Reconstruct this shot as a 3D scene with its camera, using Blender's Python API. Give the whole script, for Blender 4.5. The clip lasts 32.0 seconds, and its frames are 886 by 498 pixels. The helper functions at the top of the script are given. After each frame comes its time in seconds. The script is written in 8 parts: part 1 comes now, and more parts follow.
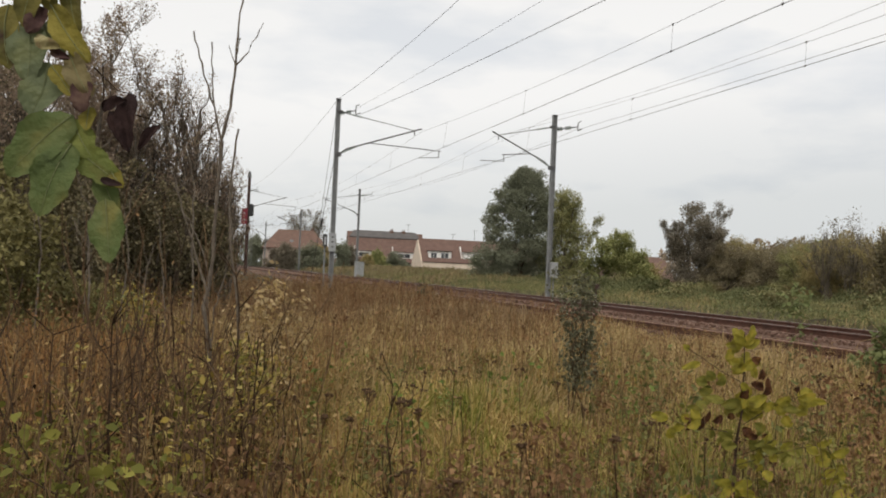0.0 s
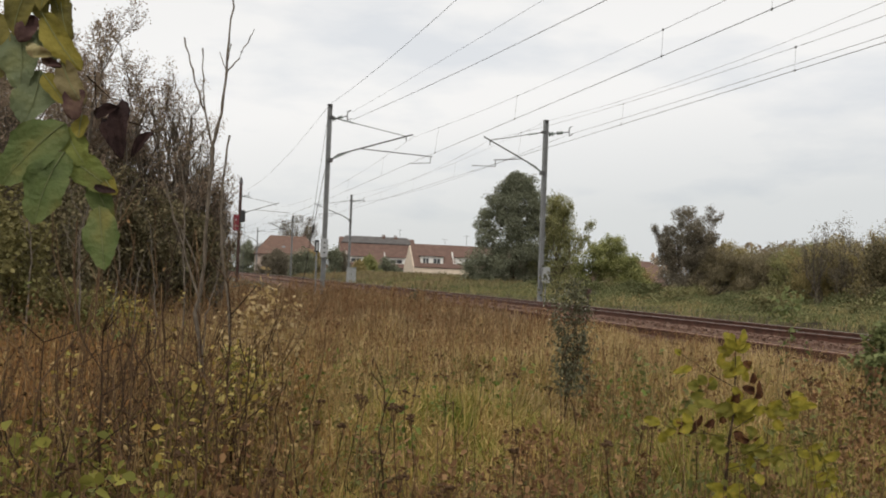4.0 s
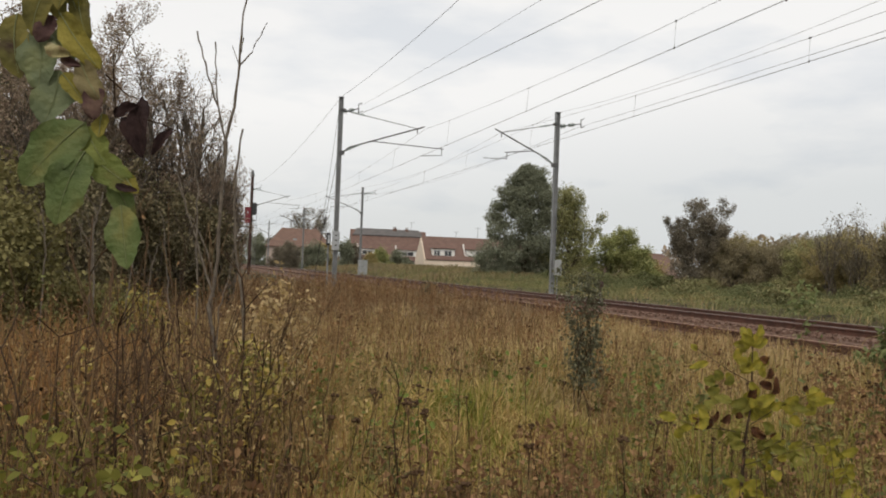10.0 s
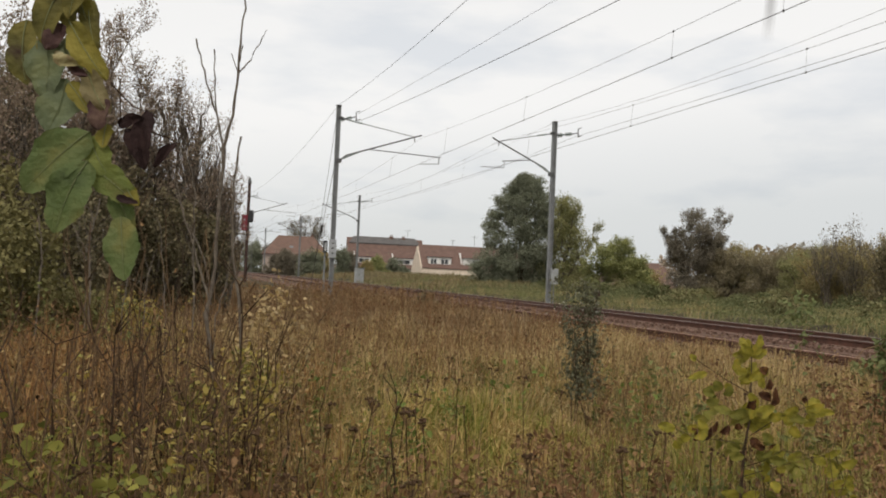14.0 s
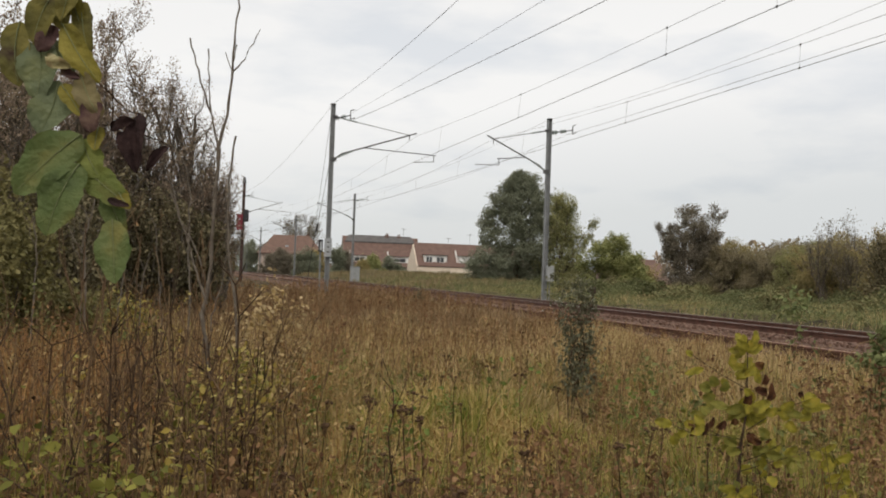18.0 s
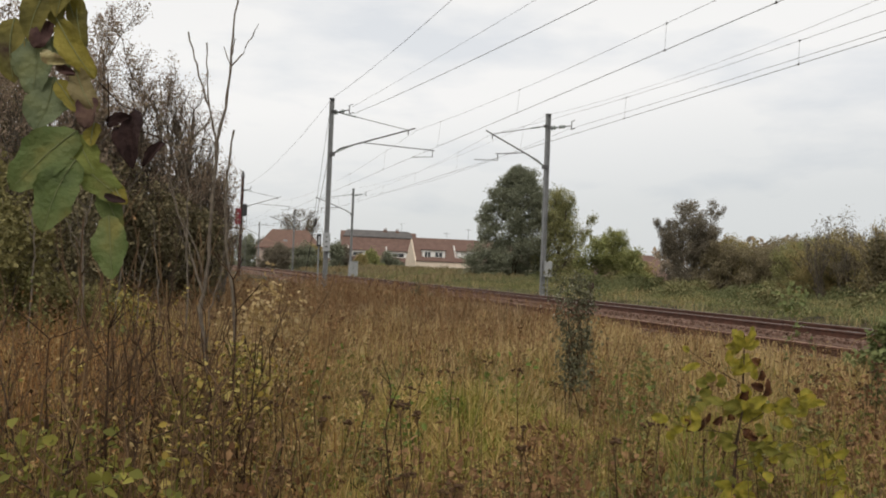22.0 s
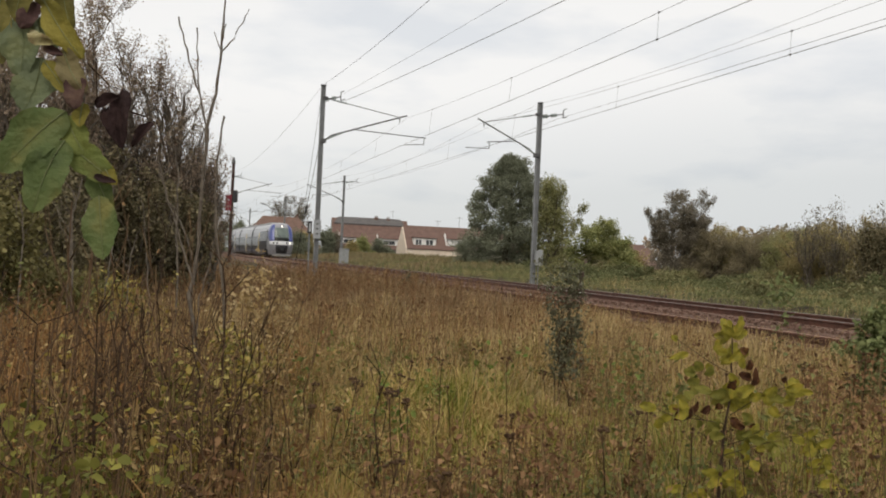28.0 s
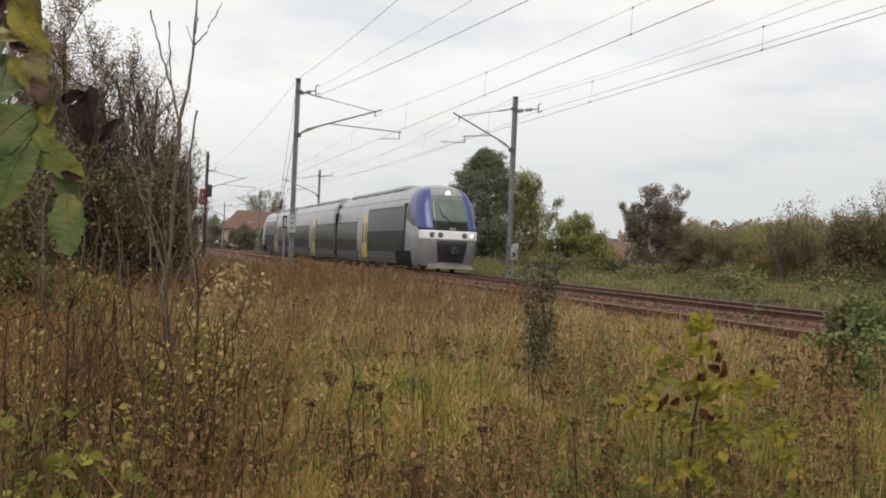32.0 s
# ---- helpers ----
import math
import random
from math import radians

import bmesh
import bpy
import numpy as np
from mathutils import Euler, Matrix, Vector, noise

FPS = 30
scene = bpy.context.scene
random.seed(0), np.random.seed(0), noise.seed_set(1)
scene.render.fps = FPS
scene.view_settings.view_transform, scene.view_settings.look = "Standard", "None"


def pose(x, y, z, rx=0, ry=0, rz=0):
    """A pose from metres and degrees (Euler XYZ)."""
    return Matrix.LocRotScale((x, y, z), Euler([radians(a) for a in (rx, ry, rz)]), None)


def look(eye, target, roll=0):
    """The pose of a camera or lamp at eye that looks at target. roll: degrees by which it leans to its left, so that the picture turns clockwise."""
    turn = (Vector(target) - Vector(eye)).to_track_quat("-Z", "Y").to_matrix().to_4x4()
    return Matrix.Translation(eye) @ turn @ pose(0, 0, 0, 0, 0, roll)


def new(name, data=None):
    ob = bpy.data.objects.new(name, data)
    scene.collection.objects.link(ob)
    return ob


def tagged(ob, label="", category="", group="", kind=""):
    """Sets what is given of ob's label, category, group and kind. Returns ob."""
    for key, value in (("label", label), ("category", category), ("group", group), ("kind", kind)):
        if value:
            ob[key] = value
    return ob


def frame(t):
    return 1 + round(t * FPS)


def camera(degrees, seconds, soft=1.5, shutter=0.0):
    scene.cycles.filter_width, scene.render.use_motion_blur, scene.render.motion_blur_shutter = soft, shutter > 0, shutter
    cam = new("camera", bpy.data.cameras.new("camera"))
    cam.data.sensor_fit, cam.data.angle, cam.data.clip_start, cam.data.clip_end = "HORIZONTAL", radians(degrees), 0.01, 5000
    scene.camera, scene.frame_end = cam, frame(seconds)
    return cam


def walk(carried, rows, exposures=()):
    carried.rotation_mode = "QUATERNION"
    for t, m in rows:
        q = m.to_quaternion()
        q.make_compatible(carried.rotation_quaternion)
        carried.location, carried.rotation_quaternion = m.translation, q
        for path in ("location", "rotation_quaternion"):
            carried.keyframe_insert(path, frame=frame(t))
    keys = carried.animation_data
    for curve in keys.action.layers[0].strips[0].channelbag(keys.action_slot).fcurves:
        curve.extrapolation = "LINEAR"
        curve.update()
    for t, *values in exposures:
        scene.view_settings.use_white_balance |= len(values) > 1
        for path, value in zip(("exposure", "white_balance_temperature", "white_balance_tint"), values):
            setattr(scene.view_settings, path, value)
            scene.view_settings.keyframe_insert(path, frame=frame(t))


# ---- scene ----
cam = camera(51.6, 32.0, soft=1.9)
# hand-held camera beside the line: seconds, place, turn
PATH = (
    (0, 0.018, -0.02, 0.934, 91.285, -2.471, -15.427), (0.5, 0.022, -0.019, 0.932, 91.224, -2.255, -15.611), (1, 0.02, -0.027, 0.935, 91.443, -2.14, -15.837),
    (1.5, 0.019, -0.022, 0.935, 91.607, -2.115, -15.839), (2, 0.019, -0.029, 0.933, 91.588, -2.176, -15.887), (2.5, 0.019, -0.029, 0.935, 91.62, -2.099, -15.982),
    (3, 0.019, -0.028, 0.935, 91.576, -2.074, -15.976), (3.5, 0.019, -0.023, 0.935, 91.596, -2.134, -15.946), (5.5, 0.02, -0.026, 0.935, 91.738, -2.394, -15.916),
    (6, 0.021, -0.027, 0.934, 91.732, -2.346, -15.944), (6.5, 0.014, -0.01, 0.937, 91.168, -2.222, -16.149), (7, 0.009, -0.01, 0.944, 91.266, -2.064, -16.236),
    (7.5, 0.01, -0.014, 0.947, 91.232, -1.994, -16.203), (8, 0.01, -0.007, 0.948, 91.142, -1.955, -16.123), (8.5, 0.007, -0, 0.946, 91.231, -2.033, -15.856),
    (9, 0.008, 0.001, 0.947, 91.226, -2.118, -15.626), (9.5, 0.008, -0.001, 0.946, 91.214, -2.213, -15.49), (10, 0.008, -0.004, 0.946, 91.128, -2.184, -15.223),
    (10.5, 0.006, -0.001, 0.946, 91.15, -2.143, -15.177), (11, 0.004, -0.004, 0.947, 91.32, -2.133, -15.227), (11.5, 0.001, -0.014, 0.946, 91.37, -2.198, -15.439),
    (12, 0.001, -0.014, 0.95, 91.466, -2.294, -15.583), (12.5, 0.001, -0.01, 0.947, 91.407, -2.255, -15.563), (13, 0.001, -0, 0.947, 91.404, -2.305, -15.464),
    (13.5, 0.002, 0.002, 0.949, 91.556, -2.366, -15.471), (14, 0, 0.009, 0.948, 91.661, -2.47, -15.448), (14.5, 0, -0.003, 0.949, 91.672, -2.45, -15.447),
    (16.5, -0, 0.01, 0.947, 91.763, -2.215, -15.584), (17, -0.004, -0.002, 0.95, 91.701, -2.197, -15.657), (17.5, 0, -0.001, 0.948, 91.689, -2.057, -15.684),
    (18, -0.002, 0.007, 0.947, 91.547, -2.035, -15.714), (18.5, 0, 0.005, 0.947, 91.492, -2.134, -15.73), (19, -0, -0.003, 0.949, 91.535, -2.184, -15.719),
    (19.5, 0.002, -0.003, 0.949, 91.572, -2.126, -15.748), (20, 0.004, -0.004, 0.948, 91.558, -2.062, -15.867), (20.5, 0.002, -0, 0.949, 91.577, -2.079, -15.994),
    (21, 0.002, 0.004, 0.95, 91.591, -2.185, -15.984), (21.5, 0.003, 0.005, 0.95, 91.498, -2.136, -15.879), (22, 0.001, 0.003, 0.947, 91.242, -2.233, -15.817),
    (22.5, 0, 0.004, 0.947, 91.058, -2.293, -15.728), (23, 0.002, 0.005, 0.948, 90.876, -2.394, -15.688), (23.5, 0.002, 0.011, 0.948, 90.827, -2.397, -15.583),
    (24, 0.002, 0.01, 0.946, 90.689, -2.36, -15.554), (24.5, 0.001, 0.01, 0.946, 90.617, -2.415, -15.47), (25, 0, 0.012, 0.946, 90.595, -2.579, -15.458),
    (25.5, 0.002, 0.015, 0.946, 90.57, -2.728, -15.595), (27.5, 0.004, 0.011, 0.945, 90.458, -2.636, -16.219), (28, 0.005, 0.004, 0.947, 90.509, -2.602, -16.391),
    (28.5, 0.005, -0.003, 0.947, 90.558, -2.511, -16.562), (29, 0.003, 0.001, 0.947, 90.636, -2.514, -16.804), (29.5, 0.005, -0.012, 0.95, 90.614, -2.479, -16.897),
    (30, 0.007, -0.017, 0.947, 90.516, -2.469, -17.045), (30.5, 0.008, -0.015, 0.946, 90.319, -2.429, -17.269), (31, 0.008, -0.009, 0.946, 90.265, -2.44, -17.477),
    (31.5, 0.006, -0.015, 0.948, 90.204, -2.533, -17.656), (32, 0.012, -0.021, 0.949, 90.214, -2.486, -17.897),
)
walk(cam, [(t, pose(x, y, z, rx, ry, rz)) for t, x, y, z, rx, ry, rz in PATH],
     exposures=((0, 0.1, 7080, 11), (24, 0.1, 7060, 11), (30, 0.1, 7080, 11), (32, 0.16, 7080, 11)))

# ---- world and light: an overcast autumn noon ----
world = bpy.data.worlds.new("overcast")
scene.world = world
world.use_nodes = True
wn, wl = world.node_tree.nodes, world.node_tree.links
wn.clear()
w_out = wn.new("ShaderNodeOutputWorld")
w_bg = wn.new("ShaderNodeBackground")
w_sky = wn.new("ShaderNodeTexSky")
w_sky.sky_type, w_sky.sun_disc = "NISHITA", False
w_sky.sun_elevation, w_sky.sun_rotation = radians(38), radians(200)
w_co = wn.new("ShaderNodeTexCoord")
w_map = wn.new("ShaderNodeMapping")
w_map.inputs["Scale"].default_value = (1.0, 1.0, 3.2)
w_noise = wn.new("ShaderNodeTexNoise")
w_noise.inputs["Scale"].default_value, w_noise.inputs["Detail"].default_value = 3.6, 7.0
w_noise.inputs["Roughness"].default_value = 0.52
w_ramp = wn.new("ShaderNodeValToRGB")
w_ramp.color_ramp.elements[0].position, w_ramp.color_ramp.elements[0].color = 0.34, (0.81, 0.848, 0.897, 1)
w_ramp.color_ramp.elements[1].position, w_ramp.color_ramp.elements[1].color = 0.5, (1.0, 1.006, 1.01, 1)
# the cloud thins towards the hidden sun: one broad slope over the whole sky
w_dot = wn.new("ShaderNodeVectorMath")
w_dot.operation = "DOT_PRODUCT"
w_dot.inputs[1].default_value = (-0.1, 0.0, 1.0)
w_span = wn.new("ShaderNodeMapRange")
w_span.inputs[1].default_value, w_span.inputs[2].default_value = -0.5, 0.5
w_slope = wn.new("ShaderNodeValToRGB")
ws = w_slope.color_ramp.elements
ws[0].position, ws[0].color = 0.38, (0.56, 0.61, 0.67, 1)
ws[1].position, ws[1].color = 1.0, (0.905, 0.935, 0.958, 1)
for at, c in ((0.475, (0.60, 0.65, 0.71, 1)), (0.53, (0.635, 0.68, 0.73, 1)), (0.56, (0.69, 0.73, 0.778, 1)), (0.65, (0.846, 0.874, 0.914, 1)), (0.71, (0.852, 0.882, 0.922, 1)), (0.8, (0.828, 0.859, 0.902, 1))):
    ws.new(at).color = c
w_cloud = wn.new("ShaderNodeMix")
w_cloud.data_type, w_cloud.blend_type = "RGBA", "MULTIPLY"
w_cloud.inputs[0].default_value = 1.0
wl.new(w_co.outputs["Generated"], w_dot.inputs[0])
wl.new(w_dot.outputs["Value"], w_span.inputs[0])
wl.new(w_span.outputs[0], w_slope.inputs["Fac"])
wl.new(w_slope.outputs["Color"], w_cloud.inputs[6])
wl.new(w_ramp.outputs["Color"], w_cloud.inputs[7])
w_gain = wn.new("ShaderNodeMix")
w_gain.data_type, w_gain.blend_type = "RGBA", "MULTIPLY"
w_gain.inputs[0].default_value = 1.0
w_gain.inputs[7].default_value = (0.1, 0.1, 0.1, 1)
w_mix = wn.new("ShaderNodeMix")
w_mix.data_type = "RGBA"
w_mix.inputs[0].default_value = 0.94
wl.new(w_co.outputs["Generated"], w_map.inputs["Vector"])
wl.new(w_map.outputs["Vector"], w_noise.inputs["Vector"])
wl.new(w_noise.outputs["Fac"], w_ramp.inputs["Fac"])
wl.new(w_sky.outputs["Color"], w_gain.inputs[6])
wl.new(w_gain.outputs[2], w_mix.inputs[6])
wl.new(w_cloud.outputs[2], w_mix.inputs[7])
wl.new(w_mix.outputs[2], w_bg.inputs["Color"])
w_bg.inputs["Strength"].default_value = 1.0
wl.new(w_bg.outputs["Background"], w_out.inputs["Surface"])

sun = new("sun", bpy.data.lights.new("sun", "SUN"))
sun.data.energy, sun.data.angle, sun.data.color = 1.4, radians(30), (1.0, 0.96, 0.9)
sun.matrix_world = look((0, 0, 30), (12, 20, 0))


# ---- materials ----
def material(name, stops, scale=4.0, rough=0.8, bump=0.2, metal=0.0, by="noise", fine=6.0, leafy=0.0, bump_scale=None, dirt=None, coat=0.0, share=(0.7, 0.75, -0.22), spec=None):
    """stops: colours from dark to light, laid out by noise, by piece ("island"), or by object ("object")."""
    m = bpy.data.materials.new(name)
    m.use_nodes = True
    n, l = m.node_tree.nodes, m.node_tree.links
    b = n["Principled BSDF"]
    b.inputs["Roughness"].default_value, b.inputs["Metallic"].default_value = rough, metal
    b.inputs["Coat Weight"].default_value = coat
    b.inputs["Specular IOR Level"].default_value = spec if spec is not None else (0.12 if leafy or rough >= 0.85 else 0.5)
    co = n.new("ShaderNodeTexCoord")
    t1 = n.new("ShaderNodeTexNoise")
    t1.inputs["Scale"].default_value, t1.inputs["Detail"].default_value = scale, fine
    l.new(co.outputs["Object"], t1.inputs["Vector"])
    ramp = n.new("ShaderNodeValToRGB")
    e = ramp.color_ramp.elements
    while len(e) < len(stops):
        e.new(0.5)
    for i, c in enumerate(stops):
        at = i / max(1, len(stops) - 1)
        e[i].position = at if by != "noise" else 0.3 + 0.4 * at
        e[i].color = (*c, 1)
    src = t1.outputs["Fac"]
    if by == "island":
        g = n.new("ShaderNodeNewGeometry")
        mixer = n.new("ShaderNodeMath")
        mixer.operation = "MULTIPLY_ADD"
        l.new(t1.outputs["Fac"], mixer.inputs[0])
        mixer.inputs[1].default_value = share[0]
        sub = n.new("ShaderNodeMath")
        sub.operation = "MULTIPLY_ADD"
        l.new(g.outputs["Random Per Island"], sub.inputs[0])
        sub.inputs[1].default_value, sub.inputs[2].default_value = share[1], share[2]
        l.new(sub.outputs[0], mixer.inputs[2])
        src = mixer.outputs[0]
    elif by == "object":
        g = n.new("ShaderNodeObjectInfo")
        src = g.outputs["Random"]
    l.new(src, ramp.inputs["Fac"])
    colour = ramp.outputs["Color"]
    t2 = n.new("ShaderNodeTexNoise")
    t2.inputs["Scale"].default_value = bump_scale or scale * 7
    t2.inputs["Detail"].default_value = 4
    l.new(co.outputs["Object"], t2.inputs["Vector"])
    if dirt:
        mx = n.new("ShaderNodeMix")
        mx.data_type = "RGBA"
        mr = n.new("ShaderNodeMapRange")
        mr.inputs[1].default_value, mr.inputs[2].default_value = 0.48, 0.72
        mr.inputs[4].default_value = 0.75
        l.new(t2.outputs["Fac"], mr.inputs[0])
        l.new(mr.outputs[0], mx.inputs[0])
        l.new(colour, mx.inputs[6])
        mx.inputs[7].default_value = (*dirt, 1)
        colour = mx.outputs[2]
    l.new(colour, b.inputs["Base Color"])
    if bump:
        bp = n.new("ShaderNodeBump")
        bp.inputs["Strength"].default_value, bp.inputs["Distance"].default_value = bump, 0.02
        l.new(t2.outputs["Fac"], bp.inputs["Height"])
        l.new(bp.outputs["Normal"], b.inputs["Normal"])
    if leafy:
        tr = n.new("ShaderNodeBsdfTranslucent")
        ms = n.new("ShaderNodeMixShader")
        ms.inputs[0].default_value = leafy
        l.new(colour, tr.inputs["Color"])
        l.new(b.outputs["BSDF"], ms.inputs[1])
        l.new(tr.outputs["BSDF"], ms.inputs[2])
        l.new(ms.outputs[0], n["Material Output"].inputs["Surface"])
    return m


def glow(name, colour, strength):
    m = bpy.data.materials.new(name)
    m.use_nodes = True
    b = m.node_tree.nodes["Principled BSDF"]
    b.inputs["Base Color"].default_value = (*colour, 1)
    b.inputs["Emission Color"].default_value = (*colour, 1)
    b.inputs["Emission Strength"].default_value = strength
    return m


M_SOIL = material("meadow_soil", [(0.028, 0.022, 0.013), (0.06, 0.044, 0.024), (0.055, 0.058, 0.022)], 0.7, 0.95, 0.6, bump_scale=9)
M_BALLAST = material("rusty_ballast", [(0.06, 0.035, 0.026), (0.125, 0.074, 0.054), (0.19, 0.125, 0.095)], 9, 0.95, 0.9, bump_scale=26)
M_STONE = material("ballast_stone", [(0.06, 0.035, 0.027), (0.15, 0.09, 0.068), (0.25, 0.168, 0.132)], 4, 0.9, 0.2, by="island")
M_RAIL = material("rusted_rail_steel", [(0.07, 0.03, 0.02), (0.15, 0.065, 0.042)], 6, 0.75, 0.3, 0.2)
M_RAILRUST = material("dull_rusty_rail_head", [(0.21, 0.112, 0.076), (0.31, 0.185, 0.135)], 3, 0.6, 0.1, 0.3)
M_RAILTOP = material("worn_rail_head", [(0.13, 0.10, 0.085), (0.24, 0.20, 0.18)], 3, 0.42, 0.1, 0.75)
M_SLEEPER = material("weathered_sleeper", [(0.05, 0.04, 0.032), (0.13, 0.105, 0.085)], 5, 0.9, 0.5)
M_STEEL = material("galvanised_steel", [(0.16, 0.17, 0.175), (0.27, 0.28, 0.285)], 2.2, 0.55, 0.15, 0.35, dirt=(0.17, 0.16, 0.15))
M_WIRE = material("dark_copper_wire", [(0.035, 0.035, 0.035), (0.08, 0.075, 0.07)], 8, 0.55, 0.0, 0.5)
M_FITTING = material("dark_metal_fitting", [(0.06, 0.06, 0.062), (0.14, 0.14, 0.14)], 8, 0.5, 0.1, 0.4)
M_INSUL = material("glass_insulator", [(0.16, 0.2, 0.19), (0.3, 0.33, 0.31)], 8, 0.2, 0.0)
M_PLATE = material("grey_sign_plate", [(0.27, 0.285, 0.295), (0.38, 0.395, 0.405)], 5, 0.6, 0.1)
M_CABINET = material("light_grey_cabinet", [(0.23, 0.245, 0.25), (0.32, 0.335, 0.34)], 3, 0.6, 0.1, dirt=(0.24, 0.23, 0.2))
M_CONCRETE = material("weathered_concrete", [(0.22, 0.21, 0.19), (0.36, 0.34, 0.31)], 5, 0.9, 0.4)
M_SIGNALRED = material("red_signal_board", [(0.14, 0.012, 0.024), (0.22, 0.022, 0.036)], 5, 0.5, 0.05)
M_BLACK = material("matt_black_paint", [(0.012, 0.012, 0.013), (0.03, 0.03, 0.032)], 6, 0.6, 0.05)
M_REDPOST = material("rusty_red_post", [(0.03, 0.014, 0.011), (0.06, 0.027, 0.02)], 8, 0.8, 0.2)
M_ROOF = material("brown_roof_tile", [(0.135, 0.083, 0.069), (0.18, 0.115, 0.096)], 1.4, 0.9, 0.3, by="noise", dirt=(0.115, 0.09, 0.078))
M_ROOFGREY = material("grey_slate_tile", [(0.085, 0.08, 0.08), (0.125, 0.115, 0.112)], 1.4, 0.8, 0.3)
M_ROOFRED = material("orange_roof_tile", [(0.135, 0.085, 0.068), (0.185, 0.115, 0.092)], 1.2, 0.85, 0.3, dirt=(0.13, 0.1, 0.085))
M_RENDER = material("cream_house_render", [(0.6, 0.5, 0.4), (0.72, 0.62, 0.51)], 1.2, 0.9, 0.1)
M_PINKWALL = material("pale_pink_house_render", [(0.36, 0.29, 0.25), (0.45, 0.37, 0.32)], 1.2, 0.9, 0.1)
M_WHITE = material("white_house_paint", [(0.66, 0.65, 0.62), (0.78, 0.77, 0.75)], 1.5, 0.7, 0.05)
M_GREYWALL = material("grey_house_render", [(0.28, 0.26, 0.24), (0.38, 0.35, 0.32)], 1.2, 0.9, 0.2)
# pane colour runs up to grey to paint in the reflected sky
M_PANE = material("window_glass_with_sky_grey", [(0.03, 0.034, 0.038), (0.1, 0.105, 0.11)], 2, 0.08, 0.0)
M_BARK = material("grey_brown_bark", [(0.07, 0.055, 0.042), (0.18, 0.155, 0.125)], 9, 0.9, 0.7)
M_BARKDARK = material("dark_bark", [(0.03, 0.019, 0.012), (0.085, 0.056, 0.038)], 9, 0.9, 0.7)
M_TWIG = material("pale_ash_bark", [(0.085, 0.068, 0.054), (0.19, 0.158, 0.125)], 20, 0.85, 0.4)
M_STEMBROWN = material("brown_woody_stem", [(0.078, 0.046, 0.026), (0.15, 0.096, 0.055)], 12, 0.9, 0.3)
M_STALK = material("dry_stalk", [(0.05, 0.031, 0.018), (0.14, 0.087, 0.045), (0.30, 0.2, 0.105)], 6, 0.9, 0.2, by="island")
M_HEAD = material("dry_seed_head", [(0.028, 0.017, 0.01), (0.085, 0.05, 0.028)], 14, 0.95, 0.3, by="island")
M_GRASS = material("autumn_grass", [(0.055, 0.09, 0.016), (0.12, 0.155, 0.026), (0.21, 0.205, 0.04), (0.385, 0.29, 0.1), (0.55, 0.398, 0.17), (0.375, 0.203, 0.07)], 2.4, 0.75, 0, by="island", leafy=0.2, share=(1.7, 0.45, -0.5))
M_DRYGRASS = material("dry_pinkish_grass", [(0.135, 0.13, 0.038), (0.27, 0.212, 0.092), (0.415, 0.303, 0.148), (0.495, 0.37, 0.19), (0.285, 0.172, 0.088)], 2.0, 0.8, 0, by="island", leafy=0.2, share=(1.6, 0.5, -0.5))
M_RUSTGRASS = material("rust_orange_grass", [(0.14, 0.07, 0.03), (0.26, 0.135, 0.055), (0.36, 0.2, 0.08), (0.3, 0.21, 0.09)], 1.8, 0.85, 0, by="island", leafy=0.25, share=(1.2, 0.6, -0.4))
M_GREENGRASS = material("olive_green_grass", [(0.12, 0.132, 0.033), (0.2, 0.205, 0.05), (0.3, 0.275, 0.08), (0.39, 0.315, 0.115)], 2.0, 0.8, 0, by="island", leafy=0.3, share=(1.4, 0.5, -0.45))
M_BROWNGRASS = material("brown_meadow_grass", [(0.11, 0.09, 0.042), (0.205, 0.148, 0.08), (0.295, 0.208, 0.118), (0.365, 0.265, 0.15), (0.215, 0.128, 0.078)], 1.2, 0.85, 0, by="island", leafy=0.2, share=(1.3, 0.5, -0.4))
M_BRICKWALL = material("brown_brick_wall", [(0.13, 0.085, 0.066), (0.19, 0.13, 0.1)], 3, 0.9, 0.2)
M_WEED = material("brown_weed_leaf", [(0.06, 0.03, 0.017), (0.17, 0.09, 0.046), (0.31, 0.188, 0.095), (0.21, 0.11, 0.05)], 1.6, 0.85, 0, by="island", leafy=0.2, share=(1.1, 0.7, -0.4))
M_GREENWEED = material("green_weed_leaf", [(0.088, 0.1, 0.036), (0.15, 0.163, 0.056), (0.225, 0.225, 0.088)], 0.8, 0.7, 0, by="island", leafy=0.3)
M_YELLOW = material("yellow_autumn_leaf", [(0.17, 0.12, 0.03), (0.34, 0.25, 0.06), (0.44, 0.36, 0.13), (0.19, 0.20, 0.05)], 3, 0.7, 0, by="island", leafy=0.35)
M_RUST = material("rust_brown_leaf", [(0.085, 0.04, 0.02), (0.25, 0.12, 0.046), (0.36, 0.21, 0.085), (0.29, 0.225, 0.075)], 1.8, 0.85, 0, by="island", leafy=0.2, share=(1.3, 0.6, -0.45))
M_FIELD = material("dull_field_grass", [(0.10, 0.092, 0.042), (0.18, 0.155, 0.078), (0.27, 0.21, 0.12), (0.22, 0.14, 0.08)], 0.25, 0.8, 0, by="island", leafy=0.2, share=(1.2, 0.5, -0.35))
M_CREAM = material("cream_autumn_leaf", [(0.28, 0.185, 0.075), (0.43, 0.315, 0.155), (0.53, 0.42, 0.25)], 3, 0.75, 0, by="island", leafy=0.3)
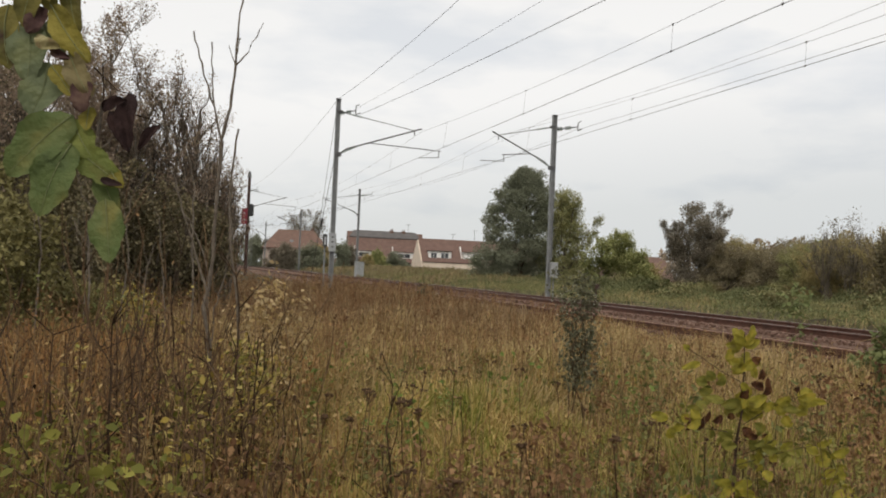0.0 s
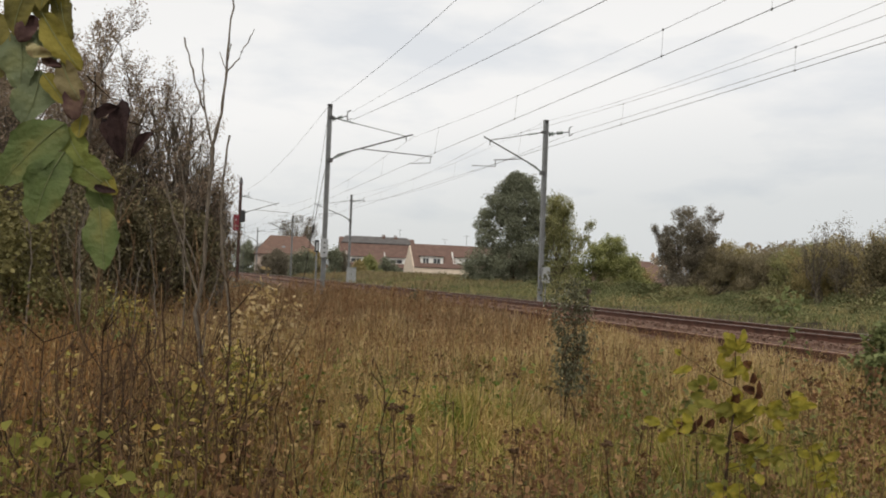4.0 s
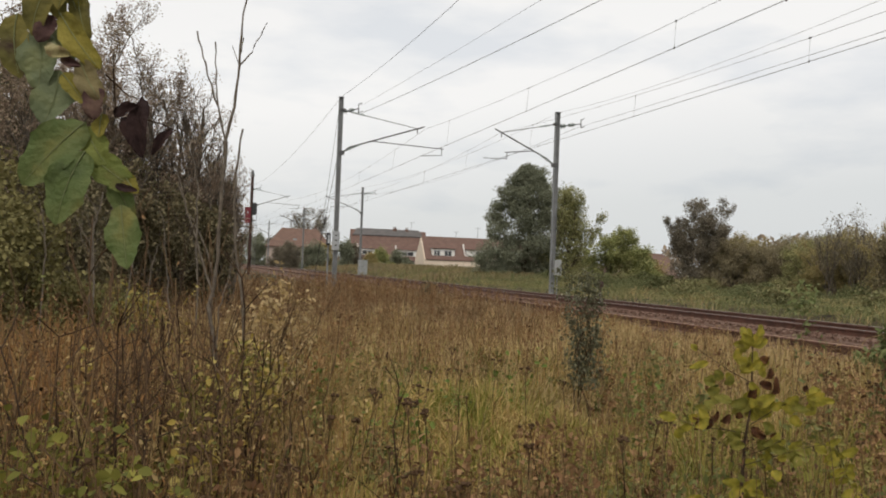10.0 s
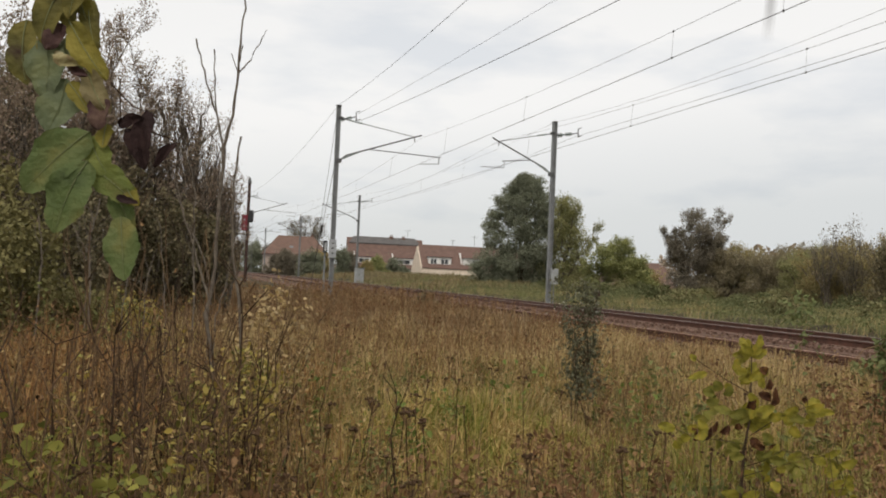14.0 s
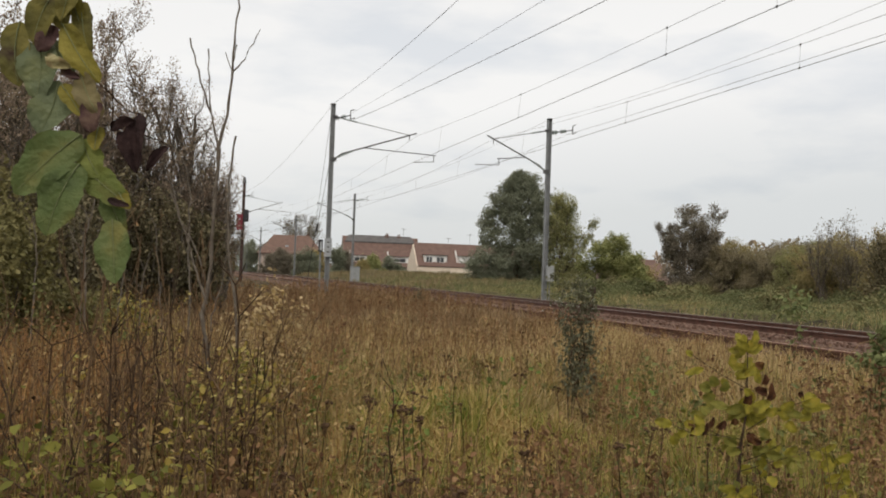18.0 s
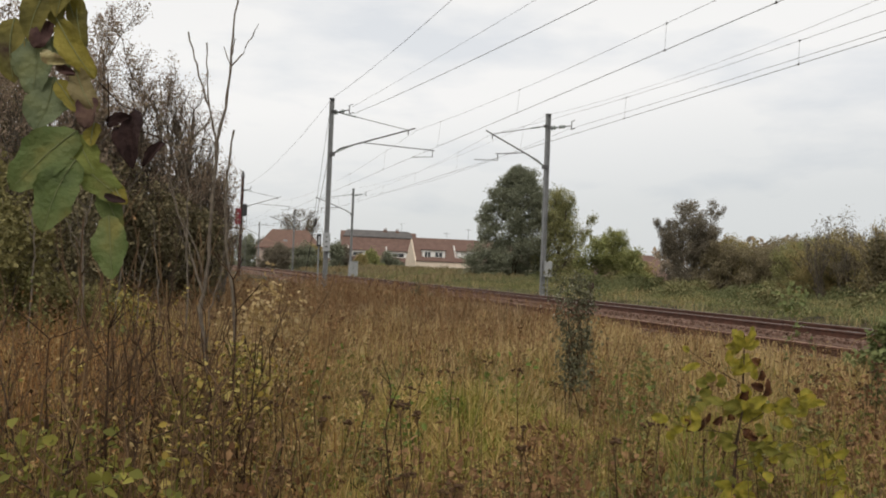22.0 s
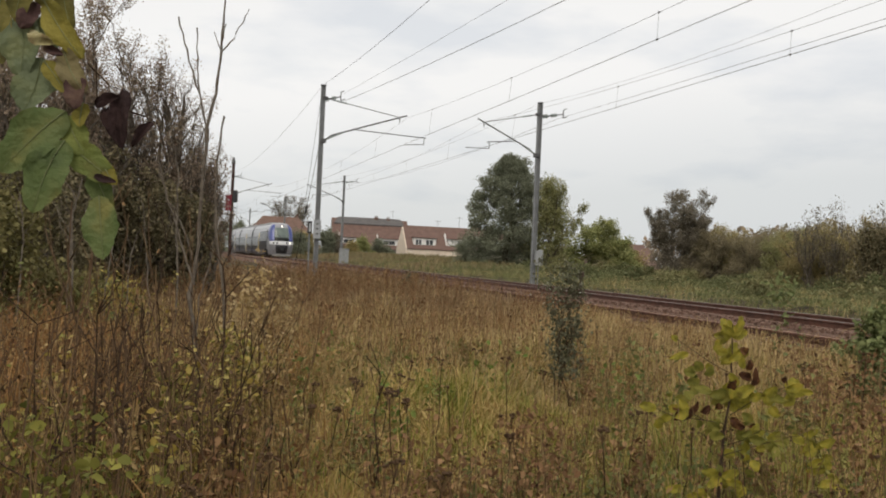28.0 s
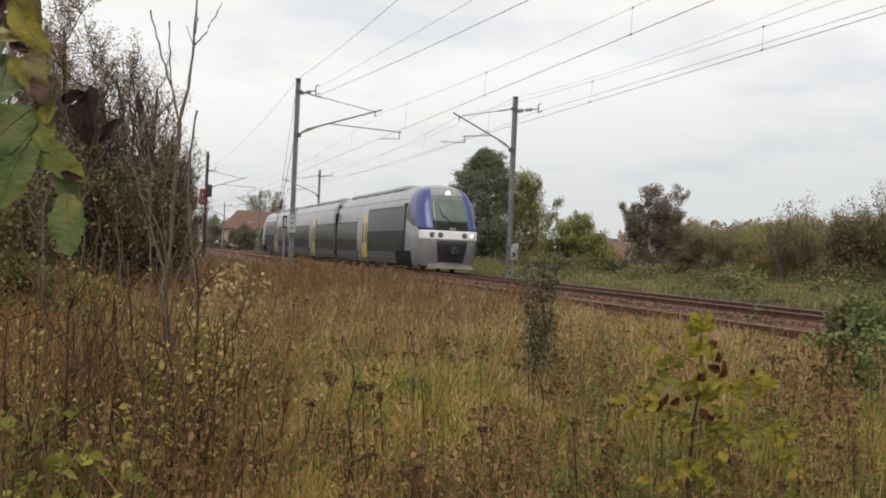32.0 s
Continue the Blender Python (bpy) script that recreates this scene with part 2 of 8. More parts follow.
M_VERGE = material("verge_grass", [(0.105, 0.122, 0.045), (0.175, 0.188, 0.074), (0.25, 0.235, 0.108), (0.32, 0.275, 0.14)], 0.35, 0.75, 0, by="island", leafy=0.25)
M_BRAMBLE = material("bramble_leaf", [(0.105, 0.113, 0.05), (0.178, 0.176, 0.078), (0.25, 0.235, 0.112), (0.24, 0.19, 0.105)], 0.8, 0.55, 0, by="island", leafy=0.2)
M_BRAMBLEFRESH = material("fresh_green_bramble_leaf", [(0.1, 0.125, 0.05), (0.165, 0.192, 0.078), (0.235, 0.25, 0.11)], 0.8, 0.6, 0, by="island", leafy=0.3)
M_BRAMBLEDARK = material("dull_green_bramble_leaf", [(0.085, 0.098, 0.043), (0.135, 0.145, 0.065), (0.19, 0.19, 0.092)], 0.8, 0.65, 0, by="island", leafy=0.2)
# leaves beyond the line: distance haze is mixed into these raised, greyed colours
M_TREEGREEN = material("haze_lifted_green_leaf", [(0.18, 0.193, 0.138), (0.215, 0.228, 0.16), (0.25, 0.26, 0.18)], 0.5, 0.8, 0, by="island", leafy=0.42)
M_TREEYELLOW = material("yellowing_green_leaf", [(0.19, 0.215, 0.095), (0.3, 0.31, 0.128), (0.4, 0.38, 0.165)], 0.5, 0.6, 0, by="island", leafy=0.42)
M_TREEOLIVE = material("olive_green_leaf", [(0.2, 0.21, 0.105), (0.29, 0.285, 0.132), (0.39, 0.355, 0.165)], 0.5, 0.7, 0, by="island", leafy=0.42)
M_HEDGEPALE = material("haze_lifted_brown_hedge_leaf", [(0.2, 0.178, 0.115), (0.26, 0.226, 0.142), (0.33, 0.27, 0.175), (0.23, 0.222, 0.125)], 0.5, 0.8, 0, by="island", leafy=0.42)
M_THICKET = material("thicket_leaf", [(0.068, 0.063, 0.037), (0.13, 0.115, 0.062), (0.205, 0.17, 0.1), (0.27, 0.225, 0.132)], 0.35, 0.65, 0, by="island", leafy=0.2)
M_THICKETBROWN = material("russet_thicket_leaf", [(0.12, 0.085, 0.062), (0.225, 0.163, 0.12), (0.34, 0.26, 0.195), (0.25, 0.215, 0.115)], 0.5, 0.65, 0, by="island", leafy=0.2)
# hedge and far shrub leaves, likewise lightened in place of haze
M_HEDGE = material("autumn_hedge_leaf", [(0.23, 0.21, 0.098), (0.315, 0.27, 0.122), (0.4, 0.32, 0.15), (0.385, 0.265, 0.155)], 0.5, 0.7, 0, by="island", leafy=0.42)
M_SHRUBDARK = material("dusky_shrub_leaf", [(0.165, 0.146, 0.115), (0.205, 0.18, 0.135), (0.25, 0.216, 0.158)], 0.6, 0.7, 0, by="island", leafy=0.42)
M_SHRUBDUSK = material("grey_mauve_shrub_leaf", [(0.17, 0.152, 0.122), (0.215, 0.187, 0.142), (0.26, 0.222, 0.16)], 0.6, 0.7, 0, by="island", leafy=0.42)
M_SHRUBGREY = material("grey_green_shrub_leaf", [(0.075, 0.075, 0.046), (0.115, 0.114, 0.07), (0.165, 0.158, 0.1)], 3, 0.75, 0, by="island", leafy=0.15)


# ---- builders ----
def fast(name, verts, faces, mat, smooth=True):
    """A mesh from arrays; faces have one corner count."""
    v, f = np.asarray(verts, np.float32), np.asarray(faces, np.int32)
    me = bpy.data.meshes.new(name)
    me.vertices.add(len(v))
    me.vertices.foreach_set("co", v.ravel())
    me.loops.add(f.size)
    me.loops.foreach_set("vertex_index", f.ravel())
    me.polygons.add(len(f))
    me.polygons.foreach_set("loop_start", np.arange(0, f.size, f.shape[1], dtype=np.int32))
    me.polygons.foreach_set("use_smooth", np.full(len(f), smooth))
    me.update(calc_edges=True)
    me.materials.append(mat)
    return me


def part(name, bm, mat, parent=None, label="", smooth=False):
    """Links a bmesh (or a ready mesh) as one object under a thing or a part."""
    if isinstance(bm, bpy.types.Mesh):
        me = bm
    else:
        me = bpy.data.meshes.new(name)
        for f in bm.faces:
            f.smooth = smooth
        bmesh.ops.recalc_face_normals(bm, faces=bm.faces)
        bm.to_mesh(me)
        bm.free()
        me.materials.append(mat)
    ob = new(name, me)
    if parent is not None:
        ob.parent = parent
    if label:
        ob["label"] = label
    return ob


def thing(name, label, category, at=None, group="", kind=""):
    ob = new(name)
    ob.empty_display_size = 0.2
    if at is not None:
        ob.matrix_basis = at
    return tagged(ob, label, category, group, kind)


def box(bm, lo, hi, bevel=0.0):
    lo, hi = Vector(lo), Vector(hi)
    r = bmesh.ops.create_cube(bm, size=1.0, matrix=Matrix.Translation((lo + hi) / 2) @ Matrix.Diagonal((*(hi - lo), 1)))
    if bevel:
        es = list({e for v in r["verts"] for e in v.link_edges})
        bmesh.ops.bevel(bm, geom=es, offset=bevel, segments=1, affect="EDGES")
    return bm


def boxed(lo, hi, bevel=0.0):
    return box(bmesh.new(), lo, hi, bevel)


def rod(bm, a, b, r, r2=None, sides=8):
    a, b = Vector(a), Vector(b)
    d = b - a
    m = Matrix.Translation((a + b) / 2) @ d.to_track_quat("Z", "Y").to_matrix().to_4x4()
    bmesh.ops.create_cone(bm, cap_ends=True, segments=sides, radius1=r, radius2=r if r2 is None else r2, depth=d.length, matrix=m)
    return bm


def tube_arrays(paths, sides=5):
    """paths: list of (points (k,3), radii (k)). Returns verts, quads."""
    vs, fs, base = [], [], 0
    ang = np.linspace(0, 2 * np.pi, sides, endpoint=False)
    for pts, rad in paths:
        pts, rad = np.asarray(pts, float), np.asarray(rad, float)
        d = np.gradient(pts, axis=0)
        d /= np.linalg.norm(d, axis=1)[:, None] + 1e-9
        ref = np.where(np.abs(d[:, 2:3]) < 0.9, [[0, 0, 1.0]], [[1.0, 0, 0]])
        a = np.cross(d, ref)
        a /= np.linalg.norm(a, axis=1)[:, None] + 1e-9
        b = np.cross(d, a)
        ring = pts[:, None] + rad[:, None, None] * (a[:, None] * np.cos(ang)[None, :, None] + b[:, None] * np.sin(ang)[None, :, None])
        vs.append(ring.reshape(-1, 3))
        k = len(pts)
        i, j = np.meshgrid(np.arange(k - 1), np.arange(sides), indexing="ij")
        j2 = (j + 1) % sides
        fs.append(np.stack([base + i * sides + j, base + i * sides + j2, base + (i + 1) * sides + j2, base + (i + 1) * sides + j], -1).reshape(-1, 4))
        base += k * sides
    return np.concatenate(vs), np.concatenate(fs)


def tubes(name, paths, mat, sides=5):
    v, f = tube_arrays(paths, sides)
    return fast(name, v, f, mat, True)


def leaves(name, centres, size, mat, rng, droop=0.3, aspect=1.6, spread=0.35):
    """Small folded leaves, each a pair of quads of its own."""
    c = np.asarray(centres, float)
    n = len(c)
    az = rng.uniform(0, 2 * np.pi, n)
    el = rng.normal(-droop, 0.7, n)
    ax = np.stack([np.cos(az) * np.cos(el), np.sin(az) * np.cos(el), np.sin(el)], 1)
    up = rng.normal(0, 0.6, (n, 3)) + [0, 0, 1.0]
    sd = np.cross(ax, up)
    sd /= np.linalg.norm(sd, axis=1)[:, None] + 1e-9
    nr = np.cross(sd, ax)
    L = (size * rng.uniform(1 - spread, 1 + spread, n))[:, None]
    W = L / aspect
    tip = c + ax * L
    l_ = c + ax * L * 0.45 + sd * W * 0.5 + nr * W * 0.2
    r_ = c + ax * L * 0.45 - sd * W * 0.5 + nr * W * 0.2
    v = np.stack([c, l_, tip, r_], 1).reshape(-1, 3)
    b = np.arange(n)[:, None] * 4
    f = np.concatenate([b + np.array([[0, 1, 2]]), b + np.array([[0, 2, 3]])])
    return fast(name, v, f, mat)


def blades(name, roots, height, width, mat, rng, lean=0.35, joints=3):
    """Grass blades of two joints, each a strip of its own."""
    p = np.asarray(roots, float)
    n = len(p)
    h = np.asarray(height, float)[:, None] * rng.uniform(0.55, 1.25, (n, 1))
    az = rng.uniform(0, 2 * np.pi, n)
    d = np.stack([np.cos(az), np.sin(az), np.zeros(n)], 1)
    sz = rng.uniform(0, 2 * np.pi, n)
    s = np.stack([np.cos(sz), np.sin(sz), np.zeros(n)], 1) * np.asarray(width, float).reshape(-1, 1) * 0.5
    k = np.abs(rng.normal(0, lean, (n, 1)))
    up = np.array([0, 0, 1.0])
    m1 = p + d * h * k * 0.12 + up * h * 0.42
    m2 = p + d * h * k * 0.5 + up * h * (0.78 - 0.1 * np.minimum(k, 1.5))
    tip = p + d * h * k * 1.15 + up * h * np.maximum(1 - 0.5 * k, 0.35)
    if joints == 2:
        v = np.stack([p - s, p + s, m2 + s * 0.7, m2 - s * 0.7, tip], 1).reshape(-1, 3)
        b = np.arange(n)[:, None] * 5
        f = np.concatenate([b + np.array([q]) for q in ((0, 1, 2), (0, 2, 3), (3, 2, 4))])
        return fast(name, v, f, mat)
    v = np.stack([p - s, p + s, m1 + s * 0.9, m1 - s * 0.9, m2 + s * 0.65, m2 - s * 0.65, tip], 1).reshape(-1, 3)
    b = np.arange(n)[:, None] * 7
    f = np.concatenate([b + np.array([[q]]).reshape(1, 3) for q in ((0, 1, 2), (0, 2, 3), (3, 2, 4), (3, 4, 5), (5, 4, 6))])
    return fast(name, v, f, mat)


def wander(a, b, rng, bend=0.12, k=6):
    a, b = np.asarray(a, float), np.asarray(b, float)
    t = np.linspace(0, 1, k)[:, None]
    L = np.linalg.norm(b - a)
    off = rng.normal(0, bend * L / 3, (k, 3)) * np.sin(np.pi * t)
    return a * (1 - t) + b * t + off


def branching(base, tops, r0, rng, levels=3, kids=5, angle=0.7, ratio=0.55, start=0.3):
    """Tapered stems with limbs and twigs. Returns thick paths, twig paths and the twig points."""
    thick, thin, ends = [], [], []

    def grow(p, q, r, lv):
        k = 6 if lv > 1 else 4
        pts = wander(p, q, rng, 0.16, k)
        rad = np.linspace(r, r * (0.35 if lv else 0.25), k)
        (thick if lv > 1 else thin).append((pts, rad))
        if lv == 0:
            ends.extend(pts[1:])
            return
        d = pts[-1] - pts[0]
        L = np.linalg.norm(d)
        d = d / L
        for i in range(kids):
            t = start + (1 - start) * (i + rng.uniform(0.2, 0.9)) / kids
            o = np.array([np.interp(t, np.linspace(0, 1, k), pts[:, j]) for j in range(3)])
            side = rng.normal(0, 1, 3)
            side -= d * side.dot(d)
            side /= np.linalg.norm(side)
            a = angle * rng.uniform(0.6, 1.3)
            nd = d * math.cos(a) + side * math.sin(a)
            nd[2] += 0.15
            grow(o, o + nd * L * ratio * rng.uniform(0.7, 1.2) * (1.15 - 0.5 * t), r * (1 - 0.6 * t) * 0.55, lv - 1)
        if lv < levels:
            ends.extend(pts[k - 2:])

    for top in tops:
        grow(np.asarray(base, float) + rng.normal(0, 0.05, 3) * [1, 1, 0], np.asarray(top, float), r0, levels)
    return thick, thin, np.array(ends)


def line_x(n, s):
    """The line bends gently to its left: across and along to world x."""
    return n - 0.0000977 * s * s


def ground_z(x, y):
    x, y = np.asarray(x, float), np.asarray(y, float)
    u = x + 0.0000977 * np.clip(y, -50, 400) ** 2
    z = np.interp(u, [-60, 2, 6.0, 8.0, 15.9, 17.5, 26, 60, 140], [-0.7, -0.6, -0.5, -0.42, -0.42, -0.05, 0.05, -0.3, -0.6])
    z = z + np.interp(y, [45, 85, 118, 145, 900], [0, 0.6, 0.75, -0.4, -2.0]) * np.clip((u - 16.5) / 6.0, 0, 1)
    return z + 0.05 * np.sin(x * 1.3 + 0.7 * y) * np.cos(0.9 * y - 0.4 * x) + 0.03 * np.sin(3.1 * x) * np.sin(2.7 * y + 1)


# ---- ground, one sheet to the horizon ----
def build_ground():
    g = np.concatenate([-np.geomspace(3500, 62, 26), np.linspace(-60, 60, 170), np.geomspace(62, 3500, 26)])
    X, Y = np.meshgrid(g + 12, g + 30, indexing="ij")
    Z = ground_z(X, Y)
    n = len(g)
    i, j = np.meshgrid(np.arange(n - 1), np.arange(n - 1), indexing="ij")
    a = i * n + j
    f = np.stack([a, a + n, a + n + 1, a + 1], -1).reshape(-1, 4)
    me = fast("ground", np.stack([X, Y, Z], -1).reshape(-1, 3), f, M_SOIL, True)
    tagged(new("ground", me), "uneven meadow ground of dark soil under autumn weeds", "ground", kind="structure")


build_ground()
N1, N2 = 10.295, 13.738


def sweep(profile, n, s0, s1, step, mat, name):
    """A profile (across, up) carried along the line at offset n."""
    s = np.arange(s0, s1 + step, step)
    pr = np.asarray(profile, float)
    k, m = len(s), len(pr)
    V = np.zeros((k, m, 3))
    V[:, :, 0] = line_x(n, s)[:, None] + pr[None, :, 0]
    V[:, :, 1] = s[:, None]
    V[:, :, 2] = pr[None, :, 1]
    i, j = np.meshgrid(np.arange(k - 1), np.arange(m), indexing="ij")
    j2 = (j + 1) % m
    f = np.stack([i * m + j, i * m + j2, (i + 1) * m + j2, (i + 1) * m + j], -1).reshape(-1, 4)
    return fast(name, V.reshape(-1, 3), f, mat, False)


def build_trackbed():
    pr = [(-4.3, -0.6), (-3.2, -0.2), (-2.9, -0.17), (2.9, -0.17), (3.2, -0.2), (4.2, -0.6)]
    me = sweep(pr, (N1 + N2) / 2, -60, 700, 4, M_BALLAST, "trackbed")
    bed = tagged(new("trackbed", me), "bed of rusty brown crushed-stone ballast", "trackbed", kind="structure")
    heap = [(-0.42, -0.19), (-0.3, -0.02), (0.1, 0.0), (0.52, 0.035), (0.62, 0.03), (0.7, -0.03), (0.7, -0.19)]
    part("ballast_heap", sweep(heap, N1, -40, 420, 2.5, M_BALLAST, "ballast_heap"), M_BALLAST, bed, "ballast heaped between the near rails")
    rng = np.random.default_rng(5)
    n = 16000
    s = 3 + 47 * rng.power(0.8, n)
    x = line_x((N1 + N2) / 2, s) + rng.uniform(-3.6, 3.4, n)
    ax = np.abs(x - line_x((N1 + N2) / 2, s))
    z = np.where(ax > 2.95, -0.17 - (ax - 2.95) * 0.3, -0.17)
    q = x - line_x(N1, s)
    z = np.where((q > -0.3) & (q < 0.62), 0.01, z)
    # one angular stone, many sizes
    ico = bmesh.new()
    bmesh.ops.create_cube(ico, size=1.0)
    cv = np.array([v.co[:] for v in ico.verts])
    ico.verts.index_update()
    cf = np.array([[v.index for v in f.verts] for f in ico.faces])
    ico.free()
    sc = rng.uniform(0.03, 0.065, (n, 1, 1))
    jit = rng.uniform(0.5, 1.2, (n, 8, 3))
    a = rng.uniform(0, 6.28, n)
    ca, sa = np.cos(a), np.sin(a)
    v = cv[None] * jit * sc
    v = np.stack([v[..., 0] * ca[:, None] - v[..., 1] * sa[:, None], v[..., 0] * sa[:, None] + v[..., 1] * ca[:, None], v[..., 2]], -1)
    v += np.stack([x, s, z + 0.01], 1)[:, None]
    f = (cf[None] + (np.arange(n) * 8)[:, None, None]).reshape(-1, 4)
    ob = part("ballast_stones", fast("ballast_stones", v.reshape(-1, 3), f, M_STONE, False), M_STONE, bed)
    ob["kind"] = "stuff"


build_trackbed()


def build_track(n, label, head_mat):
    t = thing("railway_track", label, "railway track", pose(0, 0, 0), "tracks of the line")
    for side in (-0.7525, 0.7525):
        foot = [(-0.07, -0.172), (0.07, -0.172), (0.07, -0.16), (0.012, -0.14), (0.012, -0.045), (0.034, -0.035), (0.034, -0.004), (-0.034, -0.004), (-0.034, -0.035), (-0.012, -0.045), (-0.012, -0.14), (-0.07, -0.16)]
        r = part("rail", sweep([(a + side, b) for a, b in foot], n, -40, 700, 2.5, M_RAIL, "rail"), M_RAIL, t, "rust-brown steel rail")
        head = [(-0.033, -0.004), (0.033, -0.004), (0.026, 0.004), (-0.026, 0.004)]
        part("running_surface", sweep([(a + side, b) for a, b in head], n, -40, 700, 2.5, head_mat, "running_surface"), head_mat, r, "worn running surface")
    bm = boxed((-1.3, -0.125, -0.32), (1.3, 0.125, -0.155), 0.015)
    me = bpy.data.meshes.new("sleeper")
    bm.to_mesh(me)
    bm.free()
    me.materials.append(M_SLEEPER)
    for i in range(200):
        s = -12 + 0.6 * i
        o = new("sleeper", me)
        o.parent = t
        o.matrix_basis = pose(line_x(n, s), s, 0)


build_track(N1, "near railway track with rusty rails in ballast", M_RAILRUST)
build_track(N2, "far railway track with dark worn rails in ballast", M_RAILTOP)


# ---- overhead line ----
def h_section(h0, h1, w=0.2, d=0.2, t=0.02):
    bm = bmesh.new()
    a, b, c, f = w / 2, w / 2 - t, d / 2, t / 2
    ring = ((-a, -c), (-b, -c), (-b, -f), (b, -f), (b, -c), (a, -c), (a, c), (b, c), (b, f), (-b, f), (-b, c), (-a, c))
    lo = [bm.verts.new((x, y, h0)) for x, y in ring]
    hi = [bm.verts.new((x, y, h1)) for x, y in ring]
    for i in range(12):
        bm.faces.new((lo[i], lo[(i + 1) % 12], hi[(i + 1) % 12], hi[i]))
    bm.faces.new(lo[::-1])
    bm.faces.new(hi)
    return bm


def insulator(bm, a, b, r=0.06, n=4):
    """A row of discs on one core, turned as a single body."""
    a, b = np.array(a), np.array(b)
    t = np.array([(i + d) / n for i in range(n) for d in (0.0, 0.12, 0.2, 0.75)] + [1.0])
    rad = np.array([k for _ in range(n) for k in (r * 0.4, r, r * 0.9, r * 0.4)] + [r * 0.4])
    v, f = tube_arrays([(a + (b - a) * t[:, None], rad)], 10)
    vs = [bm.verts.new(c) for c in v]
    for q in f:
        bm.faces.new([vs[k] for k in q])
    return bm


def build_mast(x, s, sgn, reach, top, label, push=True, outrigger=1.0):
    """A steel mast; its arm points to sgn and holds the wires over the track at reach."""
    t = thing("catenary_mast", label, "catenary mast", pose(x, s, 0), "masts along the line")
    part("post", h_section(-0.62, top), M_STEEL, t)
    part("base", boxed((-0.35, -0.35, -0.75), (0.35, 0.35, -0.3), 0.04), M_CONCRETE, t, "weathered concrete footing")
    bm = boxed((-0.12, -0.12, top + 0.004), (0.12, 0.12, top + 0.03))
    part("cap", bm, M_FITTING, t)
    tip = Vector((sgn * (reach - 0.35), 0, top - 1.14))
    tie_a = Vector((sgn * 0.1, 0, top - 0.55))
    bm = rod(bmesh.new(), tie_a, tie_a.lerp(tip, 0.12), 0.022, sides=6)
    rod(bm, tie_a.lerp(tip, 0.3), tip, 0.017, sides=6)
    part("tie_rod", bm, M_FITTING, t)
    part("tie_insulator", insulator(bmesh.new(), tie_a.lerp(tip, 0.12), tie_a.lerp(tip, 0.3), 0.055, 5), M_INSUL, t, "ribbed grey insulator")
    foot = Vector((sgn * 0.1, 0, top - 2.5))
    out = foot + Vector((sgn * 0.35, 0, 0.28))
    bm = rod(bmesh.new(), out, tip + (tip - out).normalized() * 0.35, 0.034, sides=8)
    rod(bm, foot, out, 0.03, sides=8)
    part("strut", bm, M_FITTING, t, "slanting steel tube")
    bm = insulator(bmesh.new(), foot.lerp(out, 0.2), out.lerp(tip, 0.18), 0.06, 6)
    part("strut_insulator", bm, M_INSUL, t, "ribbed grey insulator")
    bm = boxed(foot - Vector((0.12, 0.1, 0.09)), foot + Vector((0.12, 0.1, 0.09)), 0.01)
    part("bracket", bm, M_FITTING, t)
    bm = boxed(tie_a - Vector((0.1, 0.1, 0.06)), tie_a + Vector((0.1, 0.1, 0.06)), 0.01)
    part("bracket", bm, M_FITTING, t)
    sa = out.lerp(tip, 0.32)
    sa_end = Vector((sgn * (reach + 0.95 if push else reach - 0.55), 0, top - (2.0 if push else 2.05)))
    if not push:
        sa = out.lerp(tip, 0.3)
    bm = rod(bmesh.new(), sa, sa_end, 0.022, sides=6)
    part("steady_arm", bm, M_FITTING, t)
    bm = rod(bmesh.new(), sa_end + Vector((-sgn * 0.1, 0, 0)), sa_end + Vector((-sgn * 0.1, 0, -0.32)), 0.018, sides=6)
    rod(bm, sa_end + Vector((-sgn * 0.1, 0, -0.3)), Vector((sgn * (reach - 0.1 if push else reach + 0.5), 0.0, top - 2.38)), 0.016, sides=6)
    part("registration_arm", bm, M_FITTING, t)
    bm = rod(bmesh.new(), tip, tip + Vector((0, 0, -0.22)), 0.025, sides=6)
    part("messenger_clamp", bm, M_FITTING, t)
    if outrigger:
        d = outrigger
        o0, o1 = Vector((d * 0.1, 0.06, top - 0.62)), Vector((d * 0.82, 0.06, top - 0.42))
        bm = rod(bmesh.new(), o0, o1, 0.025, sides=6)
        rod(bm, o1 + Vector((0, 0, -0.2)), o1 + Vector((0, 0, 0.22)), 0.025, sides=6)
        rod(bm, o1 + Vector((0, 0, 0.2)), o1 + Vector((0.16 * (1 if d > 0 else -1), 0, 0.28)), 0.02, sides=6)
        rod(bm, o1 + Vector((0, 0, -0.18)), o1 + Vector((0.2 * (1 if d > 0 else -1), 0, -0.1)), 0.02, sides=6)
        part("outrigger", bm, M_FITTING, t, "bracket that carries two feeder wires")
        part("outrigger_insulator", insulator(bmesh.new(), o0.lerp(o1, 0.05), o0.lerp(o1, 0.3), 0.12, 2), M_INSUL, t, "pale glass disc insulator")
        part("outrigger_insulator", insulator(bmesh.new(), o0.lerp(o1, 0.42), o0.lerp(o1, 0.72), 0.1, 3), M_INSUL, t, "pale glass disc insulator")
    return t


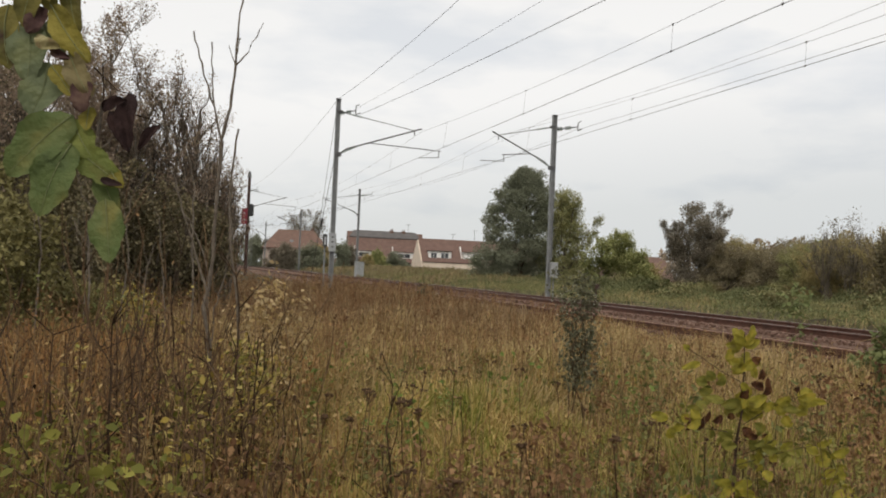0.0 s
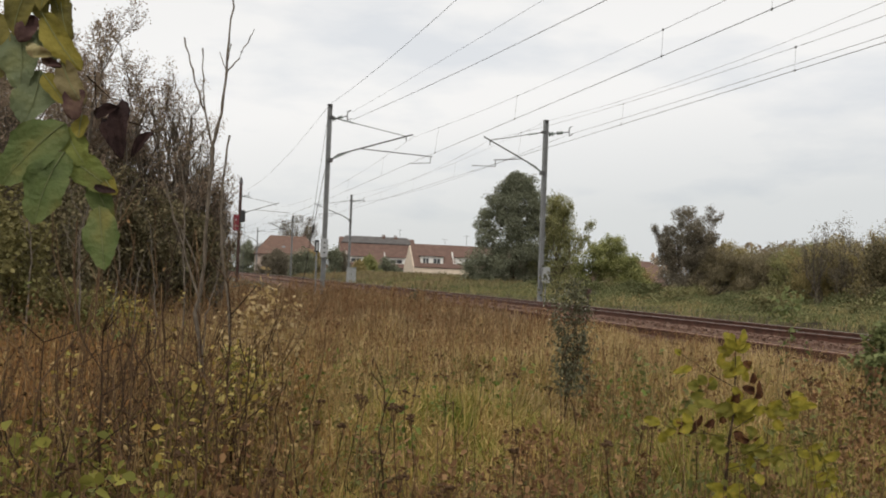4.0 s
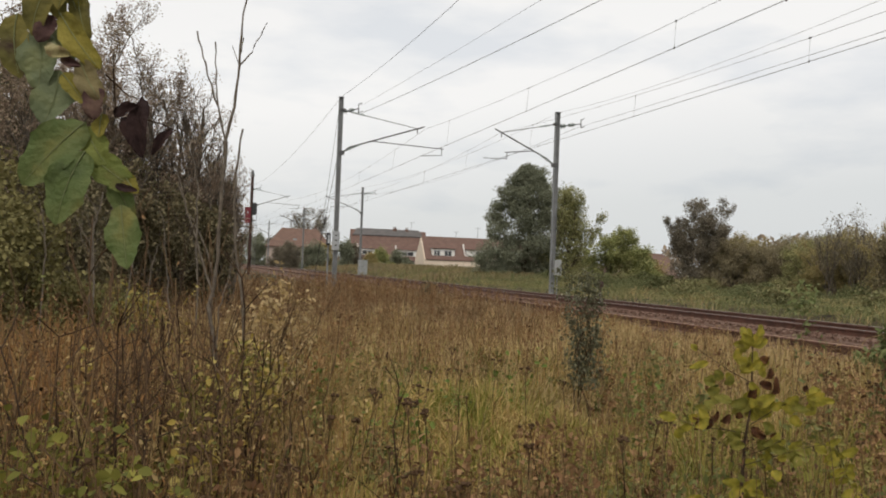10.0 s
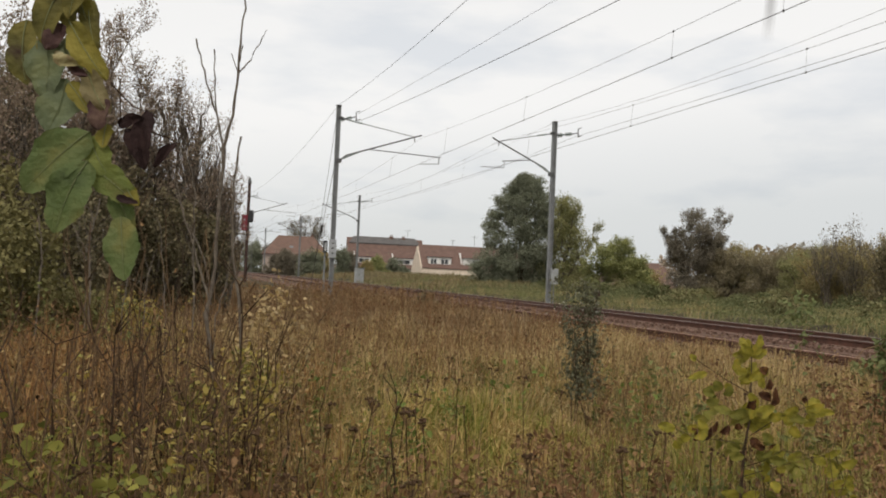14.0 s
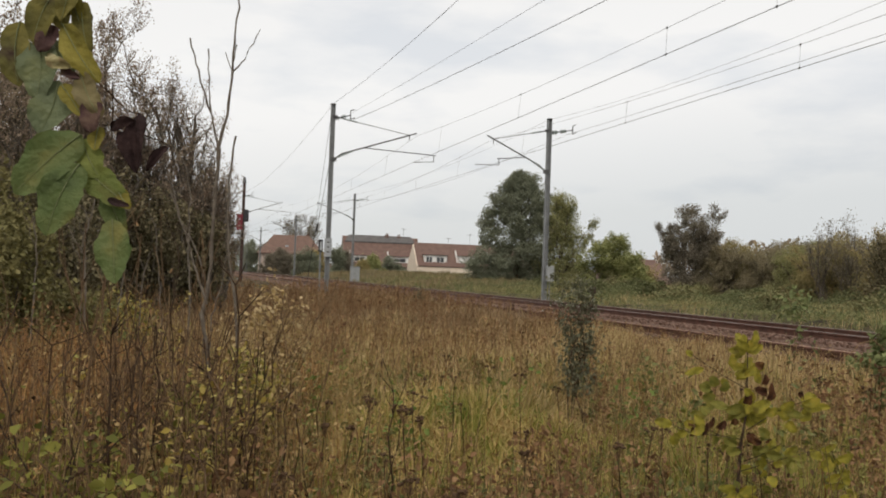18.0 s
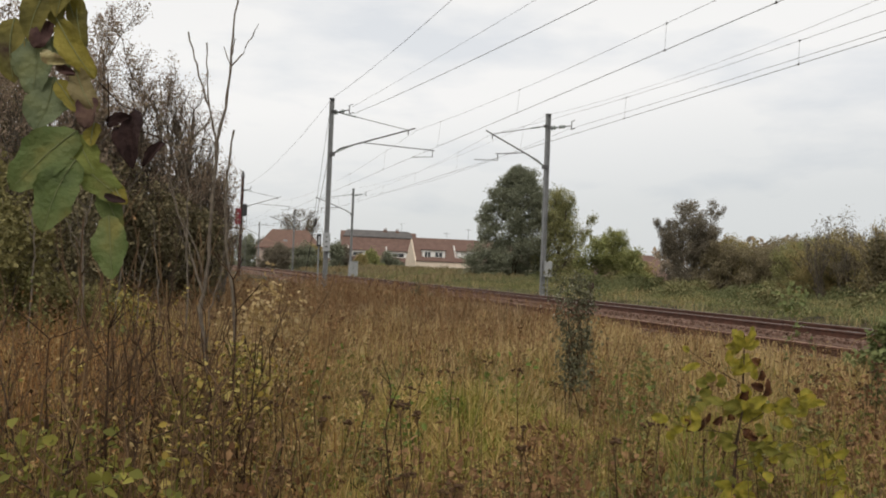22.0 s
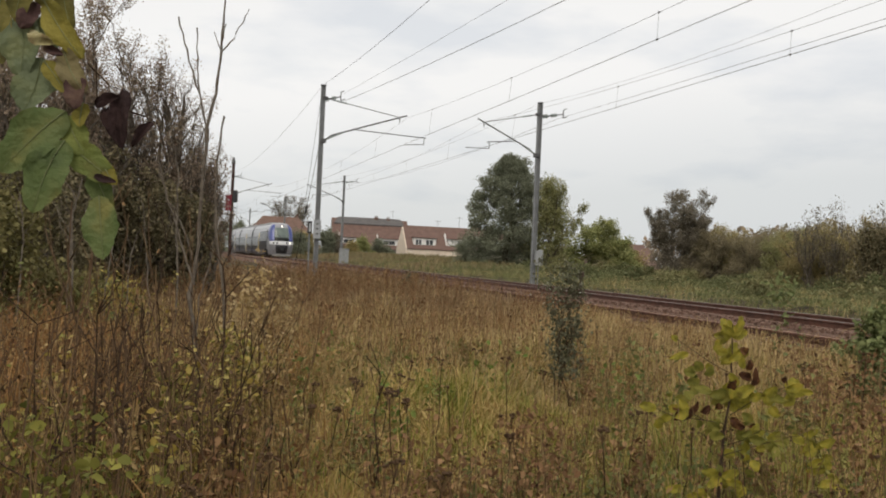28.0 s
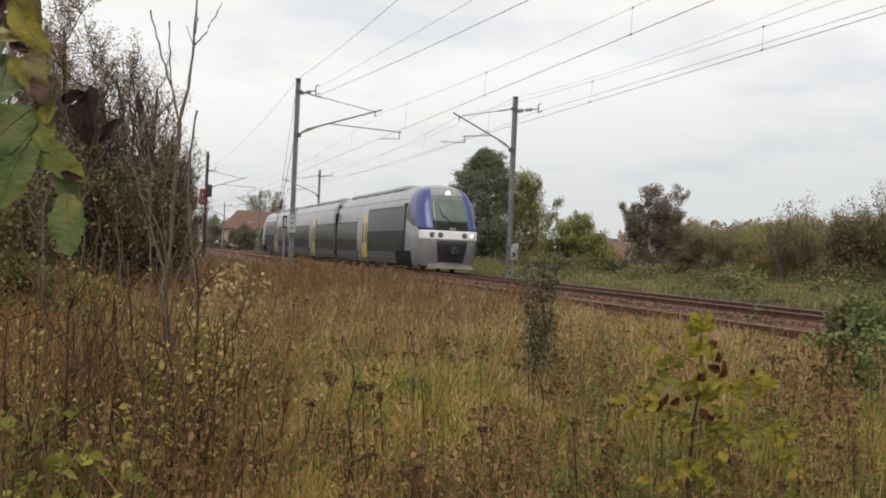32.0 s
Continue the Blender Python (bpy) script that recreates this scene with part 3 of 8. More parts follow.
XL, XR = N1 - 3.955, N2 + 2.793
S_L, S_R = (41.34, 95.5, 149.7, 204.0), (40.46, 89.0, 130.7, 176.0)
TOP = 8.457
masts_l = [build_mast(line_x(XL, s), s, 1, 3.955, TOP + up, "grey steel catenary mast with a cantilever arm beside the near track") for s, up in zip(S_L, (0.0, 0.3, 0.3, 0.3))]
masts_r = [build_mast(line_x(XR, s), s, -1, arm, TOP, "grey steel catenary mast with a cantilever arm beside the far track", False, 1.5) for s, arm in zip(S_R, (3.12, 3.7, 3.5, 3.5))]


def sign_plate(t, x, y, z, w, h, mat, name, marks=0):
    p = part(name, boxed((x - w / 2, y - 0.02, z - h / 2), (x + w / 2, y + 0.02, z + h / 2), 0.008), mat, t, "plain grey metal plate")
    for i in range(marks):
        zz = z + h * (0.28 - 0.26 * i)
        part("mark", boxed((x - 0.04, y - 0.026, zz - 0.035), (x + 0.05, y - 0.021, zz + 0.035)), M_FITTING, p, "dark worn mark")


# plate, lamp and box at the foot of the two nearest masts
sign_plate(masts_l[0], -0.02, -0.16, 1.95, 0.33, 0.84, M_PLATE, "sign_plate", 3)
lp = part("lamp_box", boxed((-0.42, -0.12, 1.75), (-0.24, 0.1, 2.3), 0.02), M_BLACK, masts_l[0], "small black lamp box")
part("lamp_pole", rod(bmesh.new(), (-0.33, 0, -0.6), (-0.33, 0, 1.76), 0.04), M_STEEL, masts_l[0])
part("lamp_lens", boxed((-0.38, -0.128, 1.82), (-0.28, -0.121, 2.2)), M_PLATE, lp, "pale lens")
part("switch_box", boxed((0.0, -0.34, 0.75), (0.34, -0.11, 1.5), 0.02), M_CABINET, masts_r[0], "light grey switch box")
part("conduit", rod(bmesh.new(), (0.17, -0.2, -0.3), (0.17, -0.2, 0.75), 0.03), M_STEEL, masts_r[0])
cab = thing("relay_cabinet", "light grey steel relay cabinet beside a mast foot", "cabinet", pose(line_x(XR + 0.28, 88), 88, 0.0))
part("body", boxed((-0.6, -0.35, -0.3), (0.22, 0.35, 1.3), 0.03), M_CABINET, cab)
part("door", boxed((-0.57, -0.375, -0.15), (-0.21, -0.352, 1.22), 0.005), M_CABINET, cab)
part("door", boxed((-0.17, -0.375, -0.15), (0.19, -0.352, 1.22), 0.005), M_CABINET, cab)
part("lid", boxed((-0.65, -0.4, 1.305), (0.27, 0.4, 1.36), 0.01), M_CABINET, cab)
part("handle", boxed((-0.26, -0.4, 0.6), (-0.22, -0.377, 0.8)), M_BLACK, cab)

rp = thing("marker_post", "short rusty red marker post beside the rails", "post", pose(12.02, 25.76, -0.2))
part("post", rod(bmesh.new(), (0, 0, 0), (0, 0, 0.8), 0.035), M_REDPOST, rp)
part("head", boxed((-0.09, -0.05, 0.72), (0.09, 0.05, 0.9), 0.02), M_REDPOST, rp)


def wire_path(n0, n1, s0, s1, z0, z1, sag, k=16):
    t = np.linspace(0, 1, k)
    s = s0 + (s1 - s0) * t
    return np.stack([line_x(n0 + (n1 - n0) * t, s), s, z0 + (z1 - z0) * t - 4 * sag * t * (1 - t)], 1)


def build_catenary(n, spans, label, droppers, dip):
    t = thing("catenary", label, "overhead line", pose(0, 0, 0), "overhead wires")
    msg, con = [], []
    for i, (a, b) in enumerate(zip(spans[:-1], spans[1:])):
        st = 0.12 * (-1) ** i
        sag = dip * ((b - a) / 54) ** 2
        msg.append(wire_path(n, n, a, b, 7.32, 7.32, sag))
        con.append(wire_path(n + st, n - st, a, b, 6.075, 6.075, 0.0, 6))
    part("messenger_wire", tubes("messenger_wire", [(p, np.full(len(p), 0.005)) for p in msg], M_WIRE, 5), M_WIRE, t)
    part("contact_wire", tubes("contact_wire", [(p, np.full(len(p), 0.0078)) for p in con], M_WIRE, 5), M_WIRE, t)
    for i, (a, b) in enumerate(zip(spans[:-1], spans[1:])):
        for f in ((d - a) / (b - a) for d in droppers if a < d < b):
            p = np.array([np.interp(f, np.linspace(0, 1, 16), msg[i][:, j]) for j in range(3)])
            q = np.array([np.interp(f, np.linspace(0, 1, 6), con[i][:, j]) for j in range(3)])
            d = part("dropper", rod(bmesh.new(), p, q, 0.0035, sides=4), M_WIRE, t)
            for c in (p, q):
                part("clamp", boxed(Vector(c) - Vector((0.01, 0.022, 0.024)), Vector(c) + Vector((0.01, 0.022, 0.024))), M_WIRE, d)


build_catenary(N1, (-12.7, 41.34, 95.5, 149.7, 204.0), "dark overhead wires with droppers above the near track", (-4.0, 5.2, 14.5, 18.5, 27.8, 37.1, 47.6, 57.6, 67.5, 77.5, 87.5, 100.0, 110.0, 120.0, 130.0, 140.0), 0.65)
build_catenary(N2, (-8.0, 40.46, 89.0, 130.7, 176.0), "dark overhead wires with droppers above the far track", (0.5, 9.7, 18.4, 27.1, 36.4, 45.7, 54.5, 63.5, 72.5, 81.5, 93.5, 102.5, 111.5, 120.5), 0.86)


def build_feeder(name, label, n, spans, z, sags, r, start=None):
    t = thing(name, label, "overhead line", pose(0, 0, 0), "feeder wires")
    for a, b, sg in zip(spans[:-1], spans[1:], sags):
        n0, z0 = start if start and a == spans[0] else (n, z)
        p = wire_path(n0, n, a, b, z0, z, sg)
        part("wire", tubes("wire", [(p, np.full(len(p), r))], M_WIRE, 5), M_WIRE, t)


build_feeder("earth_wire", "thin earth wire along the tops of the near masts", XL, (-12.7, 41.34, 95.5, 149.7), 8.5, (0.87, 0.6, 0.6), 0.007, (XL, 8.8))
build_feeder("feeder_wire", "grey feeder wire beside the near masts", XL + 0.9, (-12.7, 41.34), 8.16, (0.2,), 0.005, (10.75, 8.16))
build_feeder("feeder_wire", "dark feeder wire beside the near masts", XL + 0.98, (-12.7, 41.34), 7.84, (0.4,), 0.009, (12.0, 7.84))
build_feeder("earth_wire", "thin earth wire along the tops of the far masts", XR, (-8.0, 40.46, 89.0, 130.7), 8.45, (1.25, 0.5, 0.5), 0.005, (XR - 1.0, 10.05))
build_feeder("feeder_wire", "dark feeder wire beside the far masts", XR + 0.98, (-8.0, 40.46, 89.0, 130.7), 7.82, (0.16, 0.5, 0.5), 0.007)

stay = thing("stay_cable", "steel stay cables from a mast down to a ground anchor", "cable", pose(0, 0, 0))
part("cable", tubes("cable", [(wire_path(XL, XL - 0.05, 41.6, 48.5, 6.0, -0.5, 0.0, 4), np.full(4, 0.012))], M_WIRE), M_WIRE, stay)
part("cable", tubes("cable", [(wire_path(XL - 0.05, XL + 0.1, 41.6, 49.0, 7.9, -0.5, 0.0, 4), np.full(4, 0.009))], M_WIRE), M_WIRE, stay)
part("tensioner", rod(bmesh.new(), (line_x(XL - 0.02, 44.6), 44.6, 3.17), (line_x(XL - 0.02, 45.0), 45.0, 2.8), 0.05), M_FITTING, stay)


def build_signal():
    t = thing("railway_signal", "tall railway signal with red boards and a black lamp head", "railway signal", pose(5.05, 90.0, -0.5))
    part("pole", rod(bmesh.new(), (0.1, 0, 0), (0.1, 0, 9.5), 0.16, 0.14), M_REDPOST, t)
    part("pole_cap", rod(bmesh.new(), (0.1, 0, 9.5), (0.1, 0, 10.1), 0.22, 0.08), M_FITTING, t)
    b = part("red_board", boxed((-0.5, -0.16, 4.95), (0.06, -0.1, 6.5), 0.03), M_SIGNALRED, t, "red signal board")
    for z in (5.4, 6.0):
        part("lens", rod(bmesh.new(), (-0.22, -0.2, z), (-0.22, -0.158, z), 0.08, sides=12), M_PLATE, b, "pale round lens")
    part("lamp_head", boxed((0.12, -0.34, 5.75), (0.62, -0.04, 6.95), 0.12), M_BLACK, t, "rounded black lamp head")
    part("platform", boxed((-0.95, -0.35, 4.55), (0.05, 0.35, 4.65)), M_FITTING, t)
    part("arm", boxed((-0.5, -0.09, 5.2), (0.5, -0.02, 5.3)), M_FITTING, t)
    bm = bmesh.new()
    for x in (0.32, 0.62):
        rod(bm, (x, 0.16, 0), (x, 0.16, 5.8), 0.02, sides=6)
    for i in range(16):
        rod(bm, (0.32, 0.16, 0.3 + 0.33 * i), (0.62, 0.16, 0.3 + 0.33 * i), 0.014, sides=5)
    part("ladder", bm, M_STEEL, t)


build_signal()

# ---- the regional train ----
M_TGREY = material("silver_grey_paint", [(0.23, 0.235, 0.255), (0.30, 0.305, 0.325)], 1.2, 0.32, 0.02, 0.3, dirt=(0.18, 0.172, 0.17), bump_scale=1.6, coat=0.3)
M_TDARK = material("charcoal_paint", [(0.016, 0.016, 0.018), (0.028, 0.026, 0.027)], 1.2, 0.45, 0.02, spec=0.12, dirt=(0.045, 0.038, 0.033), bump_scale=1.1)
M_TLOW = material("road_dusted_grey_paint", [(0.055, 0.048, 0.046), (0.10, 0.088, 0.085)], 1.4, 0.6, 0.03, dirt=(0.13, 0.11, 0.10), bump_scale=2.5)
M_TBLUE = material("deep_blue_paint", [(0.022, 0.036, 0.17), (0.04, 0.062, 0.24)], 1.3, 0.3, 0.01, coat=0.1)
M_TSILL = material("dull_blue_grey_paint", [(0.045, 0.05, 0.085), (0.065, 0.07, 0.105)], 1.3, 0.5, 0.02, dirt=(0.08, 0.075, 0.08), bump_scale=2.5)
M_TWHITE = material("white_paint", [(0.68, 0.69, 0.70), (0.78, 0.79, 0.80)], 1.3, 0.3, 0.01, coat=0.3)
M_TYELLOW = material("yellow_door_paint", [(0.46, 0.33, 0.06), (0.56, 0.41, 0.085)], 1.3, 0.3, 0.02, coat=0.4)
M_TGLASS = material("tinted_window_glass", [(0.014, 0.016, 0.015), (0.022, 0.024, 0.022)], 0.8, 0.2, 0.0, spec=0.14)
M_SCREEN = material("windscreen_glass", [(0.075, 0.10, 0.09), (0.14, 0.17, 0.155)], 1.1, 0.13, 0.0, spec=0.5)
M_RUBBERSHADE = material("black_rubber_and_opening_shade", [(0.012, 0.012, 0.012), (0.03, 0.03, 0.03)], 5, 0.9, 0.1)
M_GEAR = material("brown_dusted_running_gear", [(0.03, 0.025, 0.022), (0.08, 0.065, 0.055)], 3, 0.8, 0.3)
M_TLOWPALE = material("dusty_pale_grey_paint", [(0.13, 0.122, 0.115), (0.2, 0.19, 0.18)], 2.4, 0.6, 0.05, dirt=(0.09, 0.08, 0.07), bump_scale=3)
M_TROOF = material("dusty_roof_paint", [(0.20, 0.21, 0.22), (0.31, 0.32, 0.33)], 1.0, 0.6, 0.05, dirt=(0.14, 0.14, 0.14), bump_scale=2.0)
M_HEADLIGHT = glow("lit_headlight", (1.0, 0.96, 0.88), 1.3)
M_LENS = material("unlit_lamp_lens", [(0.05, 0.055, 0.06), (0.16, 0.17, 0.18)], 9, 0.1, 0.0)

PROFILE_Z = np.array([0.28, 0.5, 0.8, 1.1, 1.5, 1.9, 2.35, 2.8, 3.15, 3.48, 3.75, 3.98, 4.17, 4.26])
PROFILE_W = np.array([1.34, 1.40, 1.44, 1.46, 1.47, 1.47, 1.465, 1.45, 1.41, 1.33, 1.21, 1.03, 0.76, 0.0])


def half_w(z):
    return np.interp(z, PROFILE_Z, PROFILE_W)


def nose_y(u, z):
    """How far back the front's skin lies at width share u and height z."""
    rake = np.interp(z, [0.28, 0.6, 1.3, 1.95, 2.1, 3.45, 3.8, 4.05, 4.26], [0.3, 0.16, 0.0, 0.04, 0.14, 0.92, 1.2, 1.6, 2.5])
    turn = np.interp(z, [0.28, 2.0, 3.5, 4.26], [1.0, 1.0, 0.8, 0.3])
    return rake + 0.38 + (0.3 * np.abs(u) ** 2 + 0.95 * np.abs(u) ** 16) * turn


def grid_mesh(name, P, mat, smooth=True):
    k, m = P.shape[:2]
    i, j = np.meshgrid(np.arange(k - 1), np.arange(m - 1), indexing="ij")
    a = i * m + j
    return fast(name, P.reshape(-1, 3), np.stack([a, a + m, a + m + 1, a + 1], -1).reshape(-1, 4), mat, smooth)


def front_patch(name, u0, u1, z0, z1, mat, parent, lift=0.012, label="", nu=14, nz=10, shape=None):
    """A panel of the front, proud of it, with its rim turned in. shape(z) narrows u."""
    nz += 2
    nu += 2
    uu, zz = np.linspace(0, 1, nu - 2), np.linspace(z0, z1, nz - 2)
    uu, zz = np.concatenate([[0], uu, [1]]), np.concatenate([[z0], zz, [z1]])
    U, Z = np.meshgrid(uu, zz, indexing="ij")
    lo, hi = (shape(Z) if shape else (u0 + 0 * Z, u1 + 0 * Z))
    U = lo + (hi - lo) * U
    L = np.full(U.shape, lift)
    L[0, :] = L[-1, :] = L[:, 0] = L[:, -1] = -0.02
    P = np.stack([U * half_w(Z) * (1 + L * 0.5), nose_y(U, Z) - L, Z + L * 0.3 * (Z > 3.3)], -1)
    return part(name, grid_mesh(name, P, mat), mat, parent, label)


def side_patch(name, side, y0, y1, z0, z1, mat, parent, lift=0.008, label="", ny=2, nz=16):
    yy, zz = np.linspace(y0, y1, ny), np.linspace(z0, z1, nz)
    yy, zz = np.concatenate([[y0], yy, [y1]]), np.concatenate([[z0], zz, [z1]])
    Y, Z = np.meshgrid(yy, zz, indexing="ij")
    L = np.full(Y.shape, lift)
    L[0, :] = L[-1, :] = L[:, 0] = L[:, -1] = -0.02
    P = np.stack([side * (half_w(Z) + L), Y, Z], -1)
    return part(name, grid_mesh(name, P, mat, False), mat, parent, label)


def wheelset(y, parent, lead):
    b = part("bogie", boxed((-1.2, y - 1.6, 0.22), (1.2, y + 1.6, 0.6), 0.05), M_GEAR, parent, "dusty bogie frame")
    for dy in (-1.1, 1.1):
        for sx in (-1, 1):
            bm = rod(bmesh.new(), (sx * 0.72, y + dy, 0.42), (sx * 0.80, y + dy, 0.42), 0.42, sides=20)
            rod(bm, (sx * 0.80, y + dy, 0.42), (sx * 1.12, y + dy, 0.42), 0.13, sides=10)
            part("wheel", bm, M_GEAR, b)
    for sx in (-1, 1):
        part("spring", boxed((sx * 1.12 - 0.1, y - 0.35, 0.35), (sx * 1.12 + 0.1, y + 0.35, 0.75), 0.04), M_GEAR, b)


def build_train():
    t = thing("train", "blue and silver regional train with yellow doors on the track", "train", pose(N2, 600, 0))
    zs = np.concatenate([np.linspace(0.28, 3.45, 16), np.linspace(3.55, 4.26, 9)])
    # bodies: (start, end, nose at start, nose at end)
    cars = ((0.0, 19.33, True, False), (19.87, 37.53, False, False), (38.07, 57.4, False, True))
    for ci, (a, b, n0, n1) in enumerate(cars):
        rows = []
        Z = zs
        W = half_w(Z)
        us = 1 - (1 - np.linspace(0, 1, 15)) ** 1.9
        y_lo = (lambda u: nose_y(u, Z)) if n0 else (lambda u: a + 0 * Z)
        y_hi = (lambda u: 57.4 - nose_y(u, Z)) if n1 else (lambda u: b + 0 * Z)
        for u in us[:-1]:
            rows.append(np.stack([u * W, y_lo(u), Z], -1))
        y1, y2 = y_lo(1.0), y_hi(1.0)
        for f in np.linspace(0, 1, 14):
            rows.append(np.stack([W, y1 + (y2 - y1) * f, Z], -1))
        for u in us[:-1][::-1]:
            rows.append(np.stack([u * W, y_hi(u), Z], -1))
        P = np.array(rows)
        Q = P.copy()
        Q[..., 0] *= -1
        v = np.concatenate([P.reshape(-1, 3), Q.reshape(-1, 3)])
        k, m = P.shape[:2]
        i, j = np.meshgrid(np.arange(k - 1), np.arange(m - 1), indexing="ij")
        c = i * m + j
        f1 = np.stack([c, c + m, c + m + 1, c + 1], -1).reshape(-1, 4)
        body = part("car_body", fast("car_body", v, np.concatenate([f1, f1[:, ::-1] + k * m]), M_TGREY, True), M_TGREY, t, "silver-grey coach body")
        part("floor", boxed((-1.3, a + 1.2 * n0, 0.3), (1.3, b - 1.2 * n1, 0.36)), M_GEAR, body)
        s0, s1 = a + (3.4 if n0 else 0.25), b - (3.4 if n1 else 0.25)
        # door places along this coach
        doors = {0: (11.6,), 1: (27.4,), 2: (45.8,)}[ci]
        for sx in (-1, 1):
            cuts = [s0]
            for d in doors:
                cuts += [d - 0.72, d + 1.75]
            cuts.append(s1)
            for ki, (p0, p1) in enumerate(zip(cuts[0::2], cuts[1::2])):
                if p1 - p0 < 0.3:
                    continue
                # over the driven bogies the floor and the windows are higher
                high = (n0 and ki == 0) or (n1 and ki == 1)
                w0, w1 = (1.95, 3.12) if high else (1.35, 2.5)
                side_patch("dark_side_band", sx, p0, p1, 0.62, w1 + 0.07, M_TDARK, body, 0.046, "charcoal painted side band")
                cnt = max(1, round((p1 - p0) / 3.8))
                pitch = (p1 - p0) / cnt
                for wi in range(cnt):
                    side_patch("side_window", sx, p0 + pitch * wi + 0.018, p0 + pitch * (wi + 1) - 0.018, w0, w1, M_TGLASS, body, 0.05, "dark tinted window")
                side_patch("sill_stripe", sx, p0, p1, 0.63, 0.86, M_TSILL, body, 0.05, "dull blue sill stripe")
                side_patch("lower_skirt", sx, p0, p1, 0.3, 0.6, M_TLOW, body, 0.046, "dusty grey-blue skirt")
            for d in doors:
                for e0, e1 in ((d - 0.72, d - 0.66), (d + 0.66, d + 1.75)):
                    side_patch("door_surround", sx, e0, e1, 0.88, 2.98, M_TGREY, body, 0.046, "pale door surround")
                for dy in (-0.33, 0.33):
                    dr = side_patch("door_leaf", sx, d + dy - 0.31, d + dy + 0.31, 0.5, 3.0, M_TYELLOW, body, 0.028, "yellow sliding door leaf set back in the side")
                    side_patch("door_window", sx, d + dy - 0.13, d + dy + 0.13, 1.3, 2.45, M_TGLASS, dr, 0.034, "narrow dark door window")
                part("door_step", boxed((sx * 1.4 - 0.12, d - 0.65, 0.42), (sx * 1.4 + 0.12, d + 0.65, 0.47)), M_GEAR, body)
            # rain strip and roof edge
            part("roof_strip", boxed((sx * 1.30 - 0.012, s0, 3.5), (sx * 1.30 + 0.03, s1, 3.54)), M_TDARK, body)
        # roof equipment
        r0 = a + (5.2 if n0 else 0.8)
        r1 = b - (5.2 if n1 else 0.8)
        x = r0
        rr = random.Random(ci)
        while x < r1 - 1.0:
            ln = min(rr.uniform(1.6, 3.2), r1 - x)
            bm = boxed((-0.9, x, 3.75), (0.9, x + ln - 0.04, 4.3 + rr.uniform(-0.02, 0.03)), 0.14)
            eq = part("roof_unit", bm, M_TROOF, body, "dusty grey roof equipment")
            for g in range(3):
                gy = x + 0.25 + g * (ln - 0.5) / 3
                for sx in (-1, 1):
                    part("grille", boxed((sx * 0.91 - 0.012, gy, 4.0), (sx * 0.91 + 0.012, gy + (ln - 0.5) / 3 - 0.15, 4.12)), M_TLOW, eq)
            x += ln
    for y in (19.6, 37.8):
        bm = bmesh.new()
        for i in range(7):
            w = 1.485 - 0.03 * (i % 2)
            box(bm, (-w, y - 0.29 + i * 0.08, 0.45), (w, y - 0.21 + i * 0.08, 3.2), 0.008)
            box(bm, (-w + 0.2, y - 0.29 + i * 0.08, 3.2), (w - 0.2, y - 0.21 + i * 0.08, 3.75), 0.008)
        part("gangway_bellows", bm, M_RUBBERSHADE, t, "black rubber bellows between coaches")
    for y in (3.6, 19.6, 37.8, 53.8):
        wheelset(y, t, y < 4)
    # black panels on the closed side paint the shade of the bogie openings
    for y in (3.6, 53.8):
        for sx in (-1, 1):
            side_patch("bogie_arch", sx, y - 1.3, y + 1.3, 0.27, 0.95, M_RUBBERSHADE, t, 0.055, "black panel painted as the shaded bogie opening")
    # dark boxes added along the underside to stand for the shadow below the coaches
    bm = bmesh.new()
    for y in (8.5, 12.0, 15.5, 26.0, 30.5, 42.0, 46.5, 49.5):
        box(bm, (-1.3, y - 1.45, 0.16), (1.3, y + 1.4, 0.5), 0.04)
    part("underfloor_gear", bm, M_GEAR, t, "dusty underfloor boxes that fill in the shade under the coaches")

    # front: panels proud of the nose
    front = part("front", boxed((-0.5, 1.9, 1.2), (0.5, 2.2, 1.5)), M_BLACK, t)
    front_patch("windscreen", -0.6, 0.6, 2.36, 3.6, M_SCREEN, front, 0.02, "wide greenish windscreen", shape=lambda z: (-0.6 + 0 * z, 0.58 + 0 * z))
    front_patch("lower_screen", -0.62, 0.62, 1.98, 2.38, M_TGLASS, front, 0.018, "dark apron under the windscreen", shape=lambda z: (-0.6 + 0 * z, 0.58 + 0 * z))
    for sx in (-1, 1):
        def cheek(z, sx=sx):
            inner = np.interp(z, [1.95, 2.1, 3.45, 4.0], [0.61, 0.605, 0.61, 0.7])
            outer = np.interp(z, [1.95, 2.1, 2.4, 4.0], [0.955, 0.975, 1.0, 1.0])
            return sx * inner, sx * outer
        front_patch("blue_cheek", 0, 0, 1.98, 4.02, M_TBLUE, front, 0.018, "deep blue front cheek", shape=cheek, nu=20, nz=16)
        # the blue wraps round on to the side in a bow that closes at the roof
        zz = np.linspace(2.2, 4.02, 16)
        ff = np.linspace(0, 1, 6)
        F, Z = np.meshgrid(ff, zz, indexing="ij")
        back = np.interp(Z, [2.2, 2.5, 2.9, 3.4, 3.8, 4.02], [0.02, 0.3, 0.62, 0.75, 0.6, 0.3])
        P = np.stack([sx * (half_w(Z) + 0.012), nose_y(1.0, Z) - 0.018 + F * back, Z], -1)
        part("blue_cheek_side", grid_mesh("blue_cheek_side", P, M_TBLUE), M_TBLUE, front, "deep blue panel beside the cab")
        # pointed side window of the cab, its tip down towards the lamps
        zz = np.linspace(2.12, 3.2, 12)
        F, Z = np.meshgrid(ff, zz, indexing="ij")
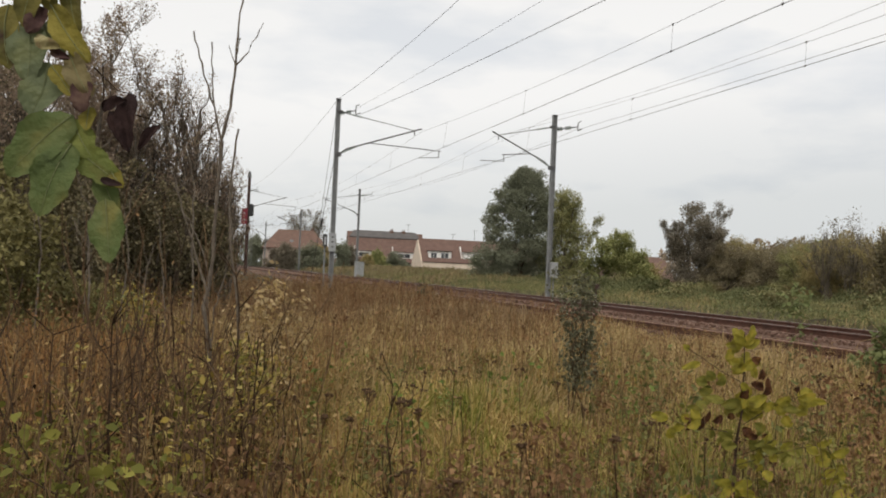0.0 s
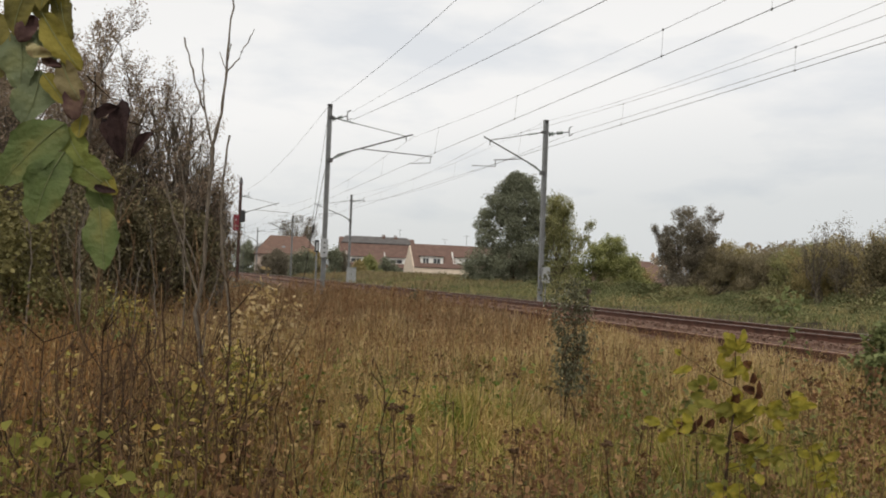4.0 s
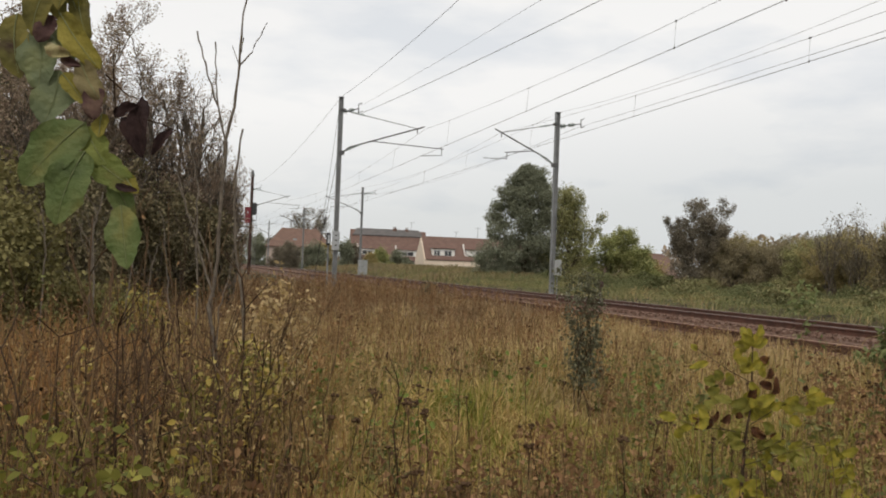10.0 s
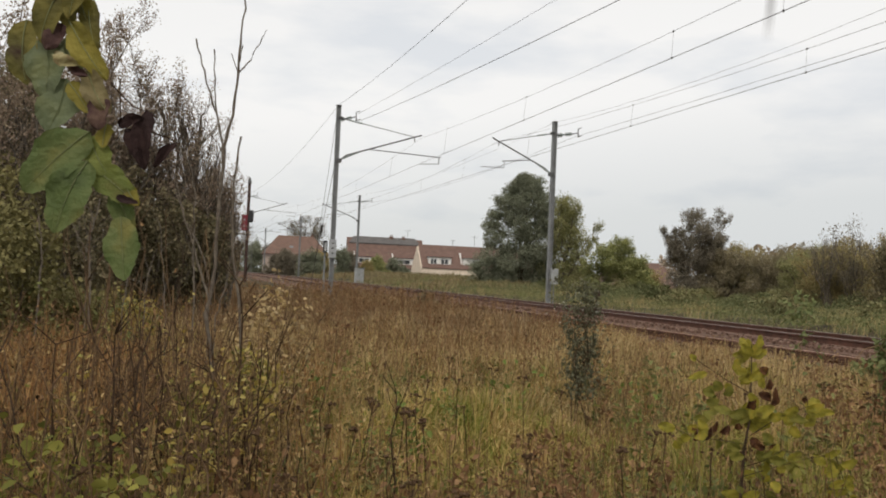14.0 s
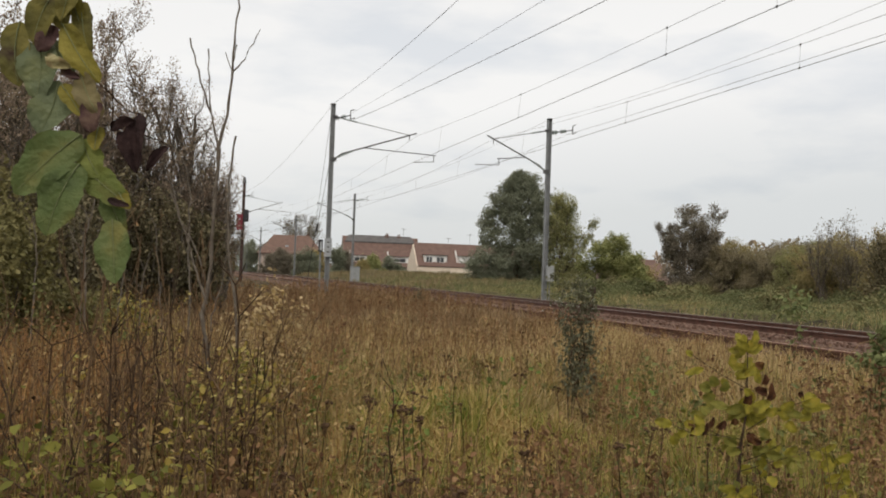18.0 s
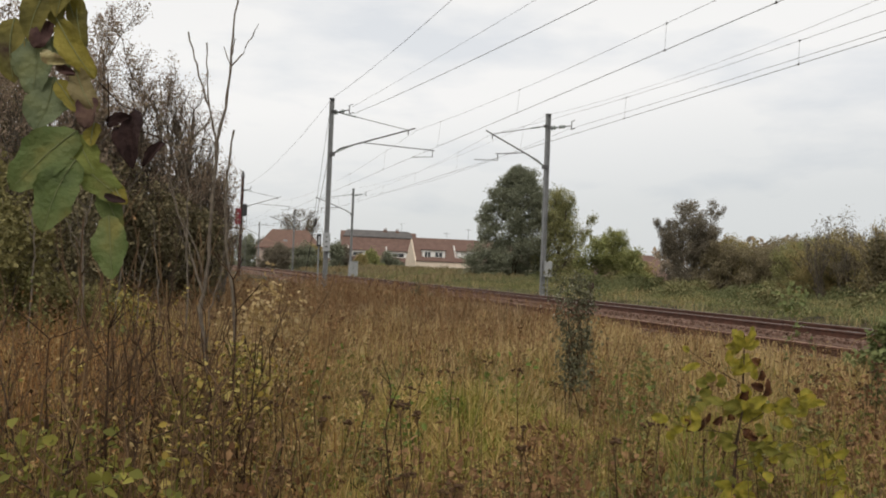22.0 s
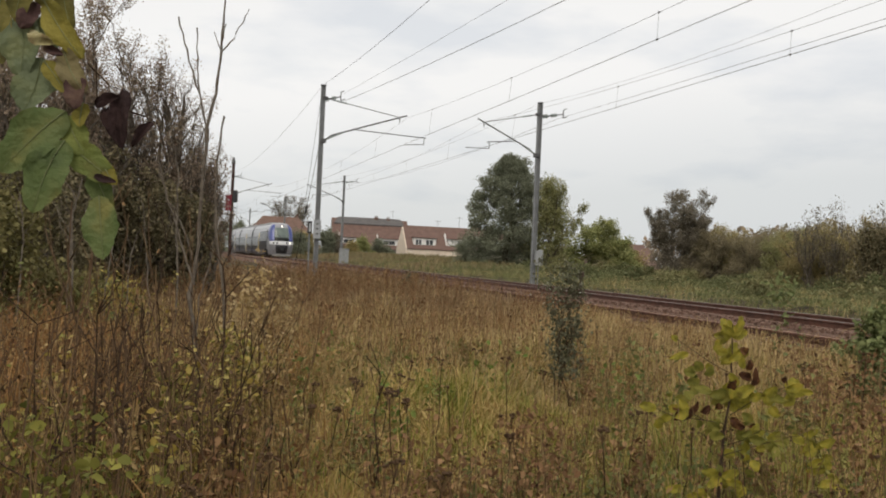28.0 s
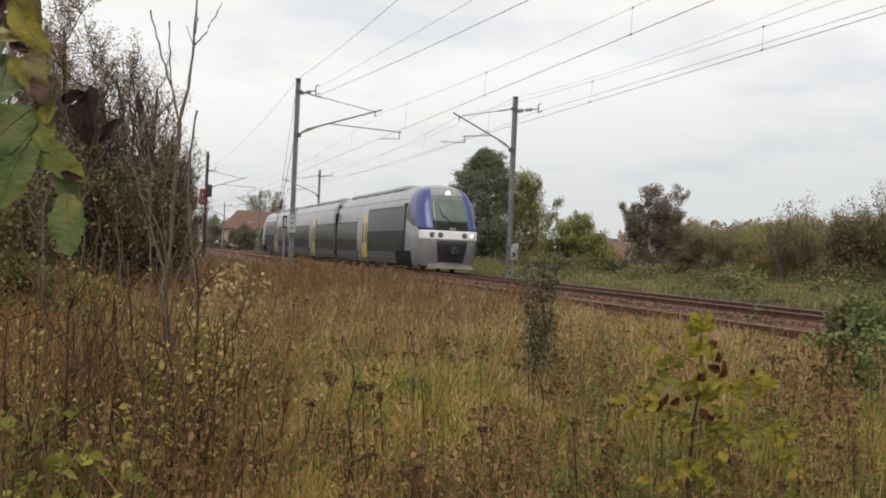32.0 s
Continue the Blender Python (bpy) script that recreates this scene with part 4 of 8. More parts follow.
        y_a = nose_y(1.0, Z) + np.interp(Z, [2.12, 2.5, 2.9, 3.2], [-0.1, 0.27, 0.6, 0.7])
        y_b = nose_y(1.0, Z) + np.interp(Z, [2.12, 2.5, 2.58, 2.9, 3.2], [-0.08, 1.25, 1.32, 1.12, 0.76])
        P = np.stack([sx * (half_w(Z) + 0.02), y_a + F * (y_b - y_a), Z], -1)
        part("cab_window", grid_mesh("cab_window", P, M_TGLASS), M_TGLASS, front, "dark pointed cab side window")
        part("mirror", boxed((sx * 1.46 - 0.03, 3.3, 3.2), (sx * 1.46 + 0.14, 3.65, 3.3), 0.02), M_BLACK, front)
        part("cab_step", boxed((sx * 1.42 - 0.05, 2.55, 1.0), (sx * 1.42 + 0.06, 2.95, 1.06), 0.01), M_PLATE, front, "pale cab step")
    front_patch("white_band", -0.965, 0.965, 1.55, 1.965, M_TWHITE, front, 0.03, "white band that holds the lamps", nu=30)
    front_patch("roof_cap", -0.66, 0.66, 3.62, 4.24, M_TGREY, front, 0.02, "silver-grey roof cap over the windscreen", nz=14)
    # the coupler bay is a black panel on the closed nose, not cut in
    front_patch("coupler_bay", -0.5, 0.5, 0.5, 1.5, M_BLACK, front, 0.012, "flat black panel behind the coupler", shape=lambda z: (-0.44 - 0.08 * (z - 0.5), 0.44 + 0.08 * (z - 0.5)))
    P = np.stack(np.meshgrid(np.linspace(-1, 1, 15), np.linspace(0, 1, 4), indexing="ij"), -1)
    P = np.stack([P[..., 0] * (1.15 - 0.15 * P[..., 1]), 0.1 + 0.35 * P[..., 0] ** 2 + 0.5 * P[..., 1], 0.2 + 0.26 * P[..., 1]], -1)
    part("snow_plough", grid_mesh("snow_plough", P, M_TLOWPALE), M_TLOWPALE, front, "pale dusty plough plate")
    cp = part("coupler", rod(bmesh.new(), (0, 0.5, 1.02), (0, 0.05, 1.02), 0.16, 0.12, 10), M_BLACK, front)
    part("coupler_face", boxed((-0.2, -0.02, 0.86), (0.2, 0.08, 1.2), 0.03), M_BLACK, cp)
    for hx in (-0.32, 0.32):
        part("air_hose", rod(bmesh.new(), (hx, 0.42, 1.25), (hx, 0.3, 0.75), 0.03, sides=7), M_RUBBERSHADE, front, "hanging black hose")
    for u, lit in ((-0.665, False), (-0.4, False), (0.4, False), (0.665, True)):
        zc = 1.76
        x, y = u * 1.47, nose_y(u, np.array(zc)) - 0.03
        hl = part("headlight", rod(bmesh.new(), (x, float(y) + 0.06, zc), (x, float(y) - 0.03, zc), 0.125, sides=18), M_BLACK, front, "round lamp in a black ring")
        part("lens", rod(bmesh.new(), (x, float(y) - 0.029, zc), (x, float(y) - 0.05, zc), 0.095, 0.07, sides=18), M_HEADLIGHT if lit else M_LENS, hl, "lit white lens" if lit else "unlit clear lens")
    zc = 3.78
    y = float(nose_y(0.05, np.array(zc)))
    hl = part("headlight", rod(bmesh.new(), (0.05, y + 0.1, zc), (0.05, y - 0.05, zc), 0.17, sides=18), M_TGREY, front, "round top lamp")
    part("lens", rod(bmesh.new(), (0.05, y - 0.05, zc), (0.05, y - 0.075, zc), 0.13, 0.1, sides=18), M_HEADLIGHT, hl, "lit white lens")
    bm = bmesh.new()
    p = [(0.1, float(nose_y(0.08, np.array(2.25))) - 0.06, 2.25), (-0.42, float(nose_y(0.3, np.array(2.72))) - 0.06, 2.72), (-0.5, float(nose_y(0.36, np.array(3.1))) - 0.06, 3.1)]
    rod(bm, p[0], p[1], 0.025, sides=6)
    rod(bm, p[1], p[2], 0.018, sides=6)
    part("wiper", bm, M_BLACK, front)
    bm = boxed((-0.16, float(nose_y(0, np.array(2.05))) - 0.06, 2.03), (0.16, float(nose_y(0, np.array(2.05))) - 0.03, 2.1), 0.01)
    part("badge", bm, M_PLATE, front, "small pale badge")
    return t


train = build_train()


# ---- houses beyond the line ----
def prism(x0, x1, y0, y1, z_e, z_r, over=0.3, hip=0.0):
    """Two thick roof slopes over a ridge along x."""
    ym = (y0 + y1) / 2
    s = (z_r - z_e) / (ym - y0)
    bm = bmesh.new()
    for sg, ye in ((-1, y0 - over), (1, y1 + over)):
        ze = z_e - over * s
        lo = [bm.verts.new(c) for c in ((x0 - over, ye, ze), (x1 + over, ye, ze), (x1 + over - hip, ym, z_r), (x0 - over + hip, ym, z_r))]
        up = [bm.verts.new(v.co + Vector((0, 0, 0.18))) for v in lo]
        bm.faces.new(lo)
        bm.faces.new(up)
        for i in range(4):
            bm.faces.new((lo[i], lo[(i + 1) % 4], up[(i + 1) % 4], up[i]))
    if hip:
        for xa, xb in ((x0 - over, x0 - over + hip), (x1 + over, x1 + over - hip)):
            ze = z_e - over * s
            a = [bm.verts.new(c) for c in ((xa, y0 - over, ze + 0.1), (xa, y1 + over, ze + 0.1), (xb, ym, z_r + 0.18))]
            bm.faces.new(a)
    return bm


def gable_body(x0, x1, y0, y1, z0, z_e, z_r):
    bm = bmesh.new()
    ym = (y0 + y1) / 2
    ring = ((y0, z0), (y1, z0), (y1, z_e), (ym, z_r), (y0, z_e))
    a = [bm.verts.new((x0, y, z)) for y, z in ring]
    b = [bm.verts.new((x1, y, z)) for y, z in ring]
    bm.faces.new(a)
    bm.faces.new(b[::-1])
    for i in range(5):
        bm.faces.new((a[i], a[(i + 1) % 5], b[(i + 1) % 5], b[i]))
    return bm


def window_in(parent, x0, x1, y, z0, z1, bars=1):
    w = part("window", boxed((x0 - 0.08, y - 0.06, z0 - 0.08), (x1 + 0.08, y + 0.02, z1 + 0.08)), M_WHITE, parent, "white window frame")
    step = (x1 - x0) / (bars + 1)
    for i in range(bars + 1):
        part("pane", boxed((x0 + i * step + 0.04, y - 0.075, z0), (x0 + (i + 1) * step - 0.04, y - 0.062, z1)), M_PANE, w)


def dormer(parent, x0, x1, y, z0, z1, depth, panes, cheek=True):
    d = part("dormer", boxed((x0, y, z0), (x1, y + depth, z1), 0.02), M_WHITE, parent, "white boarded dormer")
    part("dormer_roof", boxed((x0 - 0.15, y - 0.25, z1), (x1 + 0.15, y + depth, z1 + 0.12), 0.02), M_ROOF, d)
    for a, b, n in panes:
        window_in(d, a, b, y, z0 + 0.25, z1 - 0.3, n)
    if not cheek:
        return
    # sloping cheek beside the dormer
    bm = bmesh.new()
    ring = [(y - 0.5, z0 - 0.35), (y + depth * 0.7, z0 - 0.35), (y + depth * 0.7, z1 + 0.9), (y + depth * 0.55, z1 + 0.9)]
    a = [bm.verts.new((x0 - 0.3, p, q)) for p, q in ring]
    b = [bm.verts.new((x0 - 0.16, p, q)) for p, q in ring]
    bm.faces.new(a)
    bm.faces.new(b[::-1])
    for i in range(4):
        bm.faces.new((a[i], a[(i + 1) % 4], b[(i + 1) % 4], b[i]))
    part("cheek_wall", bm, M_WHITE, d, "white sloping party wall")


def aerial(parent, x, y, z, h):
    bm = rod(bmesh.new(), (x, y, z), (x, y, z + h), 0.03, sides=5)
    rod(bm, (x - 0.5, y, z + h * 0.9), (x + 0.5, y, z + h * 0.9), 0.02, sides=4)
    for i in range(5):
        rod(bm, (x - 0.45 + 0.22 * i, y - 0.25, z + h * 0.9), (x - 0.45 + 0.22 * i, y + 0.25, z + h * 0.9), 0.012, sides=4)
    part("aerial", bm, M_FITTING, parent)


def chimney(parent, x, y, z, h=0.9):
    c = part("chimney", boxed((x - 0.35, y - 0.3, z - 0.8), (x + 0.35, y + 0.3, z + h), 0.03), M_ROOF, parent, "brick chimney stack")
    for dx in (-0.15, 0.15):
        part("chimney_pot", rod(bmesh.new(), (x + dx, y, z + h), (x + dx, y, z + h + 0.35), 0.11, 0.09), M_ROOFRED, c)


def build_houses():
    h = thing("house", "terraced house with steep brown roof, cream gable, white dormers", "house", pose(35.3, 141.0, 0, 0, 0, -2.5), "houses beyond the line")
    part("wall", gable_body(0, 19.5, 0, 8.0, -2.4, 2.1, 5.6), M_RENDER, h, "cream rendered wall")
    part("roof", prism(0.3, 19.3, 0, 8.0, 2.1, 5.7, 0.12), M_ROOF, h, "steep brown tiled roof")
    dormer(h, 1.3, 5.0, 0.55, 2.5, 3.85, 2.6, ((1.6, 2.6, 1), (3.3, 4.5, 1)), False)
    dormer(h, 7.0, 10.4, 0.55, 2.4, 3.85, 2.6, ((8.5, 9.8, 1),))
    dormer(h, 12.4, 16.6, 0.55, 2.4, 3.85, 2.6, ((14.2, 15.6, 1),))
    window_in(h, 1.6, 3.2, -0.02, -0.4, 0.9, 1)
    window_in(h, 7.6, 9.6, -0.02, -0.4, 0.9, 1)
    part("garden_wall", boxed((0.5, -3.0, -2.2), (19.0, -2.8, 0.55)), M_WHITE, h, "pale garden wall")
    aerial(h, 9.6, 4.0, 5.7, 2.0)
    aerial(h, 6.0, 4.2, 5.7, 1.2)
    chimney(h, 12.5, 4.6, 5.7, 0.5)

    h = thing("house", "terraced house with a grey and brown tiled roof behind its neighbour", "house", pose(26.6, 159.0, 0, 0, 0, -5), "houses beyond the line")
    part("wall", gable_body(0, 13.6, 0, 9.0, -2.4, 1.9, 6.9), M_GREYWALL, h, "grey rendered wall")
    part("roof", prism(0.12, 13.5, 0, 9.0, 1.9, 7.0, 0.15), M_ROOF, h, "steep brown tiled roof")
    part("upper_roof", prism(0.5, 13.0, 3.55, 5.45, 6.25, 7.25, 0.15, 0.8), M_ROOFGREY, h, "grey weathered upper slope")
    dormer(h, 1.4, 4.2, 0.45, 2.45, 3.65, 2.6, ((1.9, 3.7, 1),))
    dormer(h, 8.2, 11.8, 0.45, 2.45, 3.65, 2.6, ((8.9, 11.0, 1),))
    chimney(h, 8.0, 4.5, 7.0, 0.55)
    chimney(h, 10.2, 4.5, 7.0, 0.45)
    aerial(h, 11.0, 4.5, 7.1, 1.9)
    part("gable_board", boxed((-0.35, 3.9, -0.5), (-0.15, 5.1, 4.4)), M_WHITE, h, "white gable wall")

    h = thing("house", "detached house with an orange-red hipped roof and pale walls", "house", pose(14.6, 186.0, 0), "houses beyond the line")
    part("wall", boxed((0, 0, -3), (12.4, 8.6, 4.3)), M_PINKWALL, h, "pale pinkish rendered wall")
    part("roof", prism(0, 12.4, 0, 8.6, 4.1, 7.6, 0.4, 3.0), M_ROOFRED, h, "orange tiled hipped roof")
    window_in(h, 4.0, 5.4, -0.02, 1.6, 3.0, 1)
    window_in(h, 8.2, 9.6, -0.02, 1.6, 3.0, 1)
    part("skylight", boxed((4.7, 1.2, 5.25), (5.4, 1.5, 5.6)), M_PLATE, h, "pale skylight")
    chimney(h, 9.6, 5.0, 7.3, 0.7)

    h = thing("house", "low house with a dark brown roof half hidden by trees", "house", pose(40.5, 84.0, -0.7, 0, 0, -14), "houses beyond the line")
    part("wall", gable_body(0, 6.5, 0, 7.0, -1.5, 1.3, 3.6), M_BRICKWALL, h, "brown brick wall")
    part("roof", prism(-0.1, 6.6, 0, 7.0, 1.3, 3.7, 0.25, 1.0), M_ROOF, h, "dark brown roof")
    window_in(h, 2.2, 3.1, 1.0, 2.1, 2.7, 0)
    part("lean_to", boxed((-0.5, -2.2, -1.5), (4.5, -0.3, 0.9), 0.05), M_ROOF, h, "brown lean-to")


build_houses()


# ---- trees and shrubs ----
def envelope(rng, n, centre, rx, ry, z0, z1, top_heavy=0.45, lumps=26, clump=0.5, dome=False):
    """Leaf places in lumps inside an uneven crown."""
    a = rng.uniform(0, 2 * np.pi, lumps)
    t = rng.uniform(0.02, 1, lumps) ** (1.35 if dome else 1.0)
    prof = (1 - t ** (2.0 if dome == "cone" else 2.2)) ** (0.75 if dome == "cone" else 0.5) if dome else np.sin(np.pi * np.clip(t, 0, 1) ** (0.6 + top_heavy)) ** 0.6
    rr = prof * rng.uniform(0.1, 1.0, lumps) ** 0.6
    rx, ry = max(rx - clump * 0.7, 0.1 * rx), max(ry - clump * 0.7, 0.1 * ry)
    z1 = z1 - clump * 0.5
    c = np.stack([centre[0] + rx * rr * np.cos(a), centre[1] + ry * rr * np.sin(a), z0 + (z1 - z0) * t], 1)
    idx = rng.integers(0, lumps, n)
    sz = rng.uniform(0.6, 1.25, lumps)[idx][:, None] * clump
    d = rng.normal(0, 1, (n, 3))
    d /= np.linalg.norm(d, axis=1)[:, None]
    return c[idx] + d * sz * rng.uniform(0.25, 1, (n, 1)) ** 0.5 * [1, 1, 0.8], c


def build_tree(name, label, base, z1, rx, leaf_mat, bark, seed, n=9000, leaf=0.16, z0=0.6, trunk=0.16, lumps=30, clump=0.7, twig_leaves=0.5, top_heavy=0.45, levels=3, kids=5, angle=0.7, category="tree", group="", dome=False, stems=1):
    rng = np.random.default_rng(seed)
    zb = float(ground_z(base[0], base[1])) - 0.05
    t = thing(name, label, category, pose(base[0], base[1], zb), group)
    H = z1 - zb
    if stems == 1:
        tops = [(rng.normal(0, 0.04 * H), 0, H * 0.86)]
    else:
        tops = []
        for i in range(stems):
            a, q = 6.283 * i / stems + rng.uniform(-0.4, 0.4), rng.uniform(0.25, 0.75)
            tops.append((rx * q * math.cos(a), rx * q * math.sin(a), H * (0.95 - 0.42 * q * q) * rng.uniform(0.82, 1.0)))
    thick, thin, ends = branching((0, 0, 0), tops, trunk, rng, levels, kids, angle, 0.5 if stems == 1 else 0.36, 0.22)
    reach = np.percentile(np.hypot(ends[:, 0], ends[:, 1]), 94)
    s = min(1.0, rx / reach)
    squeeze = np.array([s, s, min(1.15, H / max(ends[:, 2].max(), 0.1))])
    ends = ends * squeeze
    tv, tf = tube_arrays([(p * squeeze, r) for p, r in thick], 5)
    uv, uf = tube_arrays([(p * squeeze, r) for p, r in thin], 3)
    part("trunk", fast("trunk", np.concatenate([tv, uv]), np.concatenate([tf, uf + len(tv)]), bark, True), bark, t, "bare trunk and limbs")
    k = int(n * twig_leaves)
    e = ends[rng.integers(0, len(ends), k)] + rng.normal(0, leaf * 1.1, (k, 3))
    c, _ = envelope(rng, n - k, (0, 0), rx, rx, z0 - zb, H, top_heavy, lumps, clump, dome)
    pts = np.concatenate([e, c])
    pts[:, 2] = np.maximum(pts[:, 2], 0.05)
    part("crown", leaves("crown", pts, leaf, leaf_mat, rng), leaf_mat, t, "crown of many small leaves")
    return t


build_tree("tree", "tall dense dark green tree beyond the line", (27.1, 73.4), 9.9, 4.95, M_TREEGREEN, M_BARKDARK, 11, 62000, 0.17, 0.2, 0.26, 330, 0.72, 0.1, 0.1, 3, 6, dome="cone")
build_tree("tree", "slender yellowing tree with an open crown beside the dark tree", (30.0, 70.6), 8.0, 2.6, M_TREEOLIVE, M_BARK, 12, 26000, 0.14, 0.3, 0.1, 170, 0.85, 0.3, 0.0, 3, 5, 0.6, dome="cone", stems=4)
build_tree("tree", "low yellow-green tree at the edge of the verge", (33.2, 67.0), 4.7, 1.5, M_TREEYELLOW, M_BARK, 13, 11000, 0.12, 0.3, 0.06, 40, 0.45, 0.55, 0.2, 3, 5, 0.6, dome=True, stems=5)
build_tree("shrub", "green bush below the yellowing tree", (31.3, 66.5), 4.1, 2.3, M_TREEYELLOW, M_BARK, 14, 7500, 0.18, 0.2, 0.06, 30, 0.6, 0.2, 0.0, 2, 4, category="shrub", dome=True)
build_tree("shrub", "yellow-green bush beside the verge", (33.6, 64.5), 3.0, 1.7, M_TREEYELLOW, M_BARK, 22, 4500, 0.18, 0.2, 0.06, 24, 0.55, 0.2, 0.0, 2, 4, category="shrub", dome=True)
build_tree("shrub", "brown autumn bush before the low house", (37.5, 72.0), 2.9, 2.4, M_HEDGE, M_BARK, 23, 4500, 0.2, 0.2, 0.06, 24, 0.7, 0.2, 0.0, 2, 4, category="shrub", dome=True)
build_tree("shrub", "tall dusky half-bare shrub with upswept twigs", (30.8, 51.6), 5.95, 2.5, M_SHRUBDUSK, M_BARK, 15, 42000, 0.095, 0.1, 0.06, 170, 0.5, 0.55, 0.0, 3, 6, 0.42, category="shrub", dome=True, stems=8)
build_tree("tree", "far bare rounded tree behind the orange roof", (24.2, 200.0), 12.7, 5.4, M_SHRUBDARK, M_TWIG, 16, 9000, 0.24, 4.0, 0.16, 70, 1.2, 0.7, 0.3, 3, 7, 0.6, stems=7)
build_tree("shrub", "dark green bush before the orange-roofed house", (15.2, 172.0), 3.6, 2.8, M_SHRUBDARK, M_BARK, 24, 4000, 0.3, 0.0, 0.08, 30, 0.9, 0.2, 0.0, 2, 4, category="shrub", dome=True)
build_tree("shrub", "olive bush beside the orange-roofed house", (24.2, 176.0), 4.4, 2.6, M_HEDGE, M_BARK, 25, 4000, 0.3, 0.0, 0.08, 30, 0.9, 0.3, 0.0, 2, 4, category="shrub", dome=True)
build_tree("shrub", "dark green garden conifer hedge by the house", (29.0, 132.0), 3.0, 3.0, M_TREEGREEN, M_BARK, 17, 5500, 0.25, 0.0, 0.08, 22, 0.8, 0.1, 0.0, 2, 4, category="shrub", dome=True)
build_tree("shrub", "light green garden bush by the house", (25.9, 130.0), 3.2, 3.0, M_TREEYELLOW, M_BARK, 18, 5000, 0.25, 0.0, 0.08, 20, 0.8, 0.1, 0.0, 2, 4, category="shrub", dome=True)
build_tree("shrub", "dark rounded bush before the orange-roofed house", (20.3, 160.0), 4.4, 3.2, M_TREEGREEN, M_BARK, 19, 4000, 0.35, 0.0, 0.1, 22, 1.1, 0.1, 0.0, 2, 4, category="shrub", dome=True)
build_tree("shrub", "pale grey bush before the orange-roofed house", (19.0, 178.0), 4.0, 3.0, M_SHRUBDARK, M_BARK, 26, 5000, 0.28, 0.0, 0.08, 40, 0.8, 0.3, 0.0, 2, 4, category="shrub", dome=True)
build_tree("shrub", "brown bush on the far field", (22.5, 120.0), 2.3, 1.6, M_HEDGE, M_BARK, 27, 2600, 0.2, 0.0, 0.05, 24, 0.5, 0.3, 0.0, 2, 4, category="shrub", dome=True)
build_tree("shrub", "grey-brown bush beyond the signal", (2.6, 140.0), 4.5, 2.6, M_SHRUBDARK, M_BARK, 28, 4500, 0.28, 0.0, 0.08, 40, 0.8, 0.3, 0.0, 2, 4, category="shrub", dome=True)
build_tree("shrub", "grey-brown bush beside the signal foot", (2.2, 112.0), 3.7, 2.6, M_SHRUBDARK, M_BARK, 29, 4500, 0.25, 0.0, 0.08, 40, 0.7, 0.3, 0.0, 2, 4, category="shrub", dome=True)
build_tree("shrub", "dark bush beside the far bend of the line", (14.6, 213.0), 5.5, 3.4, M_TREEGREEN, M_BARK, 33, 4500, 0.4, 0.0, 0.1, 40, 1.0, 0.3, 0.0, 2, 4, category="shrub", dome=True)
build_tree("shrub", "low brown bush by the line", (1.9, 88.0), 2.4, 1.8, M_HEDGE, M_BARK, 30, 3500, 0.2, 0.0, 0.06, 30, 0.6, 0.3, 0.0, 2, 4, category="shrub", dome=True)
build_tree("shrub", "dark bush between two houses", (26.0, 152.0), 4.2, 1.8, M_SHRUBDARK, M_BARK, 21, 2500, 0.35, 0.0, 0.1, 18, 0.9, 0.2, 0.0, 2, 4, category="shrub", dome=True)

for bx, by, top, reach, c, label in ((12.9, 256.0, 7.7, 4.6, 0, "dark green tree at the far bend of the line"), (16.0, 248.0, 8.2, 4.6, 0, "dark green tree beside the orange-roofed house"), (2.0, 150.0, 6.4, 2.8, 1, "dusky bush at the end of the thicket"),
                                    (18.2, 238.0, 6.9, 4.0, 1, "dusky bush in a garden by the line"), (16.6, 168.0, 4.2, 2.4, 1, "grey-brown bush in a garden by the line"), (23.7, 148.0, 4.5, 1.7, 0, "dark tree between two houses")):
    build_tree("shrub", label, (bx, by), top, reach, (M_TREEGREEN, M_SHRUBDARK)[c], M_BARK, 400 + int(bx * 10), 5000, 0.3, 0.0, 0.1, 50, 0.9, 0.25, 0.0, 2, 5, category="shrub", dome=True)

# hedge beyond the line, bush by bush
hrng = np.random.default_rng(31)
HEDGE = [(31.8, 49.6, 3.2, 2.0, 1), (35.2, 54.0, 3.9, 2.6, 0), (38.5, 52.0, 4.1, 2.8, 1), (33.2, 50.5, 3.8, 2.4, 0), (36.0, 49.5, 3.7, 2.5, 1), (33.2, 47.0, 3.3, 2.3, 1), (35.6, 45.5, 3.8, 2.5, 2)]
for i in range(13):
    HEDGE.append((33.2 + 1.3 * math.sin(i * 2.1) - 0.04 * i, 43.8 - 1.75 * i, 3.5 + 0.35 * math.sin(i * 1.7), 2.35, (2, 0, 0, 1, 2, 0)[i % 6]))
for i, (x, y, z1, r, c) in enumerate(HEDGE):
    build_tree("hedge_bush", "autumn hedge bush of %s leaves beyond the verge" % ("mixed brown and green", "dusky", "yellow-green")[c], (x, y), z1 + hrng.uniform(-0.2, 0.15), r, (M_HEDGE, M_HEDGEPALE, M_TREEOLIVE)[c], M_BARK, 40 + i, 17000, 0.088, 0.1, 0.04, 110, 0.42, 0.5, 0.0, 2, 7, 0.55, "shrub", "hedge bushes", True, 8)
